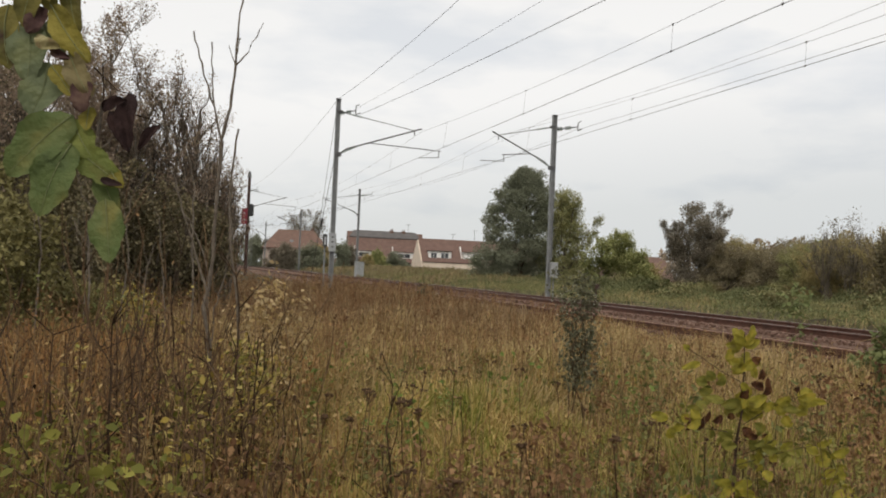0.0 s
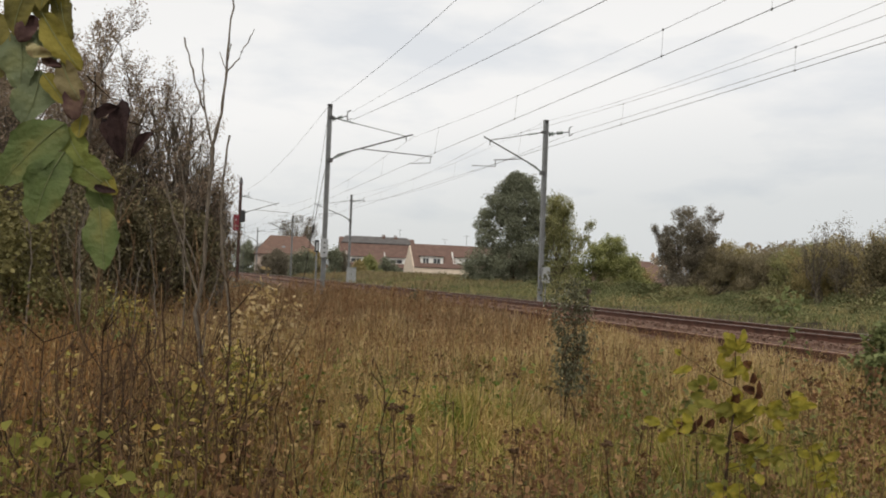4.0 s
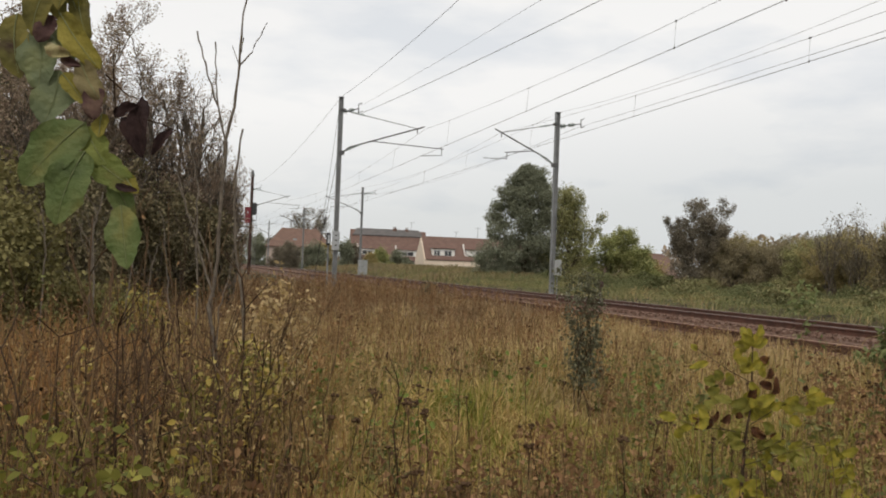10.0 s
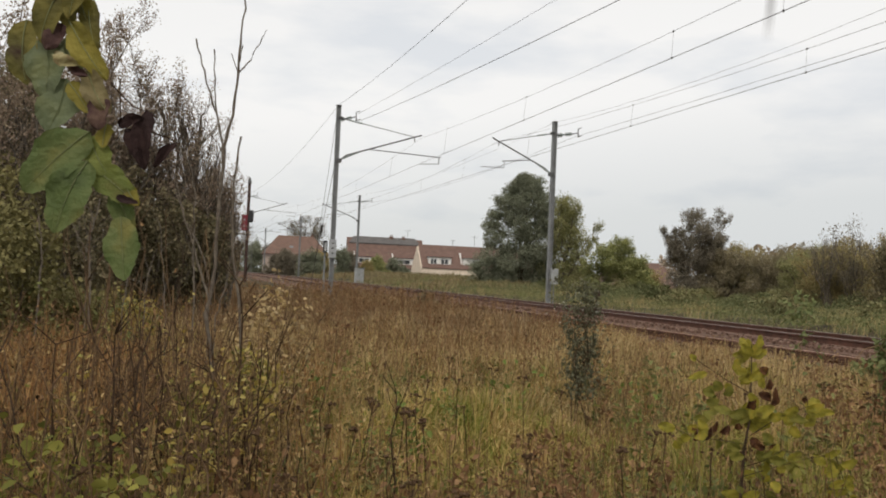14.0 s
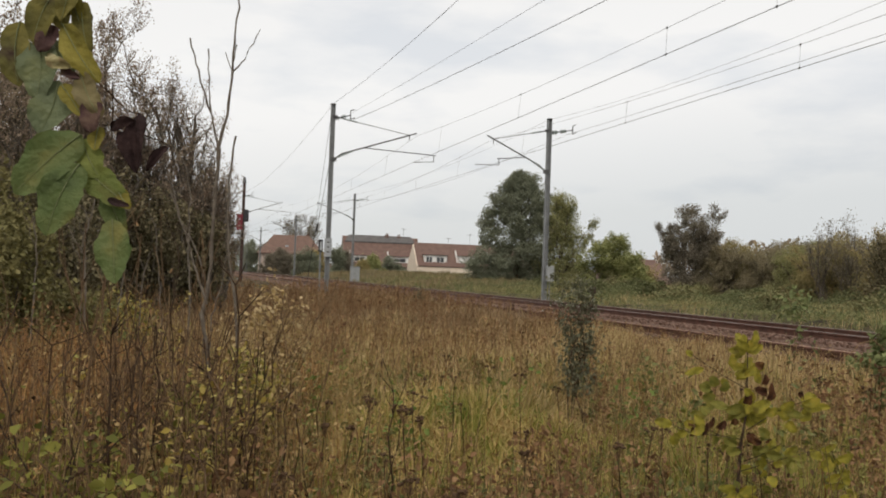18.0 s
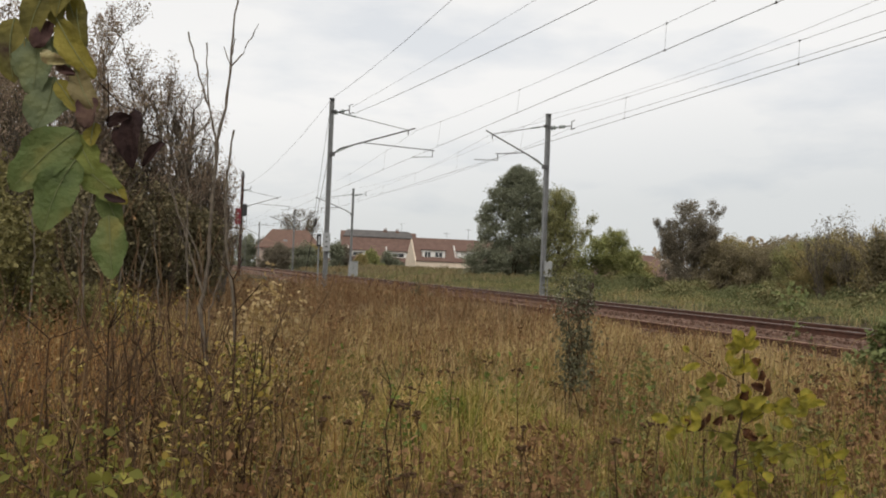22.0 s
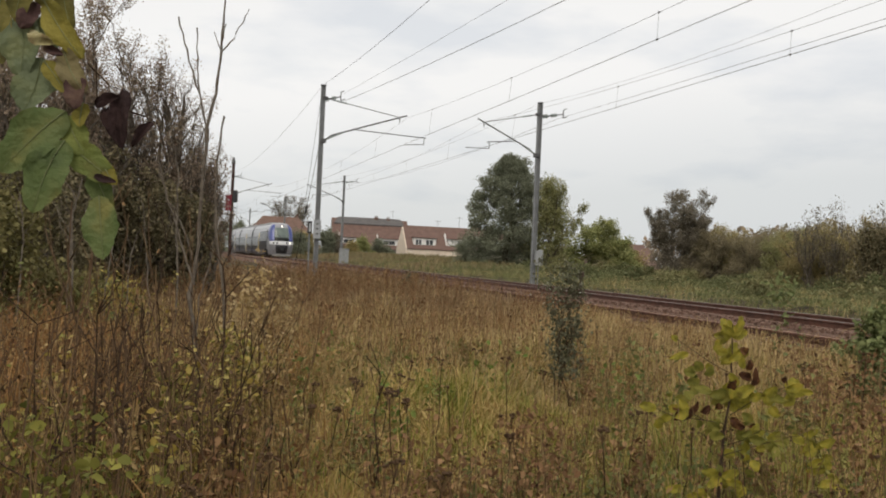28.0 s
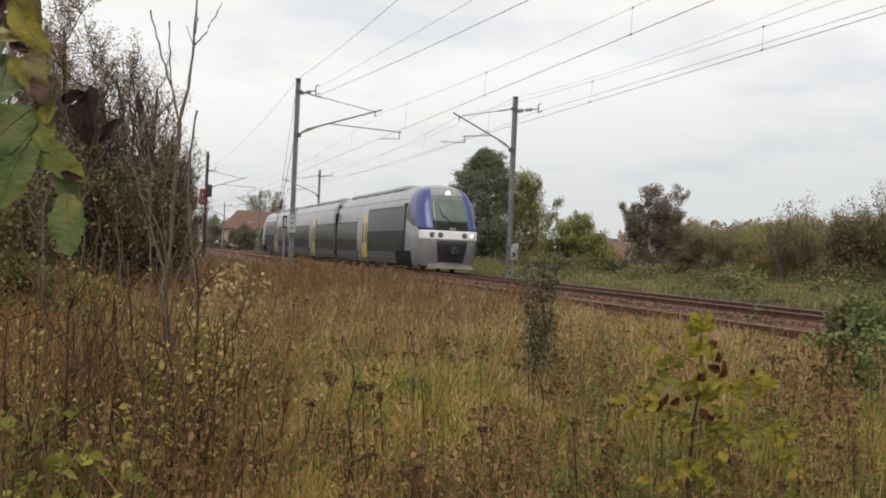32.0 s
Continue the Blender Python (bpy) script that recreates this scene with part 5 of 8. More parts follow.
for i, (x, y, z1) in enumerate(((30.2, 38.4, 4.3), (30.6, 37.0, 4.7), (31.6, 35.2, 4.6), (32.2, 33.6, 5.3), (31.8, 32.2, 4.9))):
    build_tree("bare_shrub", "nearly bare shrub with thin upright twigs above the hedge", (x, y), z1, 1.05, M_SHRUBDARK, M_BARK, 60 + i, 1300, 0.09, 2.4, 0.03, 14, 0.4, 0.9, 0.3, 2, 6, 0.4, "shrub", "bare shrubs", False, 7)

build_tree("hedge_bush", "dark dense bush at the end of the hedge", (29.3, 33.0), 3.12, 1.3, M_THICKET, M_BARKDARK, 68, 9000, 0.1, 0.0, 0.05, 60, 0.5, 0.3, 0.0, 2, 5, 0.5, "shrub", "hedge bushes", True, 6)

build_tree("bare_shrub", "bare fan-shaped shrub above the dark end of the hedge", (29.9, 33.5), 4.32, 1.7, M_SHRUBDARK, M_BARK, 69, 500, 0.07, 3.0, 0.04, 14, 0.4, 0.9, 0.3, 2, 8, 0.4, "shrub", "bare shrubs", False, 10)

# far woods close the distance
M_FARWOOD = material("far_autumn_wood", [(0.19, 0.165, 0.13), (0.26, 0.205, 0.15), (0.30, 0.225, 0.155)], 0.02, 0.8, 0, by="island", leafy=0.2)
wrng = np.random.default_rng(70)
wa = np.radians(wrng.uniform(-60, 110, 44000))
wd = wrng.uniform(230, 330, 44000)
wx, wy = wd * np.sin(wa), wd * np.cos(wa)
lump = 3.2 + 1.6 * np.sin(wa * 23) + 1.2 * np.sin(wa * 61 + 1) + 0.8 * np.sin(wa * 140)
lump = lump + 5.5 * np.clip((np.degrees(wa) - 26.5) / 3.0, 0, 1)
wz = -2.5 + (lump + 3.0) * wrng.uniform(0, 1, 44000) ** 0.7
keep = (wx < -12) | (wx > 40)
far = tagged(new("far_woods", leaves("far_woods", np.stack([wx, wy, wz], 1)[keep], 1.7, M_FARWOOD, wrng)), "far brown autumn woods along the horizon", "woods", kind="stuff")

# thicket beside the meadow
THICKET = [(0.95, 26.2, 3.5, 0.75, 0, 4500, 0.065), (-3.0, 17.6, 5.2, 1.1, 0, 9000, 0.06), (-2.4, 25.8, 7.4, 1.4, 0, 11000, 0.068), (-0.15, 26.2, 6.15, 1.15, 0, 4500, 0.065), (0.4, 26.0, 5.1, 0.8, 0, 3000, 0.06), (-2.9, 24.6, 6.9, 1.25, 0, 13000, 0.07), (-3.5, 18.8, 4.9, 1.3, 1, 11000, 0.075), (-2.3, 17.4, 2.6, 0.9, 1, 7000, 0.075), (-1.95, 25.4, 7.75, 1.75, 0, 19000, 0.07), (-0.85, 25.6, 6.5, 1.25, 0, 6500, 0.068), (-0.05, 25.0, 4.4, 0.9, 0, 4500, 0.068), (-3.3, 23.0, 6.8, 1.7, 0, 10000, 0.075), (-4.8, 20.5, 6.5, 1.7, 0, 12000, 0.085),
           (-2.4, 21.4, 3.4, 1.5, 1, 9000, 0.09), (-0.9, 23.4, 2.9, 1.3, 1, 8000, 0.09), (0.35, 24.6, 2.4, 0.8, 1, 5000, 0.09), (-6.3, 18.6, 6.0, 1.9, 1, 9000, 0.1), (-4.2, 17.0, 2.6, 1.5, 2, 8000, 0.09), (-5.6, 15.5, 2.2, 1.3, 1, 6000, 0.09), (-0.4, 28.5, 3.4, 1.6, 1, 7000, 0.11), (0.5, 27.0, 4.0, 0.85, 0, 4500, 0.065), (-0.35, 27.0, 5.7, 1.2, 0, 5000, 0.068), (0.75, 25.4, 2.8, 0.6, 0, 2800, 0.065)]
for i in range(5):
    THICKET.append((-1.2 - 1.35 * i, 29.5 - 0.9 * i, 4.9 + 0.6 * math.sin(i * 2.3) - 1.2 * (i == 0), 1.9, i % 2, 9000, 0.12))
for i, (x, y, z1, r, c, n, lf) in enumerate(THICKET):
    build_tree("thicket_tree", ("half-bare russet tree with fine twigs in the thicket", "dense dark green thicket tree", "green bush at the foot of the thicket")[c], (x, y), z1, r, (M_THICKETBROWN, M_THICKET, M_BRAMBLE)[c], M_BARK, 80 + i, n, lf * (1.0 if c else 0.78), 0.0 if c else 0.5, 0.045 if c else 0.072, 60, 0.5, 0.9 if c == 0 else 0.4, 0.1, 3, 6 if c == 0 else 4, 0.55, "tree", "thicket trees", c > 0, 6)
M_OLIVEBUSH = material("olive_bush_leaf", [(0.115, 0.104, 0.044), (0.185, 0.166, 0.067), (0.26, 0.222, 0.098)], 0.8, 0.65, 0, by="island", leafy=0.25)
for i, (x, y, z1, r) in enumerate(((-2.25, 13.4, 1.75, 0.75), (-2.6, 12.4, 1.3, 0.7), (-1.6, 14.2, 0.6, 0.6), (-1.2, 15.2, 0.3, 0.5), (-3.0, 14.6, 2.4, 1.0))):
    build_tree("shrub", "light olive-green bush at the foot of the thicket", (x, y), z1, r, M_OLIVEBUSH, M_BARK, 130 + i, 5500, 0.075, -0.3, 0.02, 40, 0.32, 0.5, 0.0, 2, 5, 0.55, "shrub", "bushes before the thicket", True, 6)
build_tree("sapling_tree", "slim pale-barked young tree at the thicket edge", (-1.85, 18.6), 2.6, 0.5, M_THICKET, M_TWIG, 99, 250, 0.09, 1.6, 0.05, 8, 0.3, 0.8, 0.3, 2, 3, 0.4)


M_STRAW = material("pale_straw", [(0.22, 0.14, 0.06), (0.37, 0.255, 0.115), (0.46, 0.335, 0.165)], 5, 0.8, 0, by="island", leafy=0.2)
M_PALEFLOWER = material("pale_flower", [(0.34, 0.35, 0.28), (0.55, 0.55, 0.47)], 9, 0.8, 0, by="island", leafy=0.2)
M_YELLOWGREEN = material("yellow_green_weed_leaf", [(0.07, 0.075, 0.02), (0.17, 0.165, 0.038), (0.34, 0.31, 0.075)], 1.5, 0.7, 0, by="island", leafy=0.3)


# ---- the meadow ----
def sector(rng, n, r0, r1, a0, a1, power=1.0):
    r = r0 + (r1 - r0) * rng.uniform(0, 1, n) ** power
    a = np.radians(rng.uniform(a0, a1, n))
    return np.stack([r * np.sin(a), r * np.cos(a)], 1)


def cap_height(x, y, h):
    """Weeds stay low enough for the rails to show above them."""
    az = np.degrees(np.arctan2(x, y))
    rail = np.interp(az, [15, 20, 25], [14.6, 13.4, 9.9])
    zl = 0.95 * (1 - x / rail) - 0.03
    return np.clip(np.minimum(h, zl - ground_z(x, y)), 0.06, None)


def patchy(x, y, f, ph):
    return 0.5 + 0.5 * np.sin(f * x + ph) * np.sin(f * 0.83 * y + 1.7 * ph) + 0.25 * np.sin(2.3 * f * (x - 0.6 * y) + ph)


def build_meadow():
    rng = np.random.default_rng(200)
    for name, mat, n, r0, r1, a0, a1, hh, w, power, lab in (
            ("meadow_grass", M_GRASS, 56000, 1.9, 8.0, -24, 58, 0.40, 0.0075, 0.7, "mixed green and straw-coloured autumn grass"),
            ("meadow_grass", M_GRASS, 40000, 6.5, 12.5, -28, 60, 0.42, 0.0095, 1.0, "mixed green and straw-coloured autumn grass"),
            ("meadow_grass", M_DRYGRASS, 78000, 8.0, 20.0, -28, 62, 0.46, 0.011, 0.85, "straw-brown meadow grass farther out"),
            ("meadow_grass", M_BROWNGRASS, 50000, 17.0, 48.0, -14, 24, 0.5, 0.022, 0.8, "brown meadow grass along the line"),
            ("meadow_grass", M_GRASS, 9000, 2.6, 8.0, 0, 25, 0.45, 0.0095, 0.9, "long straw-coloured grass"),
            ("rust_grass", M_RUST, 15000, 2.4, 12.0, -14, 9, 0.55, 0.007, 0.8, "rust-brown withered grass below the thicket"),
            ("rust_grass", M_RUSTGRASS, 12000, 4.5, 12.0, -11, -3, 0.62, 0.0075, 0.9, "tall rust-orange withered grass below the thicket"),
            ("green_grass", M_GREENGRASS, 15000, 2.6, 8.0, 24, 46, 0.42, 0.008, 0.8, "olive-green autumn grass round the young tree"),
            ("green_grass", M_GREENGRASS, 12000, 3.6, 9.5, 3, 24, 0.36, 0.008, 0.9, "olive-green autumn grass in the meadow"),
            ("meadow_grass", M_GRASS, 16000, 1.2, 16.0, 56, 334, 0.36, 0.013, 0.62, "mixed autumn grass of the meadow"),
            ("meadow_grass", M_GRASS, 8000, 0.4, 2.3, 0, 360, 0.2, 0.009, 0.6, "short trodden autumn grass"),
            ("rust_grass", M_RUST, 17000, 2.4, 20.0, 6, 46, 0.4, 0.008, 0.8, "rust-brown withered grass among the straw")):
        per = 22
        c = sector(rng, n // per, r0, r1, a0, a1, power)
        p = np.repeat(c, per, 0) + rng.normal(0, 1, (len(c) * per, 2)) * np.repeat(rng.uniform(0.02, 0.09, len(c)) * (1 if r1 < 9 else 3.5 if a1 > 300 else 1.6), per)[:, None]
        p = p[p[:, 0] + 0.0000977 * p[:, 1] ** 2 < 9.0]
        if r1 < 13:
            p = p[patchy(p[:, 0], p[:, 1], 2.9, 0.9) > (0.36 if a1 < 10 else 0.22)]
        h = cap_height(p[:, 0], p[:, 1], hh * (0.4 + 0.75 * patchy(p[:, 0], p[:, 1], 1.1, 0.4) + 0.5 * patchy(p[:, 0], p[:, 1], 4.3, 1.4)))
        z = ground_z(p[:, 0], p[:, 1]) - 0.02
        tagged(new(name, blades(name, np.column_stack([p, z]), h, np.full(len(p), w) * rng.uniform(0.6, 1.5, len(p)), mat, rng, 0.7, 3 if r1 < 13 else 2)), lab, "grass", kind="stuff")
    # brown weeds: a thin stem with many small leaves
    for name, mat, n, r0, r1, a0, a1, hh, per, leaf, lab in (
            ("brown_weeds", M_WEED, 900, 2.2, 9.0, -24, 58, 0.62, 30, 0.03, "dry brown meadow weeds with withered leaves"),
            ("brown_weeds", M_WEED, 1900, 8.0, 24.0, -26, 50, 0.85, 22, 0.045, "dry red-brown weeds before the line"),
            ("brown_weeds", M_WEED, 2600, 20.0, 46.0, -13, 20, 1.0, 20, 0.08, "dry brown weeds along the line"),
            ("rust_weeds", M_RUST, 380, 2.6, 12.0, -26, 8, 0.8, 34, 0.032, "rust-brown weeds with curled leaves below the thicket"),
            ("dark_weeds", M_HEAD, 150, 2.6, 9.0, -12, 3, 1.0, 22, 0.026, "dark seeded weed stalks"),
            ("dark_weeds", M_HEAD, 260, 3.0, 14.0, 6, 56, 0.6, 12, 0.026, "dark seeded weed stalks in the grass"),
            ("pale_stalks", M_STRAW, 620, 2.8, 8.5, -24, 12, 0.85, 9, 0.03, "pale dry stalks with a few bleached leaves"),
            ("dark_stalks", M_STEMBROWN, 150, 2.8, 8.0, -12, 8, 1.15, 6, 0.03, "dark bare stalks standing in the grass"),
            ("green_weeds", M_GREENWEED, 150, 2.2, 5.5, 25, 46, 0.5, 34, 0.055, "green weeds at the foot of the young tree"),
            ("brown_weeds", M_WEED, 110, 2.2, 6.5, 25, 46, 0.85, 18, 0.03, "dark brown withered weeds"),
            ("dark_stalks", M_STEMBROWN, 40, 2.4, 6.5, 36, 47, 0.8, 14, 0.03, "dark withered stalks beside the young tree"),
            ("yellow_weeds", M_YELLOWGREEN, 110, 2.9, 5.2, -21, -3, 0.68, 40, 0.058, "yellow-green broad-leaved weeds below bare stems"),
            ("yellow_weeds", M_YELLOWGREEN, 120, 2.8, 7.5, -12, 2, 0.6, 30, 0.045, "yellow-green broad-leaved weeds"),
            ("green_weeds", M_GREENWEED, 140, 2.6, 6.0, -14, -2, 0.5, 30, 0.04, "broad green weeds in the shade of bare stems"),
            ("green_weeds", M_GREENWEED, 420, 5.0, 11.5, 0, 26, 0.42, 30, 0.042, "olive-green weeds in the middle of the meadow"),
            ("brown_stalks", M_WEED, 1700, 8.0, 26.0, -14, 26, 0.95, 12, 0.04, "upright brown weed stalks before the line"),
            ("green_weeds", M_GREENWEED, 1100, 2.2, 14.0, -24, 55, 0.4, 34, 0.05, "low green weeds among the grass")):
        p = sector(rng, n, r0, r1, a0, a1, 0.75)
        p = p[p[:, 0] + 0.0000977 * p[:, 1] ** 2 < 9.2]
        q = patchy(p[:, 0], p[:, 1], 0.8, 2.0)
        p, q = p[q > 0.25], q[q > 0.25]
        h = cap_height(p[:, 0], p[:, 1], hh * rng.uniform(0.6, 1.25, len(p)))
        z = ground_z(p[:, 0], p[:, 1])
        m = len(p)
        tilt = rng.normal(0, 0.22 if "stalks" in name else 0.12, (m, 2)) * h[:, None]
        stems = [(np.array([[x, y, zz - 0.02], [x + tx * 0.4, y + ty * 0.4, zz + hh_ * 0.55], [x + tx, y + ty, zz + hh_]]), np.array([1.0, 0.8, 0.4]) * (0.0028 if r1 < 10 else 0.004 if r1 < 30 else 0.007)) for (x, y), zz, hh_, (tx, ty) in zip(p, z, h, tilt)]
        root = thing(name, lab, "weeds", pose(0, 0, 0), kind="stuff")
        bark = mat if "stalks" in name else M_STALK
        part("stem_layer", tubes("stems", stems, bark, 3), bark, root)
        k = rng.uniform(0.12, 1.02, (m, per))
        off = rng.normal(0, 1, (m, per, 2)) * (0.045 + 0.10 * (1 - k))[..., None] * h[:, None, None]
        c = np.stack([p[:, None, 0] + tilt[:, None, 0] * k + off[..., 0], p[:, None, 1] + tilt[:, None, 1] * k + off[..., 1], z[:, None] + h[:, None] * k], -1).reshape(-1, 3)
        part("foliage", leaves("leaves", c, leaf * (1.25 if mat in (M_WEED, M_RUST) else 1.0), mat, rng, 0.6, 5.0 if mat in (M_WEED, M_RUST) else 2.0), mat, root)
    # weeds creep over the ballast shoulder up to the near rail
    n = 26000
    y = 7 + 42 * rng.uniform(0, 1, n) ** 1.3
    u = 7.3 + 1.85 * rng.uniform(0, 1, n) ** 1.3
    x = line_x(u, y)
    top = np.interp(u, [7.3, 8.6, 9.36], [0.42, 0.22, 0.07]) * (0.5 + 0.7 * patchy(x, y, 1.3, 0.7))
    zz = np.interp(u, [7.3, 7.9, 8.8, 9.36], [-0.45, -0.45, -0.25, -0.19])
    tagged(new("shoulder_grass", blades("shoulder_grass", np.column_stack([x, y, zz]), np.clip(top, 0.05, 1), rng.uniform(0.008, 0.018, n), M_DRYGRASS, rng, 0.6, 2)), "straw-brown grass creeping over the ballast", "grass", kind="stuff")
    n = 16000
    y = 7 + 42 * rng.uniform(0, 1, n) ** 1.3
    u = 7.3 + 1.9 * rng.uniform(0, 1, n) ** 1.5
    zz = np.interp(u, [7.3, 7.9, 8.8, 9.36], [-0.45, -0.45, -0.25, -0.19]) + rng.uniform(0, 1, n) * np.interp(u, [7.3, 8.6, 9.3], [0.24, 0.16, 0.04]) * patchy(u, y, 1.7, 0.2)
    tagged(new("shoulder_weeds", leaves("shoulder_weeds", np.column_stack([line_x(u, y), y, zz]), 0.05, M_WEED, rng, 0.3, 2.0)), "withered brown weeds on the ballast shoulder", "weeds", kind="stuff")
    # tall grass stems with pale plumes
    p = sector(rng, 1500, 2.4, 16.0, -6, 58, 0.8)
    p = p[p[:, 0] < 8.6]
    h = cap_height(p[:, 0], p[:, 1], rng.uniform(0.45, 0.8, len(p)))
    z = ground_z(p[:, 0], p[:, 1])
    tl = rng.normal(0, 0.18, (len(p), 2)) * h[:, None]
    st = [(np.array([[x, y, zz - 0.02], [x + a * 0.3, y + b * 0.3, zz + hh_ * 0.6], [x + a, y + b, zz + hh_]]), np.array([0.0022, 0.0018, 0.001])) for (x, y), zz, hh_, (a, b) in zip(p, z, h, tl)]
    root = thing("plume_grass", "tall pale grass stems with feathery plumes", "grass", pose(0, 0, 0), kind="stuff")
    part("stem_layer", tubes("stems", st, M_STRAW, 3), M_STRAW, root)
    k = rng.uniform(0.78, 1.05, (len(p), 16))
    c = np.stack([p[:, None, 0] + tl[:, None, 0] * k + rng.normal(0, 0.008, k.shape), p[:, None, 1] + tl[:, None, 1] * k + rng.normal(0, 0.008, k.shape), z[:, None] + h[:, None] * k], -1).reshape(-1, 3)
    part("plume_layer", leaves("plumes", c, 0.02, M_STRAW, rng, -0.9, 4.0), M_STRAW, root)
    # verge beyond the line
    n = 76000
    x = rng.uniform(15.7, 33, n)
    y = 6 + 90 * rng.uniform(0, 1, n) ** 1.2
    x = x - 0.0000977 * y * y
    h = 0.22 * (0.6 + 0.8 * patchy(x, y, 0.5, 1.0))
    tagged(new("verge_grass", blades("verge_grass", np.column_stack([x, y, ground_z(x, y) - 0.02]), h, rng.uniform(0.012, 0.03, n), M_VERGE, rng, 0.95, 2)), "rough green verge grass beyond the line", "grass", kind="stuff")
    n = 9000
    x = rng.uniform(15.9, 29, n)
    y = 12 + 70 * rng.uniform(0, 1, n) ** 1.1
    x, y = x[patchy(x, y, 0.45, 2.2) > 0.35], y[patchy(x, y, 0.45, 2.2) > 0.35]
    x = x - 0.0000977 * y * y
    h = 0.34 * (0.5 + 0.8 * patchy(x, y, 0.9, 1.6))
    tagged(new("verge_straw", blades("verge_straw", np.column_stack([x, y, ground_z(x, y) - 0.02]), h, rng.uniform(0.01, 0.022, len(x)), M_DRYGRASS, rng, 0.8, 2)), "straw-coloured grass on the verge beyond the line", "grass", kind="stuff")
    n = 80000
    x = rng.uniform(16.9, 32.5, n)
    y = 6 + 60 * rng.uniform(0, 1, n)
    keep = patchy(x, y, 0.42, 0.3) > 0.28
    x, y = x[keep], y[keep]
    n = len(x)
    hh = (0.12 + 0.5 * np.clip(patchy(x, y, 0.7, 3.0), 0, 1.2)) * np.clip((x - 15.4) / 3.4, 0.25, 1)
    z = ground_z(x, y) + hh * rng.uniform(0.3, 1, n)
    tagged(new("verge_brambles", leaves("verge_brambles", np.column_stack([x, y, z]), 0.06, M_BRAMBLEDARK, rng, 0.2, 1.6)), "tangled green brambles covering the verge", "brambles", kind="stuff")
    n = 30000
    x = rng.uniform(15.5, 80, n)
    y = rng.uniform(60, 135, n)
    h = 0.45 * (0.6 + 0.7 * patchy(x, y, 0.35, 1.0))
    tagged(new("field_grass", blades("field_grass", np.column_stack([x, y, ground_z(x, y) - 0.02]), h, rng.uniform(0.05, 0.1, n), M_FIELD, rng, 0.3, 2)), "rough grass of the far field", "grass", kind="stuff")


build_meadow()


def build_bramble(x, y, r, top, seed, n, mat, label, leaf=0.06):
    rng = np.random.default_rng(seed)
    zb = float(ground_z(x, y))
    t = thing("bramble_bush", label, "shrub", pose(x, y, zb), "bramble bushes")
    paths = []
    for i in range(14):
        a = rng.uniform(0, 6.28)
        d = rng.uniform(0.3, 1.0) * r
        s = np.linspace(0, 1, 6)
        arc = np.stack([np.cos(a) * d * s, np.sin(a) * d * s, (top - zb) * rng.uniform(0.6, 1) * np.sin(s * 2.4)], 1)
        paths.append((arc, np.linspace(0.007, 0.003, 6)))
    part("cane_tangle", tubes("canes", paths, M_STALK, 4), M_STALK, t, "arching brown canes")
    c, _ = envelope(rng, n, (0, 0), r, r, 0.03, top - zb, 0.0, 24, 0.34 * r)
    c[:, 2] = np.maximum(c[:, 2], 0.02)
    part("foliage", leaves("foliage", c, leaf, mat, rng, 0.2, 1.35), mat, t)


build_bramble(7.85, 8.4, 0.95, 0.66, 301, 6500, M_BRAMBLEFRESH, "green bramble bush beside the near track", 0.07)
build_bramble(7.2, 7.45, 0.65, 0.3, 302, 3000, M_BRAMBLEFRESH, "low green bramble beside the meadow", 0.065)
build_bramble(5.98, 6.6, 0.34, 0.46, 303, 1800, M_BRAMBLEFRESH, "narrow green bramble in the meadow's edge", 0.055)
brng = np.random.default_rng(310)
for i in range(26):
    y = 14 + i * 1.9 + brng.uniform(-0.8, 0.8)
    x = brng.uniform(21.5, 30.5)
    build_bramble(x, y, brng.uniform(0.9, 1.7), float(ground_z(x, y)) + brng.uniform(0.5, 0.95), 311 + i, 2000, M_BRAMBLEDARK if i % 3 else M_BRAMBLE, "bramble bush on the green verge beyond the line", 0.1)
shrub = build_tree("shrub", "narrow grey-green shrub standing in the weeds", (3.6, 8.0), 1.0, 0.3, M_SHRUBGREY, M_BARKDARK, 350, 2600, 0.034, -0.1, 0.008, 60, 0.11, 0.5, 0.5, 3, 4, 0.4, "shrub", "", True, 5)
frng = np.random.default_rng(360)
tagged(part("flower_tuft", leaves("flower_tuft", np.column_stack([frng.normal(0, 0.13, 90), frng.normal(0, 0.1, 90), 1.38 + frng.normal(0, 0.09, 90)]), 0.022, M_PALEFLOWER, frng, -0.4, 1.8), M_PALEFLOWER, shrub), "pale flower tufts", kind="stuff")
build_tree("shrub", "slim light green shoot before the rails", (5.91, 8.0), 0.96, 0.16, M_BRAMBLEFRESH, M_STALK, 358, 150, 0.06, 0.62, 0.006, 16, 0.08, 0.6, 0.6, 2, 3, 0.6, "shrub")
build_tree("shrub", "pale flowering weed clump at the mast foot", (10.9 - 3.2, 30.0), 0.35, 0.5, M_SHRUBGREY, M_STALK, 351, 900, 0.09, -0.4, 0.02, 14, 0.3, 0.3, 0.0, 2, 4, 0.5, "shrub")
build_tree("shrub", "small yellow-leaved bush among bare stems", (0.6, 7.2), 0.86, 0.3, M_CREAM, M_BARKDARK, 352, 1100, 0.045, -0.3, 0.008, 30, 0.2, 0.7, 0.2, 3, 4, 0.5, "shrub", "", False, 6)
build_tree("shrub", "small golden-leaved bush among dry weeds", (0.42, 6.0), 0.45, 0.35, M_YELLOW, M_BARKDARK, 355, 420, 0.042, -0.4, 0.007, 24, 0.2, 0.7, 0.2, 3, 4, 0.5, "shrub", "", False, 5)
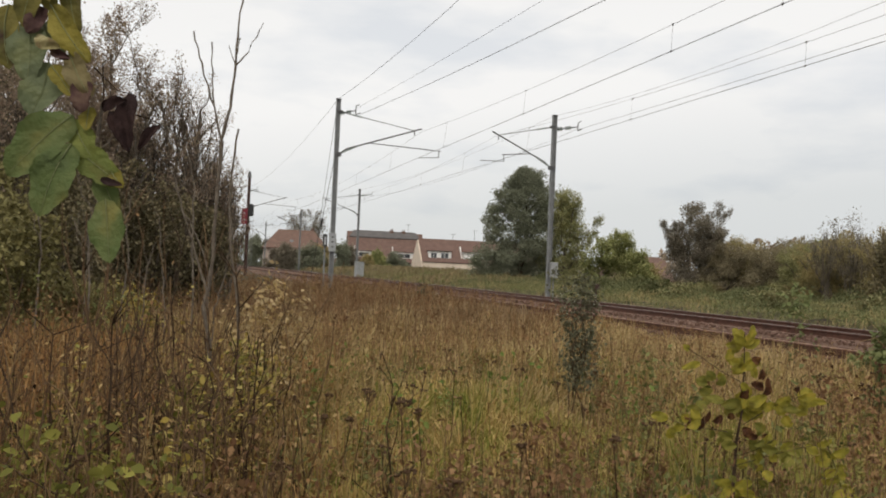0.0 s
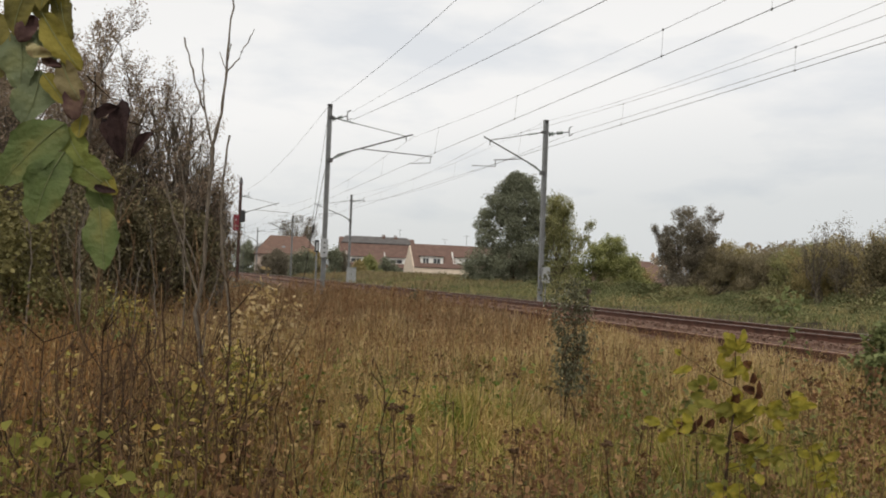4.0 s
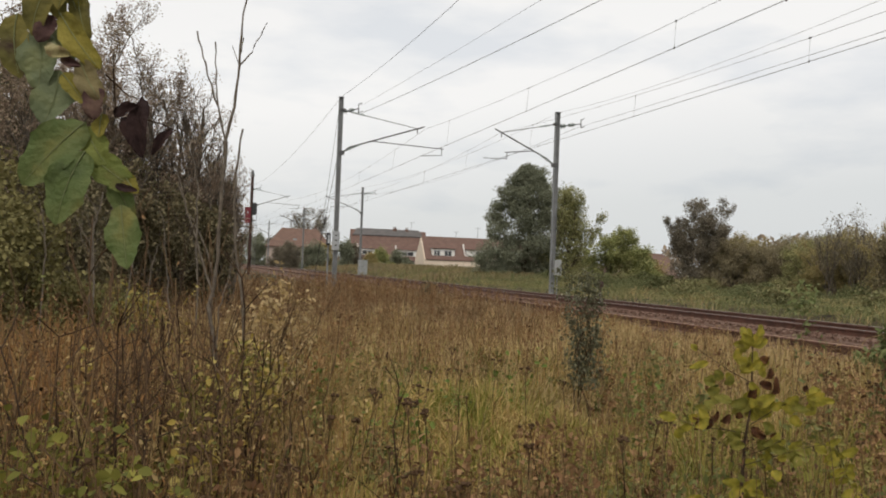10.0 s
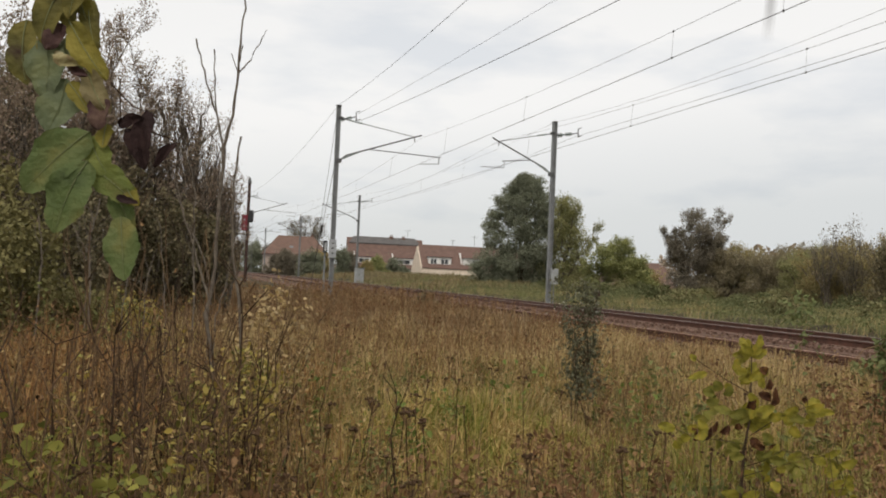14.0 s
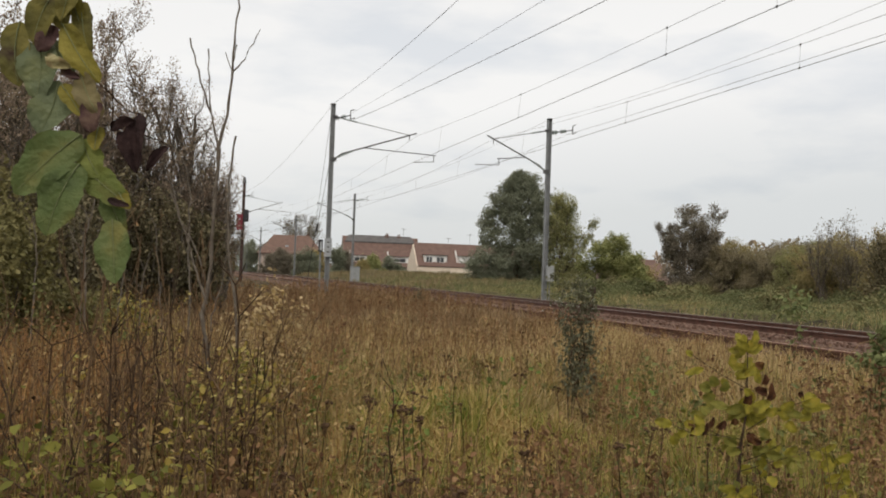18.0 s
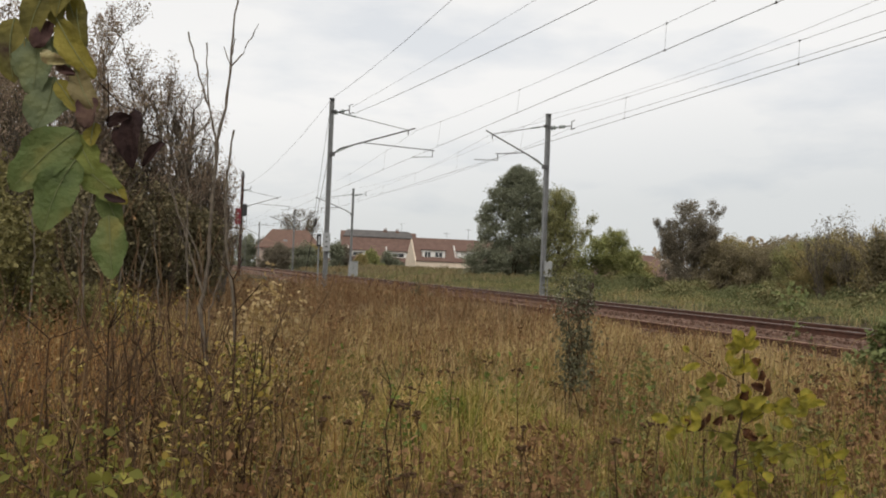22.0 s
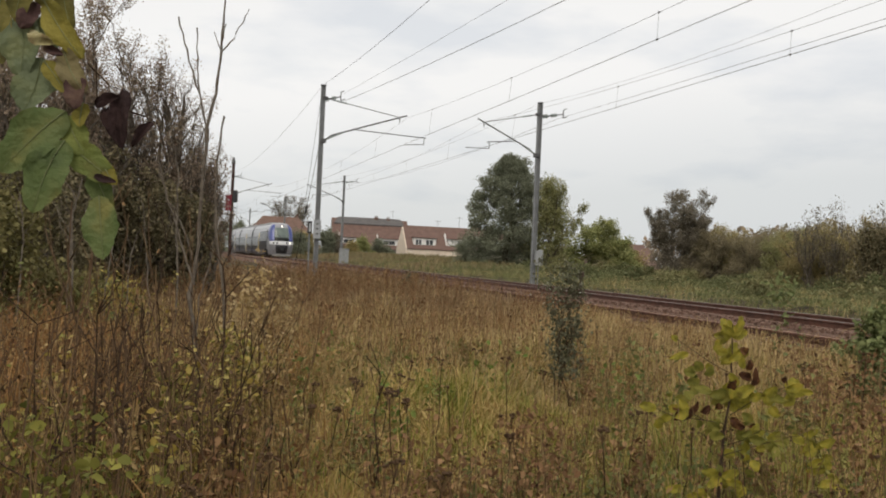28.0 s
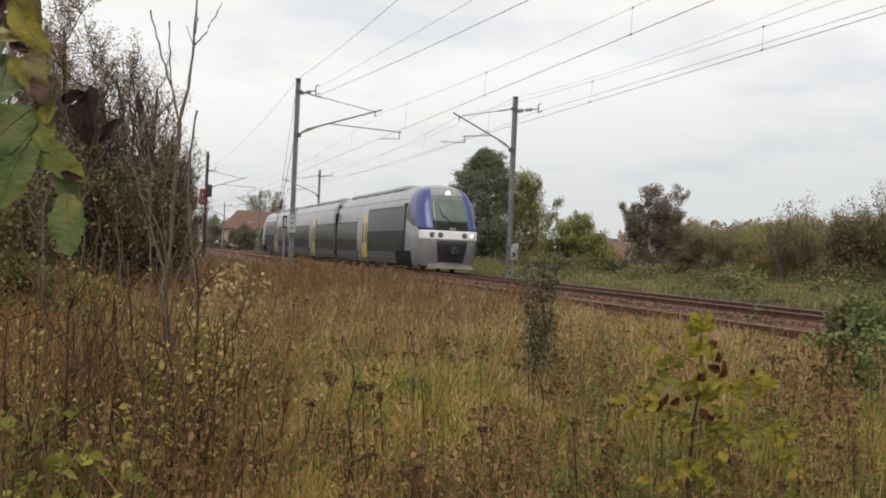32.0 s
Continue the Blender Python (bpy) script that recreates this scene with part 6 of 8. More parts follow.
build_tree("shrub", "yellow-green leafy shoot beside the bare sapling", (0.08, 5.85), 0.22, 0.2, M_YELLOWGREEN, M_BARKDARK, 356, 260, 0.06, -0.4, 0.007, 14, 0.14, 0.5, 0.2, 2, 4, 0.5, "shrub", "", False, 4)
build_tree("shrub", "yellow-green leafy shoot among dry weeds", (0.42, 6.25), 0.4, 0.2, M_YELLOWGREEN, M_BARKDARK, 357, 300, 0.05, -0.3, 0.007, 16, 0.14, 0.5, 0.2, 2, 4, 0.5, "shrub", "", False, 4)
build_tree("shrub", "yellow-green leafy weed in the meadow", (-0.75, 5.6), 0.02, 0.4, M_YELLOW, M_STALK, 353, 260, 0.055, -0.55, 0.01, 16, 0.2, 0.4, 0.0, 2, 4, 0.7, "shrub")
build_tree("shrub", "yellow autumn bush at the thicket edge", (-0.62, 14.0), 0.45, 0.33, M_YELLOW, M_STALK, 354, 650, 0.07, -0.4, 0.012, 18, 0.25, 0.5, 0.0, 2, 4, 0.5, "shrub")


def bud_stem(t, name, pts, r0, r1, rng):
    p = np.array(pts, float)
    k = 4 * (len(p) - 1) + 1
    s = np.linspace(0, len(p) - 1, k)
    q = np.stack([np.interp(s, np.arange(len(p)), p[:, j]) for j in range(3)], 1)
    q[1:-1] += rng.normal(0, 0.004, (k - 2, 3))
    rad = np.linspace(r0, r1, k)
    rad[2::3] *= 1.22
    rad[-1] *= 1.3
    return part(name, tubes(name, [(q, rad)], M_TWIG, 7), M_TWIG, t)


def build_ash():
    rng = np.random.default_rng(400)
    t = thing("bare_sapling", "tall bare ash sapling with knobbly grey twigs", "tree", pose(0, 0, 0))
    m = bud_stem(t, "main_stem", ((0.23, 6.70, -0.62), (0.2, 6.70, 0.14), (0.13, 6.70, 0.6), (0.17, 6.69, 0.87), (0.172, 6.68, 1.23), (0.19, 6.67, 1.78)), 0.0145, 0.0115, rng)
    bud_stem(t, "limb", ((0.19, 6.67, 1.78), (0.235, 6.66, 2.02), (0.262, 6.65, 2.33), (0.268, 6.64, 2.6), (0.285, 6.62, 2.98)), 0.0109, 0.0045, rng)
    bud_stem(t, "limb", ((0.19, 6.67, 1.78), (0.13, 6.68, 2.02), (0.03, 6.70, 2.32), (-0.035, 6.71, 2.55)), 0.0075, 0.0045, rng)
    bud_stem(t, "limb", ((0.155, 6.69, 0.67), (0.08, 6.7, 0.88), (0.005, 6.72, 1.11), (-0.07, 6.73, 1.33), (-0.138, 6.74, 1.58)), 0.0085, 0.004, rng)
    bud_stem(t, "twig", ((0.135, 6.68, 2.0), (0.11, 6.68, 2.2), (0.092, 6.68, 2.48)), 0.0054, 0.0037, rng)
    bud_stem(t, "twig", ((0.262, 6.65, 2.31), (0.34, 6.62, 2.42), (0.41, 6.59, 2.57), (0.44, 6.58, 2.63)), 0.0054, 0.0023, rng)
    bud_stem(t, "twig", ((0.262, 6.65, 2.34), (0.285, 6.64, 2.52)), 0.0041, 0.0037, rng)
    bud_stem(t, "twig", ((0.262, 6.65, 2.31), (0.21, 6.66, 2.46)), 0.0034, 0.0023, rng)
    bud_stem(t, "twig", ((0.19, 6.67, 1.76), (0.1, 6.68, 1.87), (0.05, 6.7, 1.98)), 0.0034, 0.0023, rng)
    s = thing("bare_sapling", "slender bare ash shoot with dark buds", "tree", pose(0, 0, 0))
    bud_stem(s, "main_stem", ((0.44, 6.67, -0.6), (0.36, 6.66, 0.6), (0.285, 6.65, 1.1), (0.27, 6.64, 1.55), (0.305, 6.64, 1.87)), 0.0109, 0.0060, rng)
    for i in range(46):
        x, y = rng.uniform(-1.3, 1.0), rng.uniform(4.2, 7.4)
        if i < 18:
            x, y = rng.uniform(-0.85, 0.2), rng.uniform(6.2, 8.6)
        zb = float(ground_z(x, y))
        h = rng.uniform(0.7, 1.6) if i > 17 else rng.uniform(1.2, 2.1) - 0.5 * max(x, 0)
        lean = rng.normal(0, 0.22 if i > 17 else 0.12, 2)
        st = thing("bare_weed", "thin bare brown weed rising from the meadow", "weed", pose(x, y, zb), "bare weeds")
        p = wander((0, 0, -0.03), (lean[0] * h, lean[1] * h, h), rng, 0.07, 7)
        part("stem", tubes("stem", [(p, np.linspace(0.0075, 0.0028, 7))], M_STEMBROWN, 5), M_STEMBROWN, st)
        for j in range(rng.integers(1, 4)):
            b = p[rng.integers(2, 6)]
            e = b + np.array([rng.normal(0, 0.14), rng.normal(0, 0.14), rng.uniform(0.12, 0.4)])
            part("side_twig", tubes("side_twig", [(wander(b, e, rng, 0.06, 4), np.linspace(0.004, 0.0018, 4))], M_STALK, 4), M_STALK, st)


build_ash()


M_STEM = material("dark_dry_stem", [(0.022, 0.013, 0.008), (0.065, 0.038, 0.022)], 8, 0.9, 0.2)


def build_tall_stems():
    """The tall dark stems that stand out before the rest; some added for the grass's dark hollows."""
    rng = np.random.default_rng(450)
    for top, foot, r in (((0.25, 4.81, 0.85), (0.33, 4.69), 0.0085), ((-0.07, 4.9, 0.72), (0.05, 4.76), 0.0065), ((-0.33, 4.98, 0.53), (-0.29, 4.84), 0.0055), ((-0.83, 5.12, 0.4), (-0.83, 4.99), 0.006), ((-0.58, 5.05, 0.52), (-0.47, 4.89), 0.005), ((0.12, 4.85, 0.67), (0.24, 4.7), 0.005), ((0.54, 4.74, 0.45), (0.48, 4.62), 0.0045), ((1.05, 4.6, 0.33), (1.0, 4.45), 0.006), ((-0.23, 4.95, 0.65), (-0.11, 4.8), 0.005), ((-0.57, 4.50, 0.56), (-0.57, 4.40), 0.0065), ((-0.31, 4.40, 0.62), (-0.24, 4.30), 0.0075), ((-0.27, 4.70, 0.57), (-0.09, 4.60), 0.0060), ((-0.13, 4.80, 0.65), (-0.08, 4.70), 0.0055), ((0.10, 4.60, 0.59), (0.20, 4.50), 0.0060), ((0.36, 4.60, 0.56), (0.32, 4.50), 0.0060), ((-0.42, 4.20, 0.47), (-0.37, 4.10), 0.0050)):
        zb = float(ground_z(*foot))
        t = thing("bare_weed", "tall dark bare stem rising above the weeds", "weed", pose(foot[0], foot[1], zb), "tall stems")
        p = wander((0, 0, -0.03), (top[0] - foot[0], top[1] - foot[1], top[2] - zb), rng, 0.05, 9)
        rad = np.linspace(r, r * 0.35, 9) * 1.2
        rad[2::3] *= 1.25
        part("stem", tubes("stem", [(p, rad)], M_STEM, 6), M_STEM, t)
        for j in range(5):
            b = p[rng.integers(3, 9)]
            e = b + np.array([rng.normal(0, 0.1), rng.normal(0, 0.06), rng.uniform(0.05, 0.2)])
            part("side_twig", tubes("side_twig", [(wander(b, e, rng, 0.08, 4), np.linspace(r * 0.45, r * 0.25, 4))], M_STEM, 4), M_STEM, t)
            part("withered_leaf", leaves("withered_leaf", [e], 0.045, M_LEAFDRY, rng, 0.9, 2.2), M_LEAFDRY, t)


M_LEAFDRY = material("curled_dry_leaf", [(0.05, 0.028, 0.018), (0.12, 0.075, 0.04)], 12, 0.9, 0.2, leafy=0.15)
build_tall_stems()


def build_dried_weeds():
    """Dry stalks with flat dark seed heads."""
    rng = np.random.default_rng(500)
    spots = []
    for i in range(70):
        p = sector(rng, 1, 2.6, 8.5, -12, 44, 0.8)[0]
        h = float(cap_height(p[0:1], p[1:2], np.array([rng.uniform(0.6, 0.95)]))[0])
        spots.append((p[0], p[1], h))
    for i in range(16):
        p = sector(rng, 1, 3.2, 6.2, -14, 8, 0.8)[0]
        spots.append((p[0], p[1], rng.uniform(0.65, 1.05)))
    spots += [(0.75, 4.6, 0.76), (0.98, 4.3, 0.65)]
    for x, y, h in spots:
        zb = float(ground_z(x, y))
        t = thing("dried_weed", "dry brown weed stalk with a dark flat seed head", "weed", pose(x, y, zb, 0, 0, rng.uniform(0, 360)), "dried weeds")
        top = np.array([rng.normal(0, 0.06), rng.normal(0, 0.06), h * 0.9])
        p = wander((0, 0, -0.03), top, rng, 0.05, 6)
        part("stem", tubes("stem", [(p, np.linspace(0.0038, 0.0024, 6))], M_STEM, 5), M_STEM, t)
        wide = rng.uniform(0.014, 0.027)
        for j in range(rng.integers(5, 11)):
            u = rng.normal(0, wide, 2)
            e = top + np.array([u[0], u[1], 0.03 - 5.0 * u.dot(u) + rng.normal(0, 0.007)])
            part("ray", tubes("ray", [(wander(p[-1] - (0, 0, 0.035), e, rng, 0.05, 3), np.array([0.002, 0.0017, 0.0014]))], M_STALK, 4), M_STALK, t)
            bm = bmesh.new()
            bmesh.ops.create_icosphere(bm, subdivisions=1, radius=rng.uniform(0.006, 0.0115), matrix=Matrix.Translation(e) @ Matrix.Diagonal((1.15, 1.15, 0.8, 1)))
            for v in bm.verts:
                v.co += Vector(rng.normal(0, 0.0022, 3))
            part("seed_head", bm, M_HEAD, t)
        for j in range(5):
            b = p[rng.integers(1, 5)]
            part("withered_leaf", leaves("withered_leaf", [b], 0.06, M_WEED, rng, 0.9, 3.0), M_WEED, t)


build_dried_weeds()


def build_plumes():
    """Pale green flower plumes that bend over at the top."""
    rng = np.random.default_rng(540)
    for x, y, top, lean in ((3.0, 3.6, 0.24, -0.1), (3.12, 3.72, 0.1, 0.06)):
        zb = float(ground_z(x, y))
        t = thing("flower_plume", "pale yellow-green flower plume in the meadow", "weed", pose(x, y, zb), "flower plumes")
        p = wander((0, 0, -0.03), (lean, 0, top - zb), rng, 0.05, 9)
        part("stem", tubes("stem", [(p, np.linspace(0.005, 0.002, 9))], M_STALK, 5), M_STALK, t)
        u = rng.uniform(0.52, 1.0, 420)
        c = np.stack([np.interp(u, np.linspace(0, 1, 9), p[:, j]) for j in range(3)], 1) + rng.normal(0, 1, (420, 3)) * (0.006 + 0.03 * (1 - u))[:, None]
        tagged(part("plume", leaves("plume", c, 0.017, M_PLUME, rng, 0.1, 1.6), M_PLUME, t), "tuft of tiny yellow-green flowers", kind="stuff")


M_PLUME = material("yellow_green_plume", [(0.2, 0.19, 0.06), (0.3, 0.28, 0.09), (0.38, 0.34, 0.14)], 6, 0.8, 0, by="island", leafy=0.3)
build_plumes()


M_FRESH = material("fresh_green_weed_leaf", [(0.085, 0.12, 0.03), (0.14, 0.185, 0.045), (0.2, 0.235, 0.07)], 1.6, 0.7, 0, by="island", leafy=0.3)
M_RUSTRED = material("rust_red_weed_leaf", [(0.09, 0.045, 0.025), (0.19, 0.095, 0.045), (0.27, 0.15, 0.065), (0.22, 0.165, 0.065)], 2.0, 0.85, 0, by="island", leafy=0.25, share=(0.9, 0.8, -0.35))


def broad_leaves(name, centres, size, mat, rng, droop=0.25):
    """Egg-shaped leaves folded at the midrib, two quads each."""
    c = np.asarray(centres, float)
    n = len(c)
    az, el = rng.uniform(0, 2 * np.pi, n), rng.normal(-droop, 0.55, n)
    ax = np.stack([np.cos(az) * np.cos(el), np.sin(az) * np.cos(el), np.sin(el)], 1)
    sd = np.cross(ax, rng.normal(0, 0.5, (n, 3)) + [0, 0, 1.0])
    sd /= np.linalg.norm(sd, axis=1)[:, None] + 1e-9
    nr = np.cross(sd, ax)
    L = (size * rng.uniform(0.55, 1.3, n))[:, None]
    W = L * rng.uniform(0.24, 0.36, (n, 1))
    sag = nr * L * rng.uniform(0.02, 0.2, (n, 1))
    ring = [c, c + ax * L * 0.3 + sd * W + nr * W * 0.3, c + ax * L * 0.68 + sd * W * 0.85 + nr * W * 0.2 - sag * 0.4, c + ax * L - sag, c + ax * L * 0.68 - sd * W * 0.85 + nr * W * 0.2 - sag * 0.4, c + ax * L * 0.3 - sd * W + nr * W * 0.3]
    b = np.arange(n)[:, None] * 6
    return fast(name, np.stack(ring, 1).reshape(-1, 3), np.concatenate([b + np.array([[0, 1, 2, 3]]), b + np.array([[0, 3, 4, 5]])]), mat)


CLUMP_KINDS = {
    "Y": (M_YELLOWGREEN, "broad yellow-green weed among bare stems", "yellow_weed", 0.054),
    "G": (M_YELLOW, "golden-leaved weed among bare stems", "golden_weed", 0.038),
    "C": (M_CREAM, "cream-leaved withering weed among bare stems", "pale_weed", 0.045),
    "F": (M_FRESH, "fresh green weed in the meadow grass", "green_weed", 0.05),
    "R": (M_RUSTRED, "rust-red withered weed below the thicket", "rust_weed", 0.034),
    "D": (M_WEED, "dark brown withered weed in the grass", "brown_weed", 0.04),
    "H": (M_GREENWEED, "olive green weed beside the young tree", "green_weed", 0.055),
}
# kind, place, height of the top, reach, leaves
CLUMPS = (
    ("Y", -0.31, 3.86, 0.40, 0.13, 90), ("Y", -0.26, 3.53, 0.35, 0.15, 120), ("Y", -0.51, 3.70, 0.35, 0.17, 120), ("Y", -0.17, 3.70, 0.31, 0.10, 75), ("Y", 0.04, 3.44, 0.31, 0.11, 90), ("Y", -0.65, 4.03, 0.29, 0.12, 90), ("Y", -0.38, 3.53, 0.35, 0.12, 75), ("Y", -0.38, 3.11, 0.36, 0.17, 90), ("Y", -0.09, 3.19, 0.31, 0.13, 75), ("G", 0.12, 4.70, 0.43, 0.08, 105), ("G", 0.08, 4.37, 0.31, 0.08, 90), ("G", 0.36, 5.04, 0.50, 0.10, 135), ("G", 0.33, 4.70, 0.40, 0.10, 120), ("G", 0.03, 3.86, 0.29, 0.08, 75),
    ("C", 0.65, 7.00, 0.73, 0.14, 110), ("C", 0.52, 6.80, 0.57, 0.14, 90), ("C", 0.64, 7.30, 0.95, 0.12, 80), ("G", -0.52, 5.21, 0.43, 0.10, 90), ("G", -0.10, 7.14, 0.63, 0.12, 105), ("F", 1.00, 7.50, 0.20, 0.22, 110), ("F", 1.64, 7.00, 0.16, 0.22, 110), ("F", 1.49, 6.00, 0.07, 0.20, 100), ("F", 1.18, 5.90, 0.02, 0.14, 70), ("F", 1.97, 6.80, 0.13, 0.20, 90), ("F", 0.92, 6.40, 0.08, 0.14, 60), ("F", 2.76, 7.60, 0.25, 0.25, 110), ("F", 3.39, 6.40, 0.21, 0.16, 70), ("F", 1.48, 8.60, 0.24, 0.25, 90),
    ("R", -1.16, 7.20, 0.42, 0.22, 150), ("R", -0.77, 6.00, 0.28, 0.20, 140), ("R", -0.91, 5.60, 0.25, 0.16, 110), ("R", -0.78, 7.40, 0.39, 0.22, 150), ("R", -0.56, 6.00, 0.26, 0.16, 110), ("R", -1.32, 9.00, 0.48, 0.25, 130), ("R", -0.47, 7.00, 0.34, 0.18, 110), ("R", -0.70, 5.00, 0.24, 0.14, 90), ("R", -0.14, 7.00, 0.33, 0.16, 90), ("R", 0.44, 4.60, 0.14, 0.16, 90), ("R", 0.63, 4.30, 0.11, 0.16, 90), ("D", 2.45, 4.60, 0.12, 0.14, 120), ("D", 2.33, 4.20, 0.06, 0.12, 100), ("D", 2.93, 4.00, 0.06, 0.10, 90),
    ("D", 4.69, 5.50, 0.35, 0.20, 150), ("D", 0.19, 4.00, 0.16, 0.12, 100), ("D", 0.35, 4.10, 0.14, 0.12, 90), ("D", 3.53, 7.40, 0.27, 0.16, 120), ("D", 1.99, 4.70, 0.08, 0.14, 90), ("D", 1.40, 4.40, 0.08, 0.13, 90), ("D", 0.98, 4.20, 0.09, 0.10, 70), ("D", 4.24, 7.00, 0.39, 0.20, 90), ("H", 3.59, 4.80, 0.21, 0.16, 100), ("H", 4.12, 5.40, 0.32, 0.14, 90), ("H", 4.14, 5.00, 0.19, 0.16, 100), ("H", 3.92, 7.20, 0.37, 0.20, 100), ("H", 3.10, 4.40, 0.15, 0.14, 80), ("H", 3.61, 5.80, 0.27, 0.14, 90),
    ("D", 4.86, 6.00, 0.39, 0.20, 150), ("D", 4.27, 5.00, 0.27, 0.18, 150), ("D", 5.33, 6.80, 0.41, 0.20, 130), ("D", 3.84, 4.40, 0.10, 0.16, 130), ("D", 4.61, 5.60, 0.31, 0.18, 140), ("D", 5.42, 6.20, 0.40, 0.20, 130), ("D", 4.19, 5.40, 0.26, 0.14, 90), ("Y", 2.77, 4.00, 0.18, 0.16, 110), ("Y", 3.04, 4.20, 0.18, 0.16, 110), ("Y", 2.36, 3.60, 0.11, 0.14, 90), ("Y", 2.83, 3.80, 0.08, 0.16, 90), ("Y", 2.87, 4.60, 0.18, 0.14, 80), ("Y", 3.15, 5.20, 0.28, 0.12, 70), ("Y", 2.74, 5.40, 0.19, 0.14, 70),
    ("H", -1.71, 11.00, 0.66, 0.40, 170), ("R", -1.36, 11.50, 0.55, 0.40, 170), ("H", -0.95, 11.00, 0.55, 0.35, 150), ("G", -0.17, 12.00, 0.57, 0.35, 170), ("R", 0.16, 11.00, 0.54, 0.30, 140), ("H", -0.38, 10.50, 0.52, 0.30, 140), ("R", -1.32, 9.50, 0.44, 0.30, 140), ("G", -0.88, 12.50, 0.57, 0.35, 170), ("D", -0.42, 9.00, 0.39, 0.25, 170), ("D", 0.04, 8.50, 0.37, 0.20, 130), ("D", 1.66, 10.50, 0.53, 0.30, 150), ("D", 2.58, 12.00, 0.61, 0.35, 160), ("D", 3.07, 11.50, 0.51, 0.30, 150), ("D", 3.60, 11.00, 0.44, 0.30, 150),
    ("D", 1.75, 9.50, 0.39, 0.25, 130), ("D", 4.02, 10.50, 0.38, 0.30, 150),
    ("D", 3.75, 4.30, 0.18, 0.20, 260), ("D", 3.46, 4.00, 0.06, 0.18, 240), ("D", 4.08, 4.60, 0.10, 0.20, 260), ("D", 3.2, 3.75, -0.02, 0.16, 200), ("D", 3.52, 3.90, 0.0, 0.16, 220), ("D", 4.58, 5.20, 0.16, 0.20, 240),
    ("D", 1.14, 4.10, 0.15, 0.13, 90), ("D", 1.30, 3.90, 0.11, 0.13, 90), ("D", 1.59, 4.30, 0.13, 0.13, 90), ("D", 1.67, 4.10, 0.10, 0.13, 90), ("D", 2.08, 4.70, 0.13, 0.13, 90), ("D", 1.93, 5.00, 0.15, 0.13, 90), ("D", 1.40, 4.50, 0.15, 0.13, 90), ("D", 1.80, 3.90, 0.07, 0.13, 90),
)


def build_clumps():
    """Single leafy weeds that stand out of the meadow."""
    rng = np.random.default_rng(700)
    for kind, x, y, top, r, n in CLUMPS:
        mat, label, name, size = CLUMP_KINDS[kind]
        zb = float(ground_z(x, y))
        H = max(top - zb, 0.25)
        t = thing(name, label, "weed", pose(x, y, zb), "leafy weeds")
        ends = []
        for i in range(6):
            a, d = rng.uniform(0, 6.28), r * rng.uniform(0.2, 1.0)
            p = wander((0.02 * math.cos(a), 0.02 * math.sin(a), -0.02), (d * math.cos(a), d * math.sin(a), H * rng.uniform(0.7, 1.0)), rng, 0.1, 7)
            part("stem", tubes("stem", [(p, np.linspace(0.004, 0.0015, 7))], M_STALK, 4), M_STALK, t)
            ends.append(p[2:])
        e = np.concatenate(ends)
        n = int(n * (0.4 if kind == "Y" else 1.0))
        c = e[rng.integers(0, len(e), n)] + rng.normal(0, 0.16 * r + 0.012, (n, 3))
        c[:, 2] = np.clip(c[:, 2], 0.02, H + 0.03)
        part("foliage", broad_leaves("foliage", c, size, mat, rng, 0.5 if kind in "RDC" else 0.2), mat, t)


build_clumps()


def build_tangle():
    """Thin woody shoots that cross one another before the thicket."""
    rng = np.random.default_rng(720)
    for i in range(40):
        y = rng.uniform(3.6, 6.6)
        x = y * math.tan(math.radians(rng.uniform(-9.0, 4.5)))
        zb = float(ground_z(x, y))
        h = rng.uniform(0.8, 1.45) * (1.25 if i % 5 == 0 else 1.0)
        lean = rng.normal(0, 0.24, 2)
        t = thing("woody_shoot", "thin grey-brown woody shoot among withered weeds", "weed", pose(x, y, zb), "woody shoots")
        bark = (M_STALK, M_STEMBROWN, M_BARKDARK, M_STEMBROWN)[i % 4]
        p = wander((0, 0, -0.03), (lean[0] * h, lean[1] * h, h), rng, 0.1, 9)
        part("stem", tubes("stem", [(p, np.linspace(0.0062, 0.0022, 9))], bark, 5), bark, t)
        for j in range(rng.integers(2, 5)):
            b = p[rng.integers(2, 8)]
            q = wander(b, b + np.array([rng.normal(0, 0.17), rng.normal(0, 0.12), rng.uniform(0.08, 0.38)]), rng, 0.12, 5)
            w = part("side_twig", tubes("side_twig", [(q, np.linspace(0.0036, 0.0014, 5))], bark, 4), bark, t)
            part("withered_leaf", leaves("withered_leaf", q[3:4], 0.03, M_WEED, rng, 0.8, 2.4), M_WEED, w)


build_tangle()


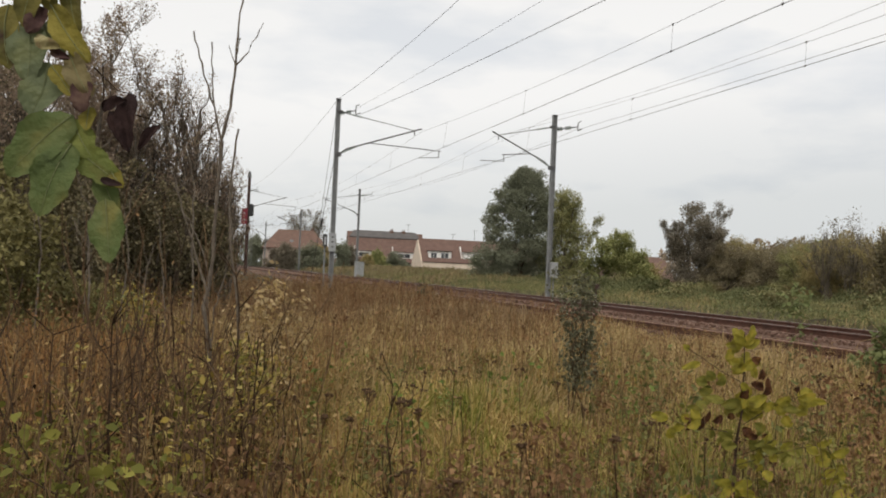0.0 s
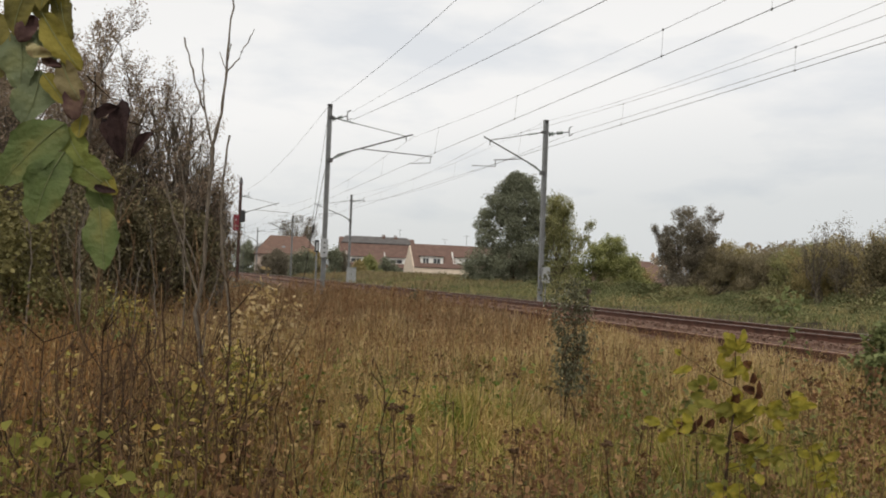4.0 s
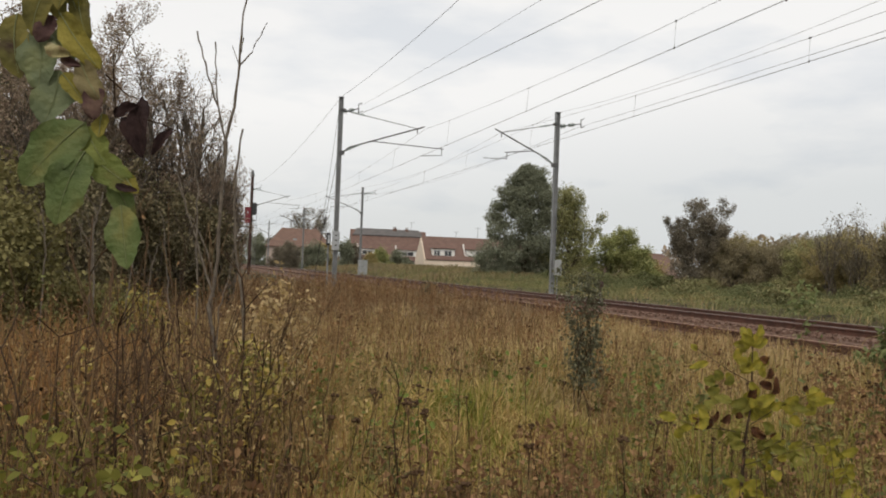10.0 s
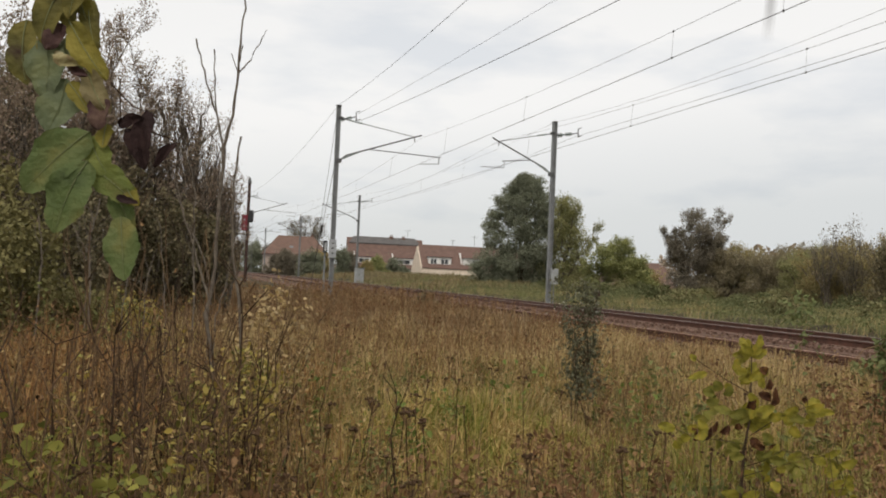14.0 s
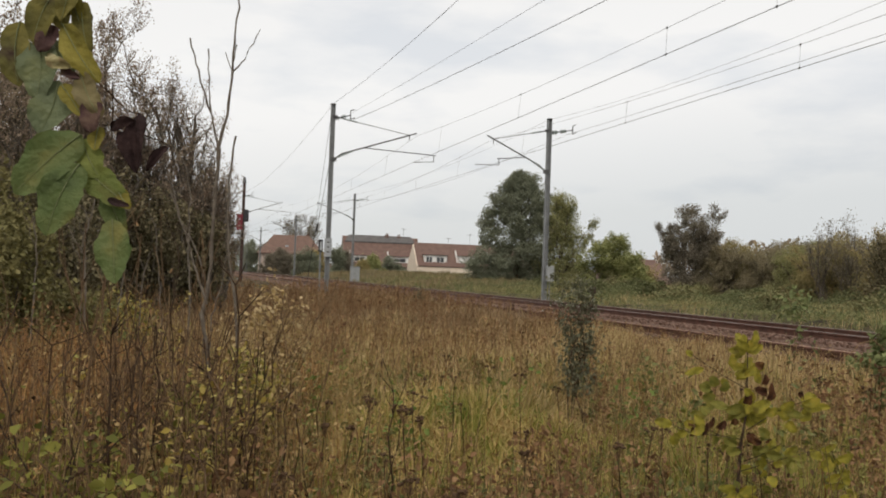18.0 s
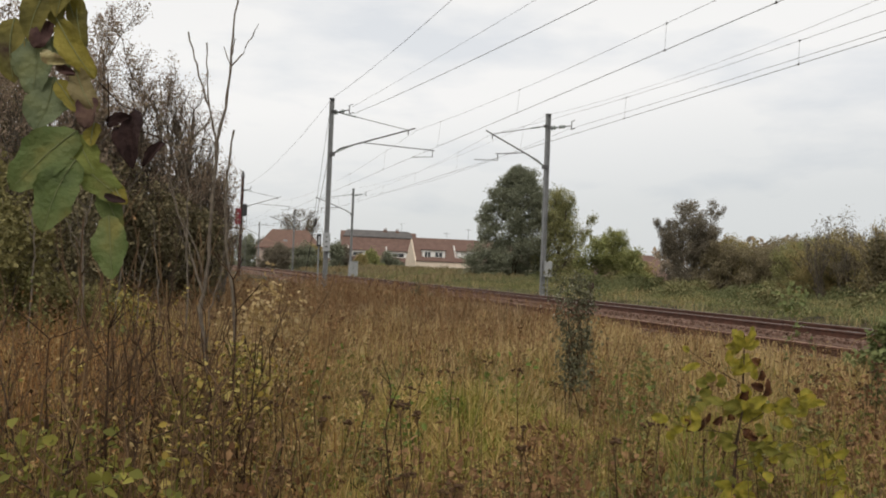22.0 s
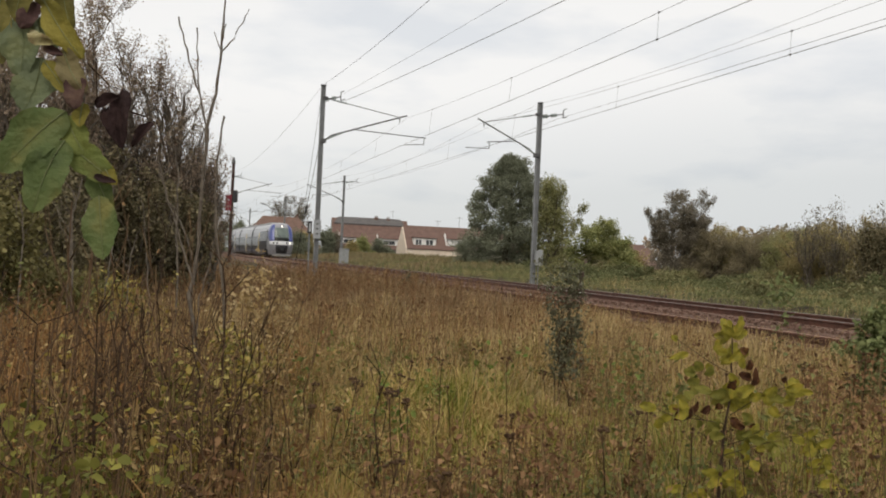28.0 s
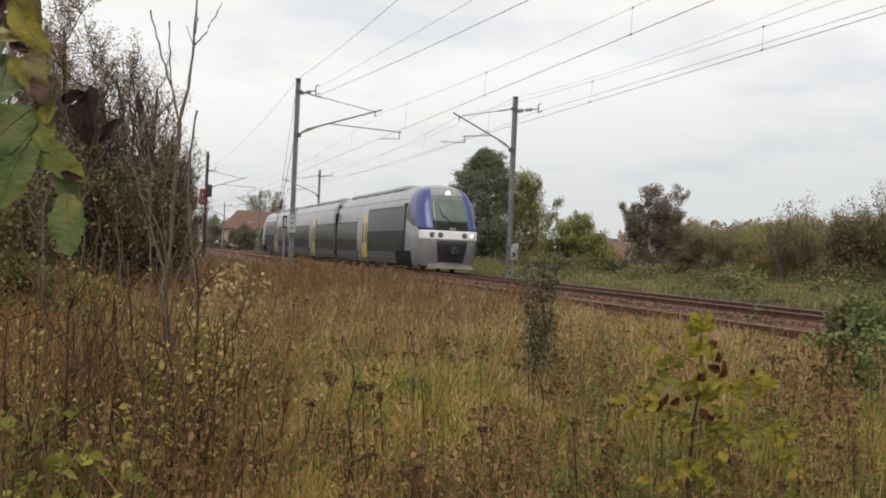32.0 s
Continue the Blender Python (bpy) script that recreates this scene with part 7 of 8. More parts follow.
def leaf_mesh(name, base, tip, width, mat, curl=0.15, twist=0.0, fold=0.2, k=15, wave=0.0, seed=0):
    """A broad leaf from base to tip in the branch's space (x right, y away, z up), bent, folded at its midrib, wavy and toothed."""
    base, tip = Vector(base), Vector(tip)
    ax = tip - base
    L = ax.length
    ax.normalize()
    sd = ax.cross(Vector((math.sin(twist), -math.cos(twist), 0.0))).normalized()
    nr = sd.cross(ax)
    rng = random.Random(seed)
    m = 9
    ph = [rng.uniform(0, 6.28) for _ in range(4)]
    skew = rng.uniform(-0.12, 0.12)
    V = np.zeros((k, m, 3))
    for i in range(k):
        t = i / (k - 1)
        w = width * 0.5 * (math.sin(math.pi * min(t, 0.999) ** 0.86) ** 0.52 * 1.06 + 0.015)
        for j in range(m):
            q = 2 * j / (m - 1) - 1
            side = ph[0] if q < 0 else ph[1]
            edge = 1 + abs(q) * (0.09 * math.sin(9 * t + side) + 0.05 * math.sin(23 * t + 2 * side) + (0.03 if i % 2 else -0.03) * (abs(q) == 1))
            lift = fold * abs(q) * w - curl * L * 1.2 * (t - 0.5) ** 2 + wave * L * math.sin(5 * t + 3 * q + ph[2]) + 0.16 * w * q * q * math.sin(11 * t + side)
            V[i, j] = base + ax * (L * t) + sd * (q * w * edge + skew * width * math.sin(math.pi * t)) + nr * lift
    return grid_mesh(name, V, mat)


M_LEAFG = material("green_leaf_skin", [(0.07, 0.095, 0.036), (0.098, 0.132, 0.046), (0.125, 0.15, 0.055), (0.19, 0.18, 0.06)], 24, 0.5, 0.3, leafy=0.28, bump_scale=130)
# the grey sheen on the leaf is part of this base colour
M_LEAFS = material("green_leaf_skin_with_grey_sheen", [(0.105, 0.125, 0.07), (0.14, 0.165, 0.09), (0.17, 0.185, 0.085)], 24, 0.45, 0.3, leafy=0.25, bump_scale=130)
M_LEAFO = material("olive_leaf_skin", [(0.05, 0.03, 0.022), (0.105, 0.095, 0.03), (0.15, 0.13, 0.036), (0.2, 0.17, 0.05)], 32, 0.6, 0.3, leafy=0.28, bump_scale=130)
M_LEAFY = material("olive_yellow_leaf_skin", [(0.10, 0.075, 0.02), (0.18, 0.155, 0.035), (0.25, 0.21, 0.045), (0.3, 0.25, 0.06)], 30, 0.6, 0.3, leafy=0.3, bump_scale=130)
M_LEAFT = material("tan_olive_leaf_skin", [(0.11, 0.075, 0.045), (0.19, 0.155, 0.075), (0.23, 0.19, 0.1)], 34, 0.7, 0.3, leafy=0.25, bump_scale=130)
M_LEAFP = material("pale_brown_leaf_skin", [(0.06, 0.03, 0.028), (0.2, 0.15, 0.075), (0.30, 0.26, 0.13), (0.36, 0.32, 0.19)], 60, 0.75, 0.3, leafy=0.2, bump_scale=130)
M_LEAFW = material("purple_brown_leaf_skin", [(0.035, 0.017, 0.018), (0.075, 0.042, 0.038), (0.14, 0.09, 0.065)], 45, 0.8, 0.3, leafy=0.15, bump_scale=130)
M_LEAFB = material("withered_dark_leaf_skin", [(0.02, 0.012, 0.012), (0.045, 0.026, 0.024)], 25, 0.85, 0.3, leafy=0.1, bump_scale=160)
M_LEAFM = material("green_leaf_with_brown_tip", [(0.12, 0.10, 0.03), (0.13, 0.155, 0.045), (0.16, 0.185, 0.05), (0.21, 0.21, 0.06)], 30, 0.55, 0.3, leafy=0.28, bump_scale=130)
M_RIB = material("pale_leaf_rib", [(0.10, 0.12, 0.045), (0.15, 0.16, 0.06)], 40, 0.6, 0.1)


def spot(x, z, d=0.0):
    """A place on the branch: millimetres right of and above its middle."""
    return (x * 0.001, d, z * 0.001)


def build_branch():
    t = thing("leafy_branch", "hanging branch with broad green, yellow and withered brown leaves", "branch", pose(0, 1, 1))

    def leaf(x0, z0, x1, z1, w, mat, label, d=0.0, **kw):
        me = leaf_mesh("leaf", spot(x0, z0, d), spot(x1, z1, d - 0.01), w * 0.00084, mat, seed=int(x0 * 7 + z0), **kw)
        mid = [me.vertices[i * 9 + 4].co - Vector((0, 0.0012, 0)) for i in range(14)]
        ob = part("leaf", me, mat, t, label)
        part("midrib", tubes("midrib", [(np.array(mid), np.linspace(0.0007, 0.0003, 14))], M_RIB, 5), M_RIB, ob, "pale midrib") if mat not in (M_LEAFB, M_LEAFW, M_LEAFP) else None

    leaf(-83, 237, -74, 162, 41, M_LEAFO, "green leaf turning olive", 0.02)
    leaf(-33, 285, -55, 206, 38, M_LEAFO, "large olive leaf with brown edges", 0.006, wave=0.02)
    leaf(-37, 231, -48, 199, 27, M_LEAFW, "purple-brown edge of a withering leaf", 0.004, wave=0.05, curl=0.3)
    leaf(-29, 295, -7, 226, 21, M_LEAFY, "small yellow leaf", 0.016)
    leaf(-46, 300, -30, 226, 34, M_LEAFO, "olive leaf at the top of the branch", 0.018)
    leaf(-12, 262, 4, 200, 26, M_LEAFO, "olive leaf behind a yellow one", 0.012)
    leaf(-40, 216, -12, 176, 28, M_LEAFS, "pale green leaf", 0.014)
    leaf(-18, 283, -25, 233, 25, M_LEAFO, "olive leaf with a dark edge", 0.001, wave=0.03)
    leaf(-25, 231, 23, 167, 32, M_LEAFY, "long olive yellow leaf", -0.004, wave=0.02)
    leaf(-55, 217, -48, 146, 48, M_LEAFS, "broad green leaf with a dull sheen painted into its colour", 0.01, wave=0.03)
    leaf(-28, 170, -42, 109, 51, M_LEAFS, "broad green leaf", 0.006, wave=0.02)
    leaf(-37, 192, -4, 179, 16, M_LEAFP, "curled cream-brown leaf", -0.016, curl=0.4, wave=0.05)
    leaf(-21, 179, 5, 168, 12, M_LEAFW, "dark curled leaf edge", -0.014, curl=0.4, wave=0.06)
    leaf(-20, 164, 9, 129, 21, M_LEAFY, "small yellow olive leaf", -0.008)
    leaf(0, 177, 30, 129, 29, M_LEAFT, "tan and olive withering leaf", -0.01, wave=0.04)
    leaf(21, 149, 21, 111, 27, M_LEAFW, "purple-brown withered leaf", -0.014, wave=0.05)
    leaf(24, 120, 25, 93, 20, M_LEAFY, "small yellow leaf", -0.006)
    leaf(7, 110, -57, 41, 57, M_LEAFG, "broad green leaf", -0.01, wave=0.015)
    leaf(5, 106, 31, 64, 35, M_LEAFM, "bright yellow-green leaf", -0.002)
    leaf(10, 78, -17, -2, 51, M_LEAFG, "broad green leaf with a pale tip", -0.018, wave=0.015)
    leaf(11, 73, 66, 35, 37, M_LEAFM, "green leaf with a browned tip", -0.006)
    leaf(30, 55, 59, 4, 30, M_LEAFG, "narrow green leaf", 0.004)
    leaf(48, 20, 59, -49, 41, M_LEAFG, "hanging green leaf", -0.012, curl=0.05)
    leaf(51, 52, 69, 32, 19, M_LEAFY, "yellow tip of a leaf", -0.011)
    leaf(42, 40, 70, 34, 9, M_LEAFB, "withered brown leaf tip", -0.016, fold=0.4)
    leaf(65, 139, 68, 72, 26, M_LEAFB, "withered dark brown leaf", 0, wave=0.06, fold=0.5)
    leaf(32, 119, 62, 129, 15, M_LEAFB, "curled dark brown leaf", 0.003, curl=0.4, wave=0.05, fold=0.5)
    leaf(42, 118, 61, 82, 16, M_LEAFB, "folded dark brown leaf", 0.004, wave=0.06, fold=0.6)
    leaf(99, 105, 79, 76, 12, M_LEAFB, "curled dark brown leaf", 0, curl=0.5, wave=0.06, fold=0.6)
    for pts, r in ((((-27, 314), (-28, 283), (-19, 239), (-5, 203), (5, 166), (9, 135), (13, 104), (13, 73), (30, 52), (48, 19)), 1.6), (((6, 131), (14, 103)), 1.6), (((19, 167), (45, 143), (64, 138)), 0.9), (((-31, 301), (-58, 243), (-69, 224)), 1.1), (((67, 116), (85, 111), (99, 104)), 0.9), (((-25, 295), (-84, 260), (-87, 235)), 1), (((28, 173), (32, 117)), 0.8)):
        p = np.array([spot(x, y, 0.016) for x, y in pts])
        part("twig", tubes("twig", [(p, np.linspace(r, r * 0.6, len(p)) * 0.001)], M_BARKDARK, 6), M_BARKDARK, t, "thin dark twig")
    p = np.array([(-0.72, -0.28, -1.62), (-0.74, -0.27, -0.7), (-0.68, -0.2, 0.1), (-0.5, -0.1, 0.45), (-0.25, -0.02, 0.52), (-0.1, 0.01, 0.44), (-0.04, 0.016, 0.367)])
    part("stem", tubes("stem", [(p, np.array([0.014, 0.012, 0.009, 0.006, 0.004, 0.003, 0.0018]))], M_BARKDARK, 7), M_BARKDARK, t, "thin bending stem")
    return t


branch = build_branch()


def build_thicket_stems():
    """Pale bare stems that stand free before the dark of the thicket."""
    rng = np.random.default_rng(740)
    for pts, r in (
            (((-1.21, 12.50, 0.53), (-1.26, 12.53, 1.04), (-1.23, 12.56, 1.40), (-1.16, 12.59, 1.75)), 0.016),
            (((-1.25, 12.50, 1.02), (-1.40, 12.53, 1.25), (-1.48, 12.56, 1.42)), 0.008),
            (((0.26, 12.00, 0.73), (0.11, 12.03, 1.16), (-0.09, 12.06, 1.51), (-0.23, 12.09, 1.89)), 0.014),
            (((0.07, 13.00, 0.55), (0.03, 13.03, 1.25), (0.03, 13.06, 1.87), (-0.04, 13.09, 2.26)), 0.016),
            (((-0.54, 12.50, 0.55), (-0.50, 12.53, 0.92), (-0.42, 12.56, 1.14)), 0.01),
            (((0.25, 9.00, 0.46), (0.36, 9.03, 0.76), (0.38, 9.06, 1.06), (0.42, 9.09, 1.34)), 0.008),
            (((-0.24, 11.00, 0.35), (-0.29, 11.03, 0.86), (-0.35, 11.06, 1.38)), 0.009),
            (((-0.84, 13.00, 0.38), (-0.77, 13.03, 0.83), (-0.84, 13.06, 1.29), (-0.79, 13.09, 1.75)), 0.012),
            (((-1.75, 12.00, 0.53), (-1.73, 12.03, 1.01), (-1.81, 12.06, 1.49)), 0.012),
    ):
        x, y, z = pts[0]
        zb = float(ground_z(x, y))
        t = thing("bare_shrub", "bare grey-barked shrub stem before the thicket", "shrub", pose(x, y, zb), "bare stems")
        p = np.array([(0.0, 0.0, -0.03)] + [(a - x, b - y, c - zb) for a, b, c in pts])
        k = np.linspace(0, len(p) - 1, 4 * len(p))
        q = np.stack([np.interp(k, np.arange(len(p)), p[:, i]) for i in range(3)], 1)
        q[1:-1] += rng.normal(0, 0.008, (len(q) - 2, 3))
        part("stem", tubes("stem", [(q, np.linspace(r, r * 0.45, len(q)))], M_BARKPALE, 6), M_BARKPALE, t)
        for j in range(3):
            b = q[rng.integers(len(q) // 3, len(q))]
            e = b + np.array([rng.normal(0, 0.28), rng.normal(0, 0.15), rng.uniform(0.15, 0.55)])
            part("side_twig", tubes("side_twig", [(wander(b, e, rng, 0.12, 5), np.linspace(r * 0.4, r * 0.15, 5))], M_BARKPALE, 4), M_BARKPALE, t)


M_BARKPALE = material("pale_grey_bark", [(0.09, 0.074, 0.06), (0.19, 0.16, 0.13)], 12, 0.9, 0.3)
build_thicket_stems()


def build_dangling_strip():
    """An unidentified blurred strip that dips into view, hung on an added arching stem."""
    t = thing("dangling_strip", "unidentified soft grey dangling strip on an added arching stem", "branch", pose(0.9, 1.15, 1.5))
    p = np.array([(0.9, -1.2, -2.1), (1.05, -1.1, -0.9), (0.95, -0.8, 0.1), (0.55, -0.35, 0.55), (0.15, -0.05, 0.5), (0.0, 0.0, 0.3)])
    k = np.linspace(0, 5, 26)
    q = np.stack([np.interp(k, np.arange(6), p[:, i]) for i in range(3)], 1)
    part("stem", tubes("stem", [(q, np.linspace(0.006, 0.0015, 26))], M_BARKDARK, 6), M_BARKDARK, t, "added thin arching stem that carries the strip")
    X, Z = np.meshgrid(np.linspace(-0.011, 0.011, 9), np.linspace(0.0, 0.3, 16), indexing="ij")
    P = np.stack([X + 0.02 * Z, 0.0015 * np.cos(X * 140), Z], -1)
    part("leaf_tip", grid_mesh("leaf_tip", P, M_SOFTSTRIP), M_SOFTSTRIP, t, "narrow grey strip, its edges faded like defocus blur")
    return t


M_SOFTSTRIP = bpy.data.materials.new("soft_edged_grey_strip")
M_SOFTSTRIP.use_nodes = True
tn, tk = M_SOFTSTRIP.node_tree.nodes, M_SOFTSTRIP.node_tree.links
t_see, t_mix, t_co, t_xyz, t_abs = (tn.new("ShaderNode" + k) for k in ("BsdfTransparent", "MixShader", "TexCoord", "SeparateXYZ", "Math"))
t_rim, t_end, t_mul = (tn.new("ShaderNode" + k) for k in ("MapRange", "MapRange", "Math"))
tn["Principled BSDF"].inputs["Base Color"].default_value = (0.13, 0.12, 0.12, 1)
tn["Principled BSDF"].inputs["Roughness"].default_value = 0.8
# opacity fades towards the rim and the tip to imitate defocus blur
t_abs.operation, t_mul.operation = "ABSOLUTE", "MULTIPLY"
t_rim.inputs[1].default_value, t_rim.inputs[2].default_value, t_rim.inputs[3].default_value, t_rim.inputs[4].default_value = 0.002, 0.011, 0.42, 0.0
t_end.inputs[1].default_value, t_end.inputs[2].default_value = 0.0, 0.05
tk.new(t_co.outputs["Object"], t_xyz.inputs[0])
tk.new(t_xyz.outputs["X"], t_abs.inputs[0])
tk.new(t_abs.outputs[0], t_rim.inputs[0])
tk.new(t_xyz.outputs["Z"], t_end.inputs[0])
tk.new(t_rim.outputs[0], t_mul.inputs[0])
tk.new(t_end.outputs[0], t_mul.inputs[1])
tk.new(t_mul.outputs[0], t_mix.inputs[0])
tk.new(t_see.outputs[0], t_mix.inputs[1])
tk.new(tn["Principled BSDF"].outputs[0], t_mix.inputs[2])
tk.new(t_mix.outputs[0], tn["Material Output"].inputs["Surface"])
# shoot: the unidentified strip together with its added stem
shoot = build_dangling_strip()


def build_sapling():
    """A young tree with yellow-green autumn leaves, near the camera."""
    t = thing("young_tree", "young tree with yellow-green autumn leaves in the meadow", "tree", pose(2.35, 3.52, -0.6, 0, 0, -15.4))
    rng = np.random.default_rng(600)

    def at(x, y, d=0.0):
        """Millimetres right of the stem's foot and below the top."""
        return (x * 0.001, d, 1.33 - y * 0.001)

    def twig(r, *pts):
        p = np.array([at(*q) for q in pts])
        part("twig", tubes("twig", [(p, np.linspace(r, r * 0.6, len(p)))], M_BARKDARK, 6), M_BARKDARK, t)

    p = np.array([(0.0, 0, -0.03), (0.0, 0, 0.61), (0.012, 0, 0.85), (0.034, 0, 1.0), (0.03, 0, 1.31)])
    part("stem", tubes("stem", [(p, np.array([0.0085, 0.008, 0.0065, 0.004, 0.002]))], M_BARKDARK, 7), M_BARKDARK, t, "thin dark stem")
    twig(0.0022, (34, 240), (-60, 190, 0.03), (-210, 95, 0.05))
    twig(0.0022, (34, 420), (150, 330, -0.03), (280, 270, -0.05))
    twig(0.0022, (20, 460), (-90, 440, -0.04), (-170, 400, -0.05))
    twig(0.002, (5, 600), (170, 560, 0.05), (330, 520, 0.08), (450, 505, 0.1))
    twig(0.002, (5, 560), (80, 520, -0.04), (165, 460, -0.06))

    def lf(x0, y0, x1, y1, w, mat, d=0.0):
        dd = d + rng.normal(0, 0.015)
        part("leaf", leaf_mesh("leaf", at(x0, y0, dd), at(x1, y1, dd + rng.normal(0, 0.02)), w * 0.001, mat, rng.uniform(0, 0.3), rng.uniform(-0.7, 0.7), 0.25, 9, 0.03, int(x0 + y0)), mat, t)

    # top rosette, then downwards
    for a in (-1.5, -0.75, -0.1, 0.6, 1.2):
        lf(26, 76, 26 + 80 * math.sin(a), 76 - 80 * math.cos(a) * 0.95, 38, M_YLEAF)
    for a in (-1.9, -1.2, 1.4, 0.5, -2.4, 2.0):
        lf(32, 155, 32 + 72 * math.sin(a), 155 - 60 * math.cos(a), 36, M_YLEAF)
    lf(-120, 226, -172, 238, 34, M_OLEAF, 0.03)
    lf(-190, 110, -222, 84, 26, M_YLEAF, 0.05)
    lf(-140, 160, -224, 190, 30, M_YLEAF, 0.05)
    lf(-60, 200, -40, 260, 34, M_YLEAF, 0.03)
    for a in (0.4, 0.9, 1.5, 2.2, -1.6, -2.2, 2.9):
        lf(36, 330, 36 + 100 * math.sin(a), 330 - 80 * math.cos(a), 46, M_YLEAF if a > 0 else M_OLEAF)
    for a in (0.6, 1.2, 1.9):
        lf(260, 290, 260 + 78 * math.sin(a), 290 - 60 * math.cos(a), 38, M_YLEAF, -0.05)
    lf(220, 310, 150, 300, 40, M_YLEAF, -0.04)
    lf(180, 320, 270, 345, 36, M_OLEAF, -0.04)
    for a in (-0.6, -1.3, -2.0):
        lf(-165, 400, -165 + 75 * math.sin(a), 400 - 60 * math.cos(a), 34, M_YLEAF, -0.05)
    for a in (1.3, 1.9, 0.7):
        lf(100, 500, 100 + 85 * math.sin(a), 500 - 70 * math.cos(a), 40, M_YLEAF if a < 1.5 else M_OLEAF, -0.05)
    for x in (230, 400):
        lf(x, 560 - x * 0.12, x + 60, 520 - x * 0.1, 34, M_YLEAF, 0.07)
        lf(x, 560 - x * 0.12, x + 45, 600 - x * 0.1, 30, M_OLEAF, 0.07)
    for a in (-2.4, -1.2, 1.1, 2.2):
        lf(4, 690, 4 + 95 * math.sin(a), 690 - 60 * math.cos(a), 42, M_YLEAF)
    # fuller sprays: middle, height, spread, count
    for cx, cy, sx, sy, k, mat in ((30, 60, 40, 30, 5, M_YLEAF), (30, 170, 45, 30, 5, M_YLEAF), (-120, 245, 45, 18, 3, M_OLEAF), (-250, 415, 50, 30, 5, M_YLEAF), (60, 330, 45, 70, 9, M_YLEAF), (160, 345, 55, 30, 5, M_YLEAF), (290, 310, 40, 30, 5, M_YLEAF), (110, 470, 50, 40, 6, M_OLEAF), (110, 590, 50, 45, 6, M_YLEAF), (-60, 470, 50, 40, 5, M_OLEAF), (-130, 330, 40, 60, 5, M_OLEAF), (280, 560, 50, 25, 5, M_OLEAF), (400, 535, 45, 15, 5, M_YLEAF), (60, 745, 60, 25, 5, M_YLEAF), (-110, 740, 30, 25, 3, M_YLEAF)):
        for _ in range(k):
            x0, y0, a = cx + sx * rng.uniform(-1, 1), cy + sy * rng.uniform(-1, 1), rng.uniform(-3.1, 3.1)
            ln = rng.uniform(50, 85)
            lf(x0, y0, x0 + ln * math.sin(a), y0 - ln * 0.7 * math.cos(a), rng.uniform(28, 44), mat, rng.uniform(-0.06, 0.08))
    for i in range(9):
        lf(465 + 9 * i, 550 + 22 * i, 455 + 9 * i + 62 * (-1) ** i, 575 + 22 * i, 36, M_YLEAF, 0.1)
    twig(0.002, (450, 505, 0.1), (480, 580, 0.1), (535, 740, 0.1))
    twig(0.002, (-90, 440, -0.04), (-220, 430, -0.04), (-300, 400, -0.03))
    # withered dark leaves along the stem
    for x0, y0, x1, y1 in ((112, 290, 138, 205), (25, 310, 34, 245), (25, 430, 70, 452), (-178, 445, -112, 365), (60, 120, 90, 150), (245, 255, 268, 242), (-20, 365, -40, 390), (-230, 385, -160, 420), (-190, 395, -215, 450), (60, 230, 115, 260), (30, 250, 10, 300), (-60, 380, -105, 410), (30, 450, 95, 470), (110, 460, 160, 480), (90, 215, 110, 170)):
        part("withered_leaf", leaf_mesh("withered_leaf", at(x0, y0, -0.03), at(x1, y1, -0.03), 0.036, M_LEAFRUST, 0.5, 0.4, 0.4, 9, 0.07, x0), M_LEAFRUST, t, "curled red-brown withered leaf")


M_LEAFRUST = material("red_brown_withered_leaf", [(0.03, 0.014, 0.01), (0.075, 0.032, 0.016), (0.15, 0.075, 0.025)], 40, 0.8, 0.3, leafy=0.2, bump_scale=120)
M_YLEAF = material("yellow_green_leaflet", [(0.13, 0.105, 0.022), (0.225, 0.2, 0.034), (0.3, 0.255, 0.04), (0.37, 0.285, 0.05)], 26, 0.55, 0.2, leafy=0.35, bump_scale=120)
M_OLEAF = material("olive_yellow_leaflet", [(0.11, 0.112, 0.026), (0.175, 0.165, 0.036), (0.235, 0.2, 0.046)], 30, 0.6, 0.2, leafy=0.35, bump_scale=120)
build_sapling()


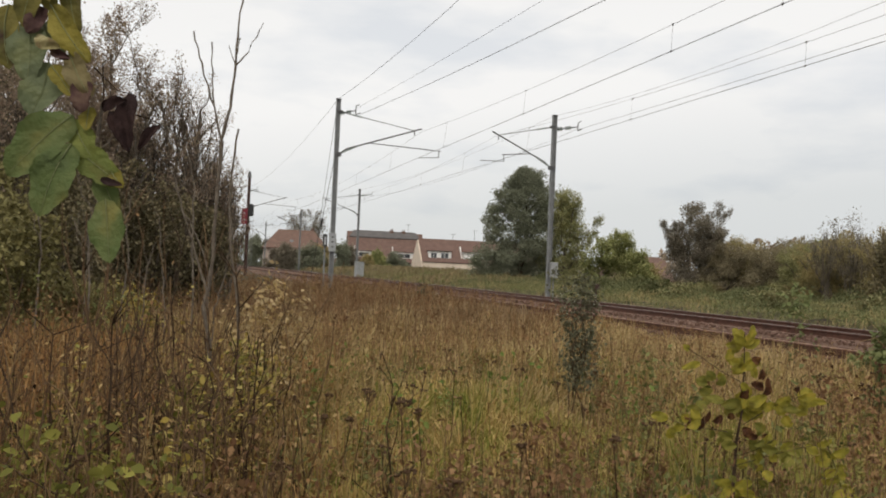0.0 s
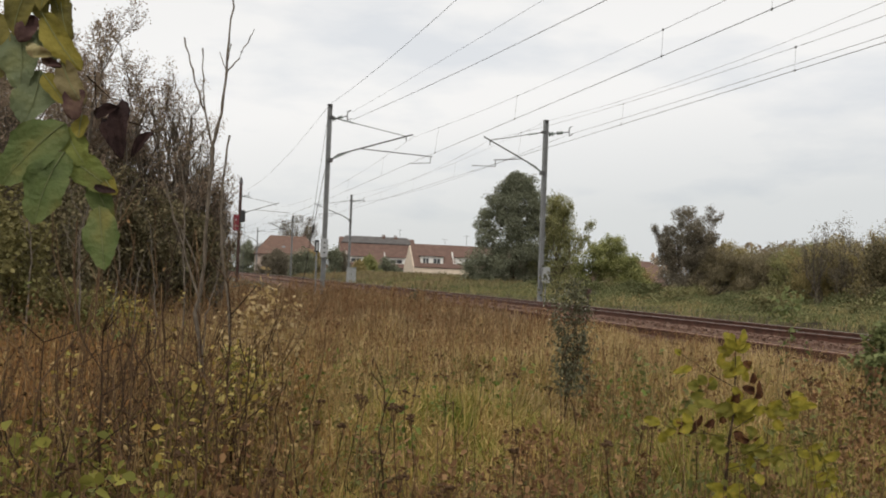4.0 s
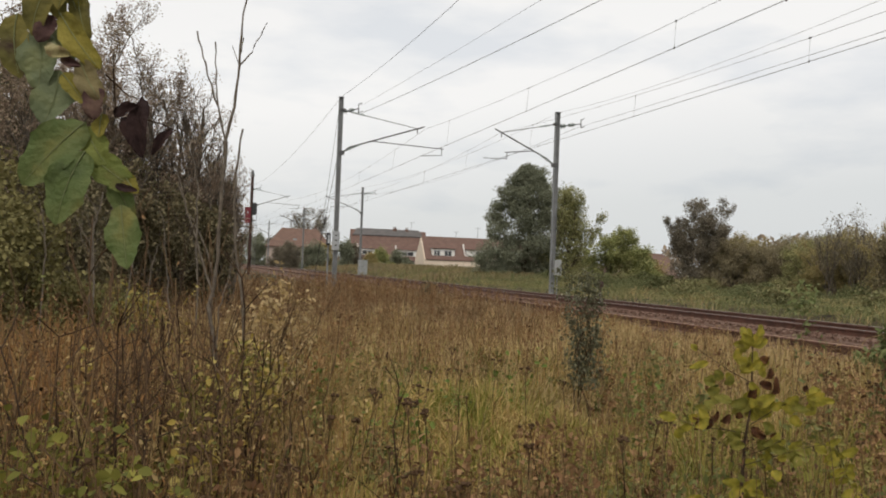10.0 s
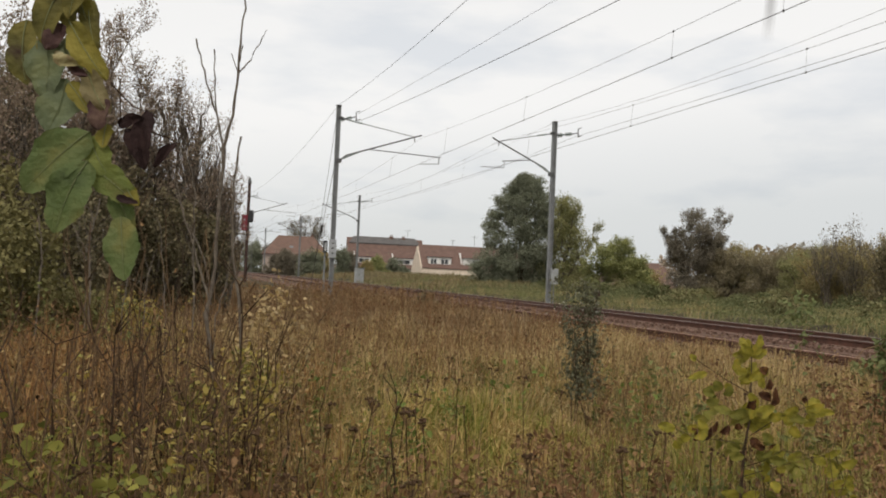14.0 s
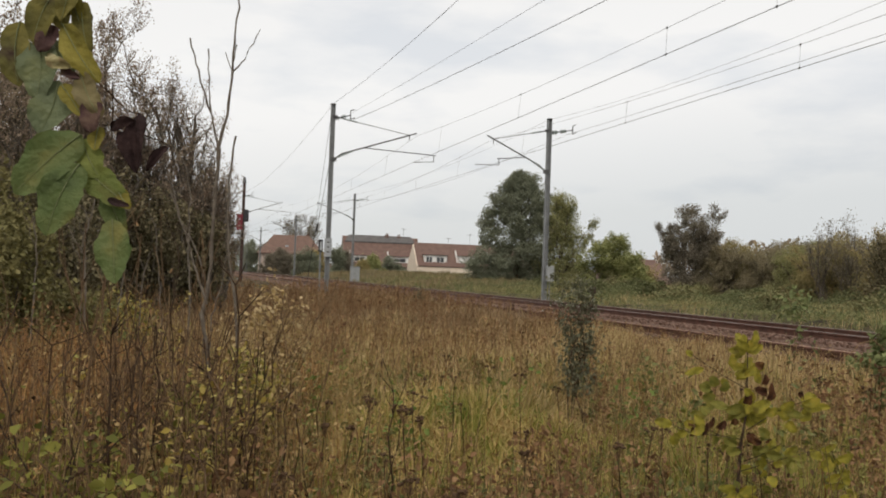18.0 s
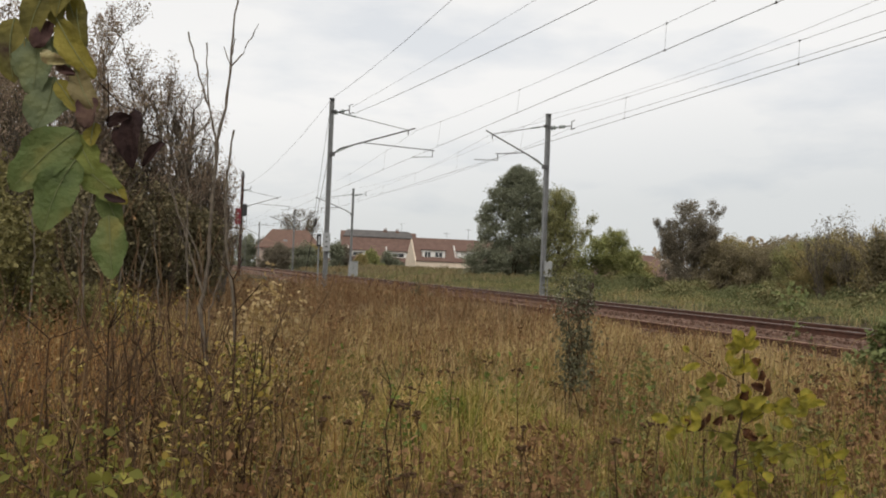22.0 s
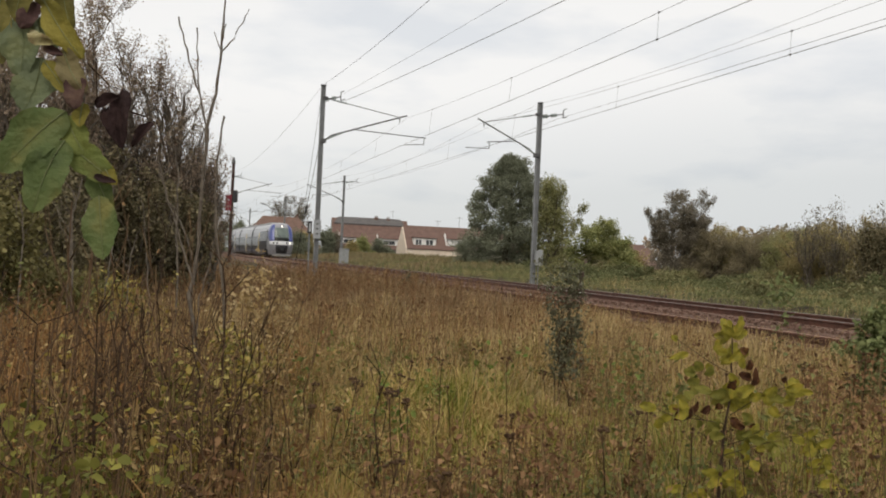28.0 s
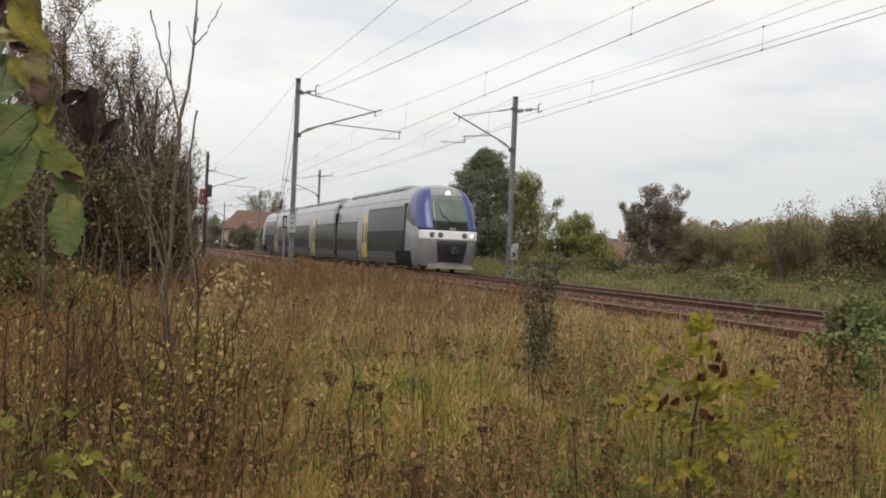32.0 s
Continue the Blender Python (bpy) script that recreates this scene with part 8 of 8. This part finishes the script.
# ---- what moves: the train on its line and the branch in the wind ----
SWAY = (
    (0, -0.1163, 1.0533, 0.9746, -0.4), (0.5, -0.1191, 1.0574, 0.9714, 1.3), (1, -0.1203, 1.051, 0.9729, 1.3), (1.5, -0.1187, 1.055, 0.9738, 1.1), (2, -0.1163, 1.0482, 0.9751, -0.7),
    (2.5, -0.1125, 1.0473, 0.977, -2), (3, -0.1181, 1.0505, 0.9725, 2.4), (3.5, -0.1123, 1.0529, 0.9746, -1.1), (5.5, -0.1119, 1.0503, 0.9738, -0.6), (6, -0.1105, 1.0495, 0.9728, -0.3),
    (6.5, -0.1164, 1.068, 0.9751, -0.5), (7, -0.1208, 1.0682, 0.9752, -0.8), (7.5, -0.1207, 1.0643, 0.9755, -0.8), (8, -0.1204, 1.0709, 0.9774, -1.1), (8.5, -0.1217, 1.0754, 0.9766, -1.1),
    (9, -0.1187, 1.0741, 0.9774, -2.4), (9.5, -0.1132, 1.0694, 0.977, -2.1), (10, -0.1129, 1.065, 0.9785, -1.9), (10.5, -0.114, 1.0669, 0.98, -2.5), (11, -0.1155, 1.0642, 0.9785, -1.9),
    (11.5, -0.1216, 1.0562, 0.9759, -0.3), (12, -0.1196, 1.0565, 0.9788, -1.4), (12.5, -0.1187, 1.0612, 0.9763, -1.4), (13, -0.1204, 1.0702, 0.9759, -0.6),
    (13.5, -0.1168, 1.0715, 0.9789, -0.6), (14, -0.1178, 1.0777, 0.9777, 0.5), (14.5, -0.1147, 1.0651, 0.9825, -0.3), (16.5, -0.1209, 1.0811, 0.977, 1.1),
    (17, -0.1235, 1.0692, 0.977, 0), (17.5, -0.1192, 1.0705, 0.9787, 0.5), (18, -0.1236, 1.0797, 0.9748, 1.4), (18.5, -0.1153, 1.0749, 0.9825, 0.5), (19, -0.1232, 1.07, 0.9739, 0.8),
    (19.5, -0.1274, 1.0719, 0.9737, 2.2), (20, -0.1205, 1.0698, 0.9731, 0.6), (20.5, -0.118, 1.0734, 0.9767, -0.9), (21, -0.1217, 1.0784, 0.9761, 1.1),
    (21.5, -0.1229, 1.0798, 0.9747, 1.9), (22, -0.122, 1.0766, 0.9721, 0.8), (22.5, -0.1233, 1.0773, 0.9732, 0.3), (23, -0.1214, 1.0773, 0.9738, 0.6), (23.5, -0.1215, 1.0826, 0.9744, 0.3),
    (24, -0.1212, 1.082, 0.9747, 0.3), (24.5, -0.1225, 1.0817, 0.9734, 0.8), (25, -0.1219, 1.0826, 0.9742, -0.6), (25.5, -0.1209, 1.0871, 0.9747, 0), (27.5, -0.119, 1.0879, 0.9753, -0.3),
    (28, -0.1179, 1.0819, 0.9768, -0.2), (28.5, -0.1192, 1.0766, 0.9777, -0.3), (29, -0.121, 1.0827, 0.9727, 0), (29.5, -0.1182, 1.0706, 0.9804, 0), (30, -0.1213, 1.0675, 0.9743, 0),
    (30.5, -0.1213, 1.0721, 0.9743, 0), (31, -0.1165, 1.0787, 0.9742, 0), (31.5, -0.1177, 1.074, 0.975, 0), (32, -0.1169, 1.0708, 0.9765, 0),
)


DIP = (
    (0, 0.8176, 1.1500, 1.4099), (5, 0.8402, 1.1500, 1.4261), (10, 0.7930, 1.1500, 1.4082), (13.6, 0.7877, 1.1500, 1.4224), (13.8, 0.8291, 1.1500, 1.3650), (13.9, 0.8031, 1.1500, 1.3299), (14, 0.7829, 1.1500, 1.3007),
    (14.1, 0.7893, 1.1500, 1.3005), (14.2, 0.8132, 1.1500, 1.3122), (14.3, 0.8385, 1.1500, 1.3491), (14.5, 0.7895, 1.1500, 1.4281), (16.3, 0.7873, 1.1500, 1.4228), (16.5, 0.8398, 1.1500, 1.3127), (16.6, 0.8166, 1.1500, 1.3095),
    (16.7, 0.7952, 1.1500, 1.3098), (16.9, 0.7922, 1.1500, 1.4275), (18.5, 0.7950, 1.1500, 1.4175), (20.2, 0.8097, 1.1500, 1.4245), (20.4, 0.7950, 1.1500, 1.3315), (20.6, 0.7902, 1.1500, 1.3331), (20.8, 0.7834, 1.1500, 1.3212),
    (21, 0.7948, 1.1500, 1.3015), (21.2, 0.7824, 1.1500, 1.3006), (21.5, 0.7821, 1.1500, 1.3200), (21.8, 0.8001, 1.1500, 1.4164), (26, 0.7848, 1.1500, 1.3923), (30.7, 0.8596, 1.1500, 1.4037), (31, 0.8002, 1.1500, 1.3157),
    (31.3, 0.8650, 1.1500, 1.4049), (32, 0.8863, 1.1500, 1.4114),
)


def motions():
    rows = []
    for t in (0, 4, 8, 12, 16, 20, 24, 26, 27, 28, 29, 30, 31, 32):
        s = 40.2 + 17.75 * (32 - t)
        x0, x1 = line_x(N2, s), line_x(N2, s + 57.4)
        rows.append((t, pose(x0, s, 0, 0, 0, math.degrees(math.atan2(x0 - x1, 57.4)))))
    walk(train, rows)
    walk(shoot, [(t, pose(x, y, z, 0, 4, -15.4)) for t, x, y, z in DIP])
    walk(branch, [(t, pose(x, y, z, 0, tilt, -15.4)) for t, x, y, z, tilt in SWAY])


motions()
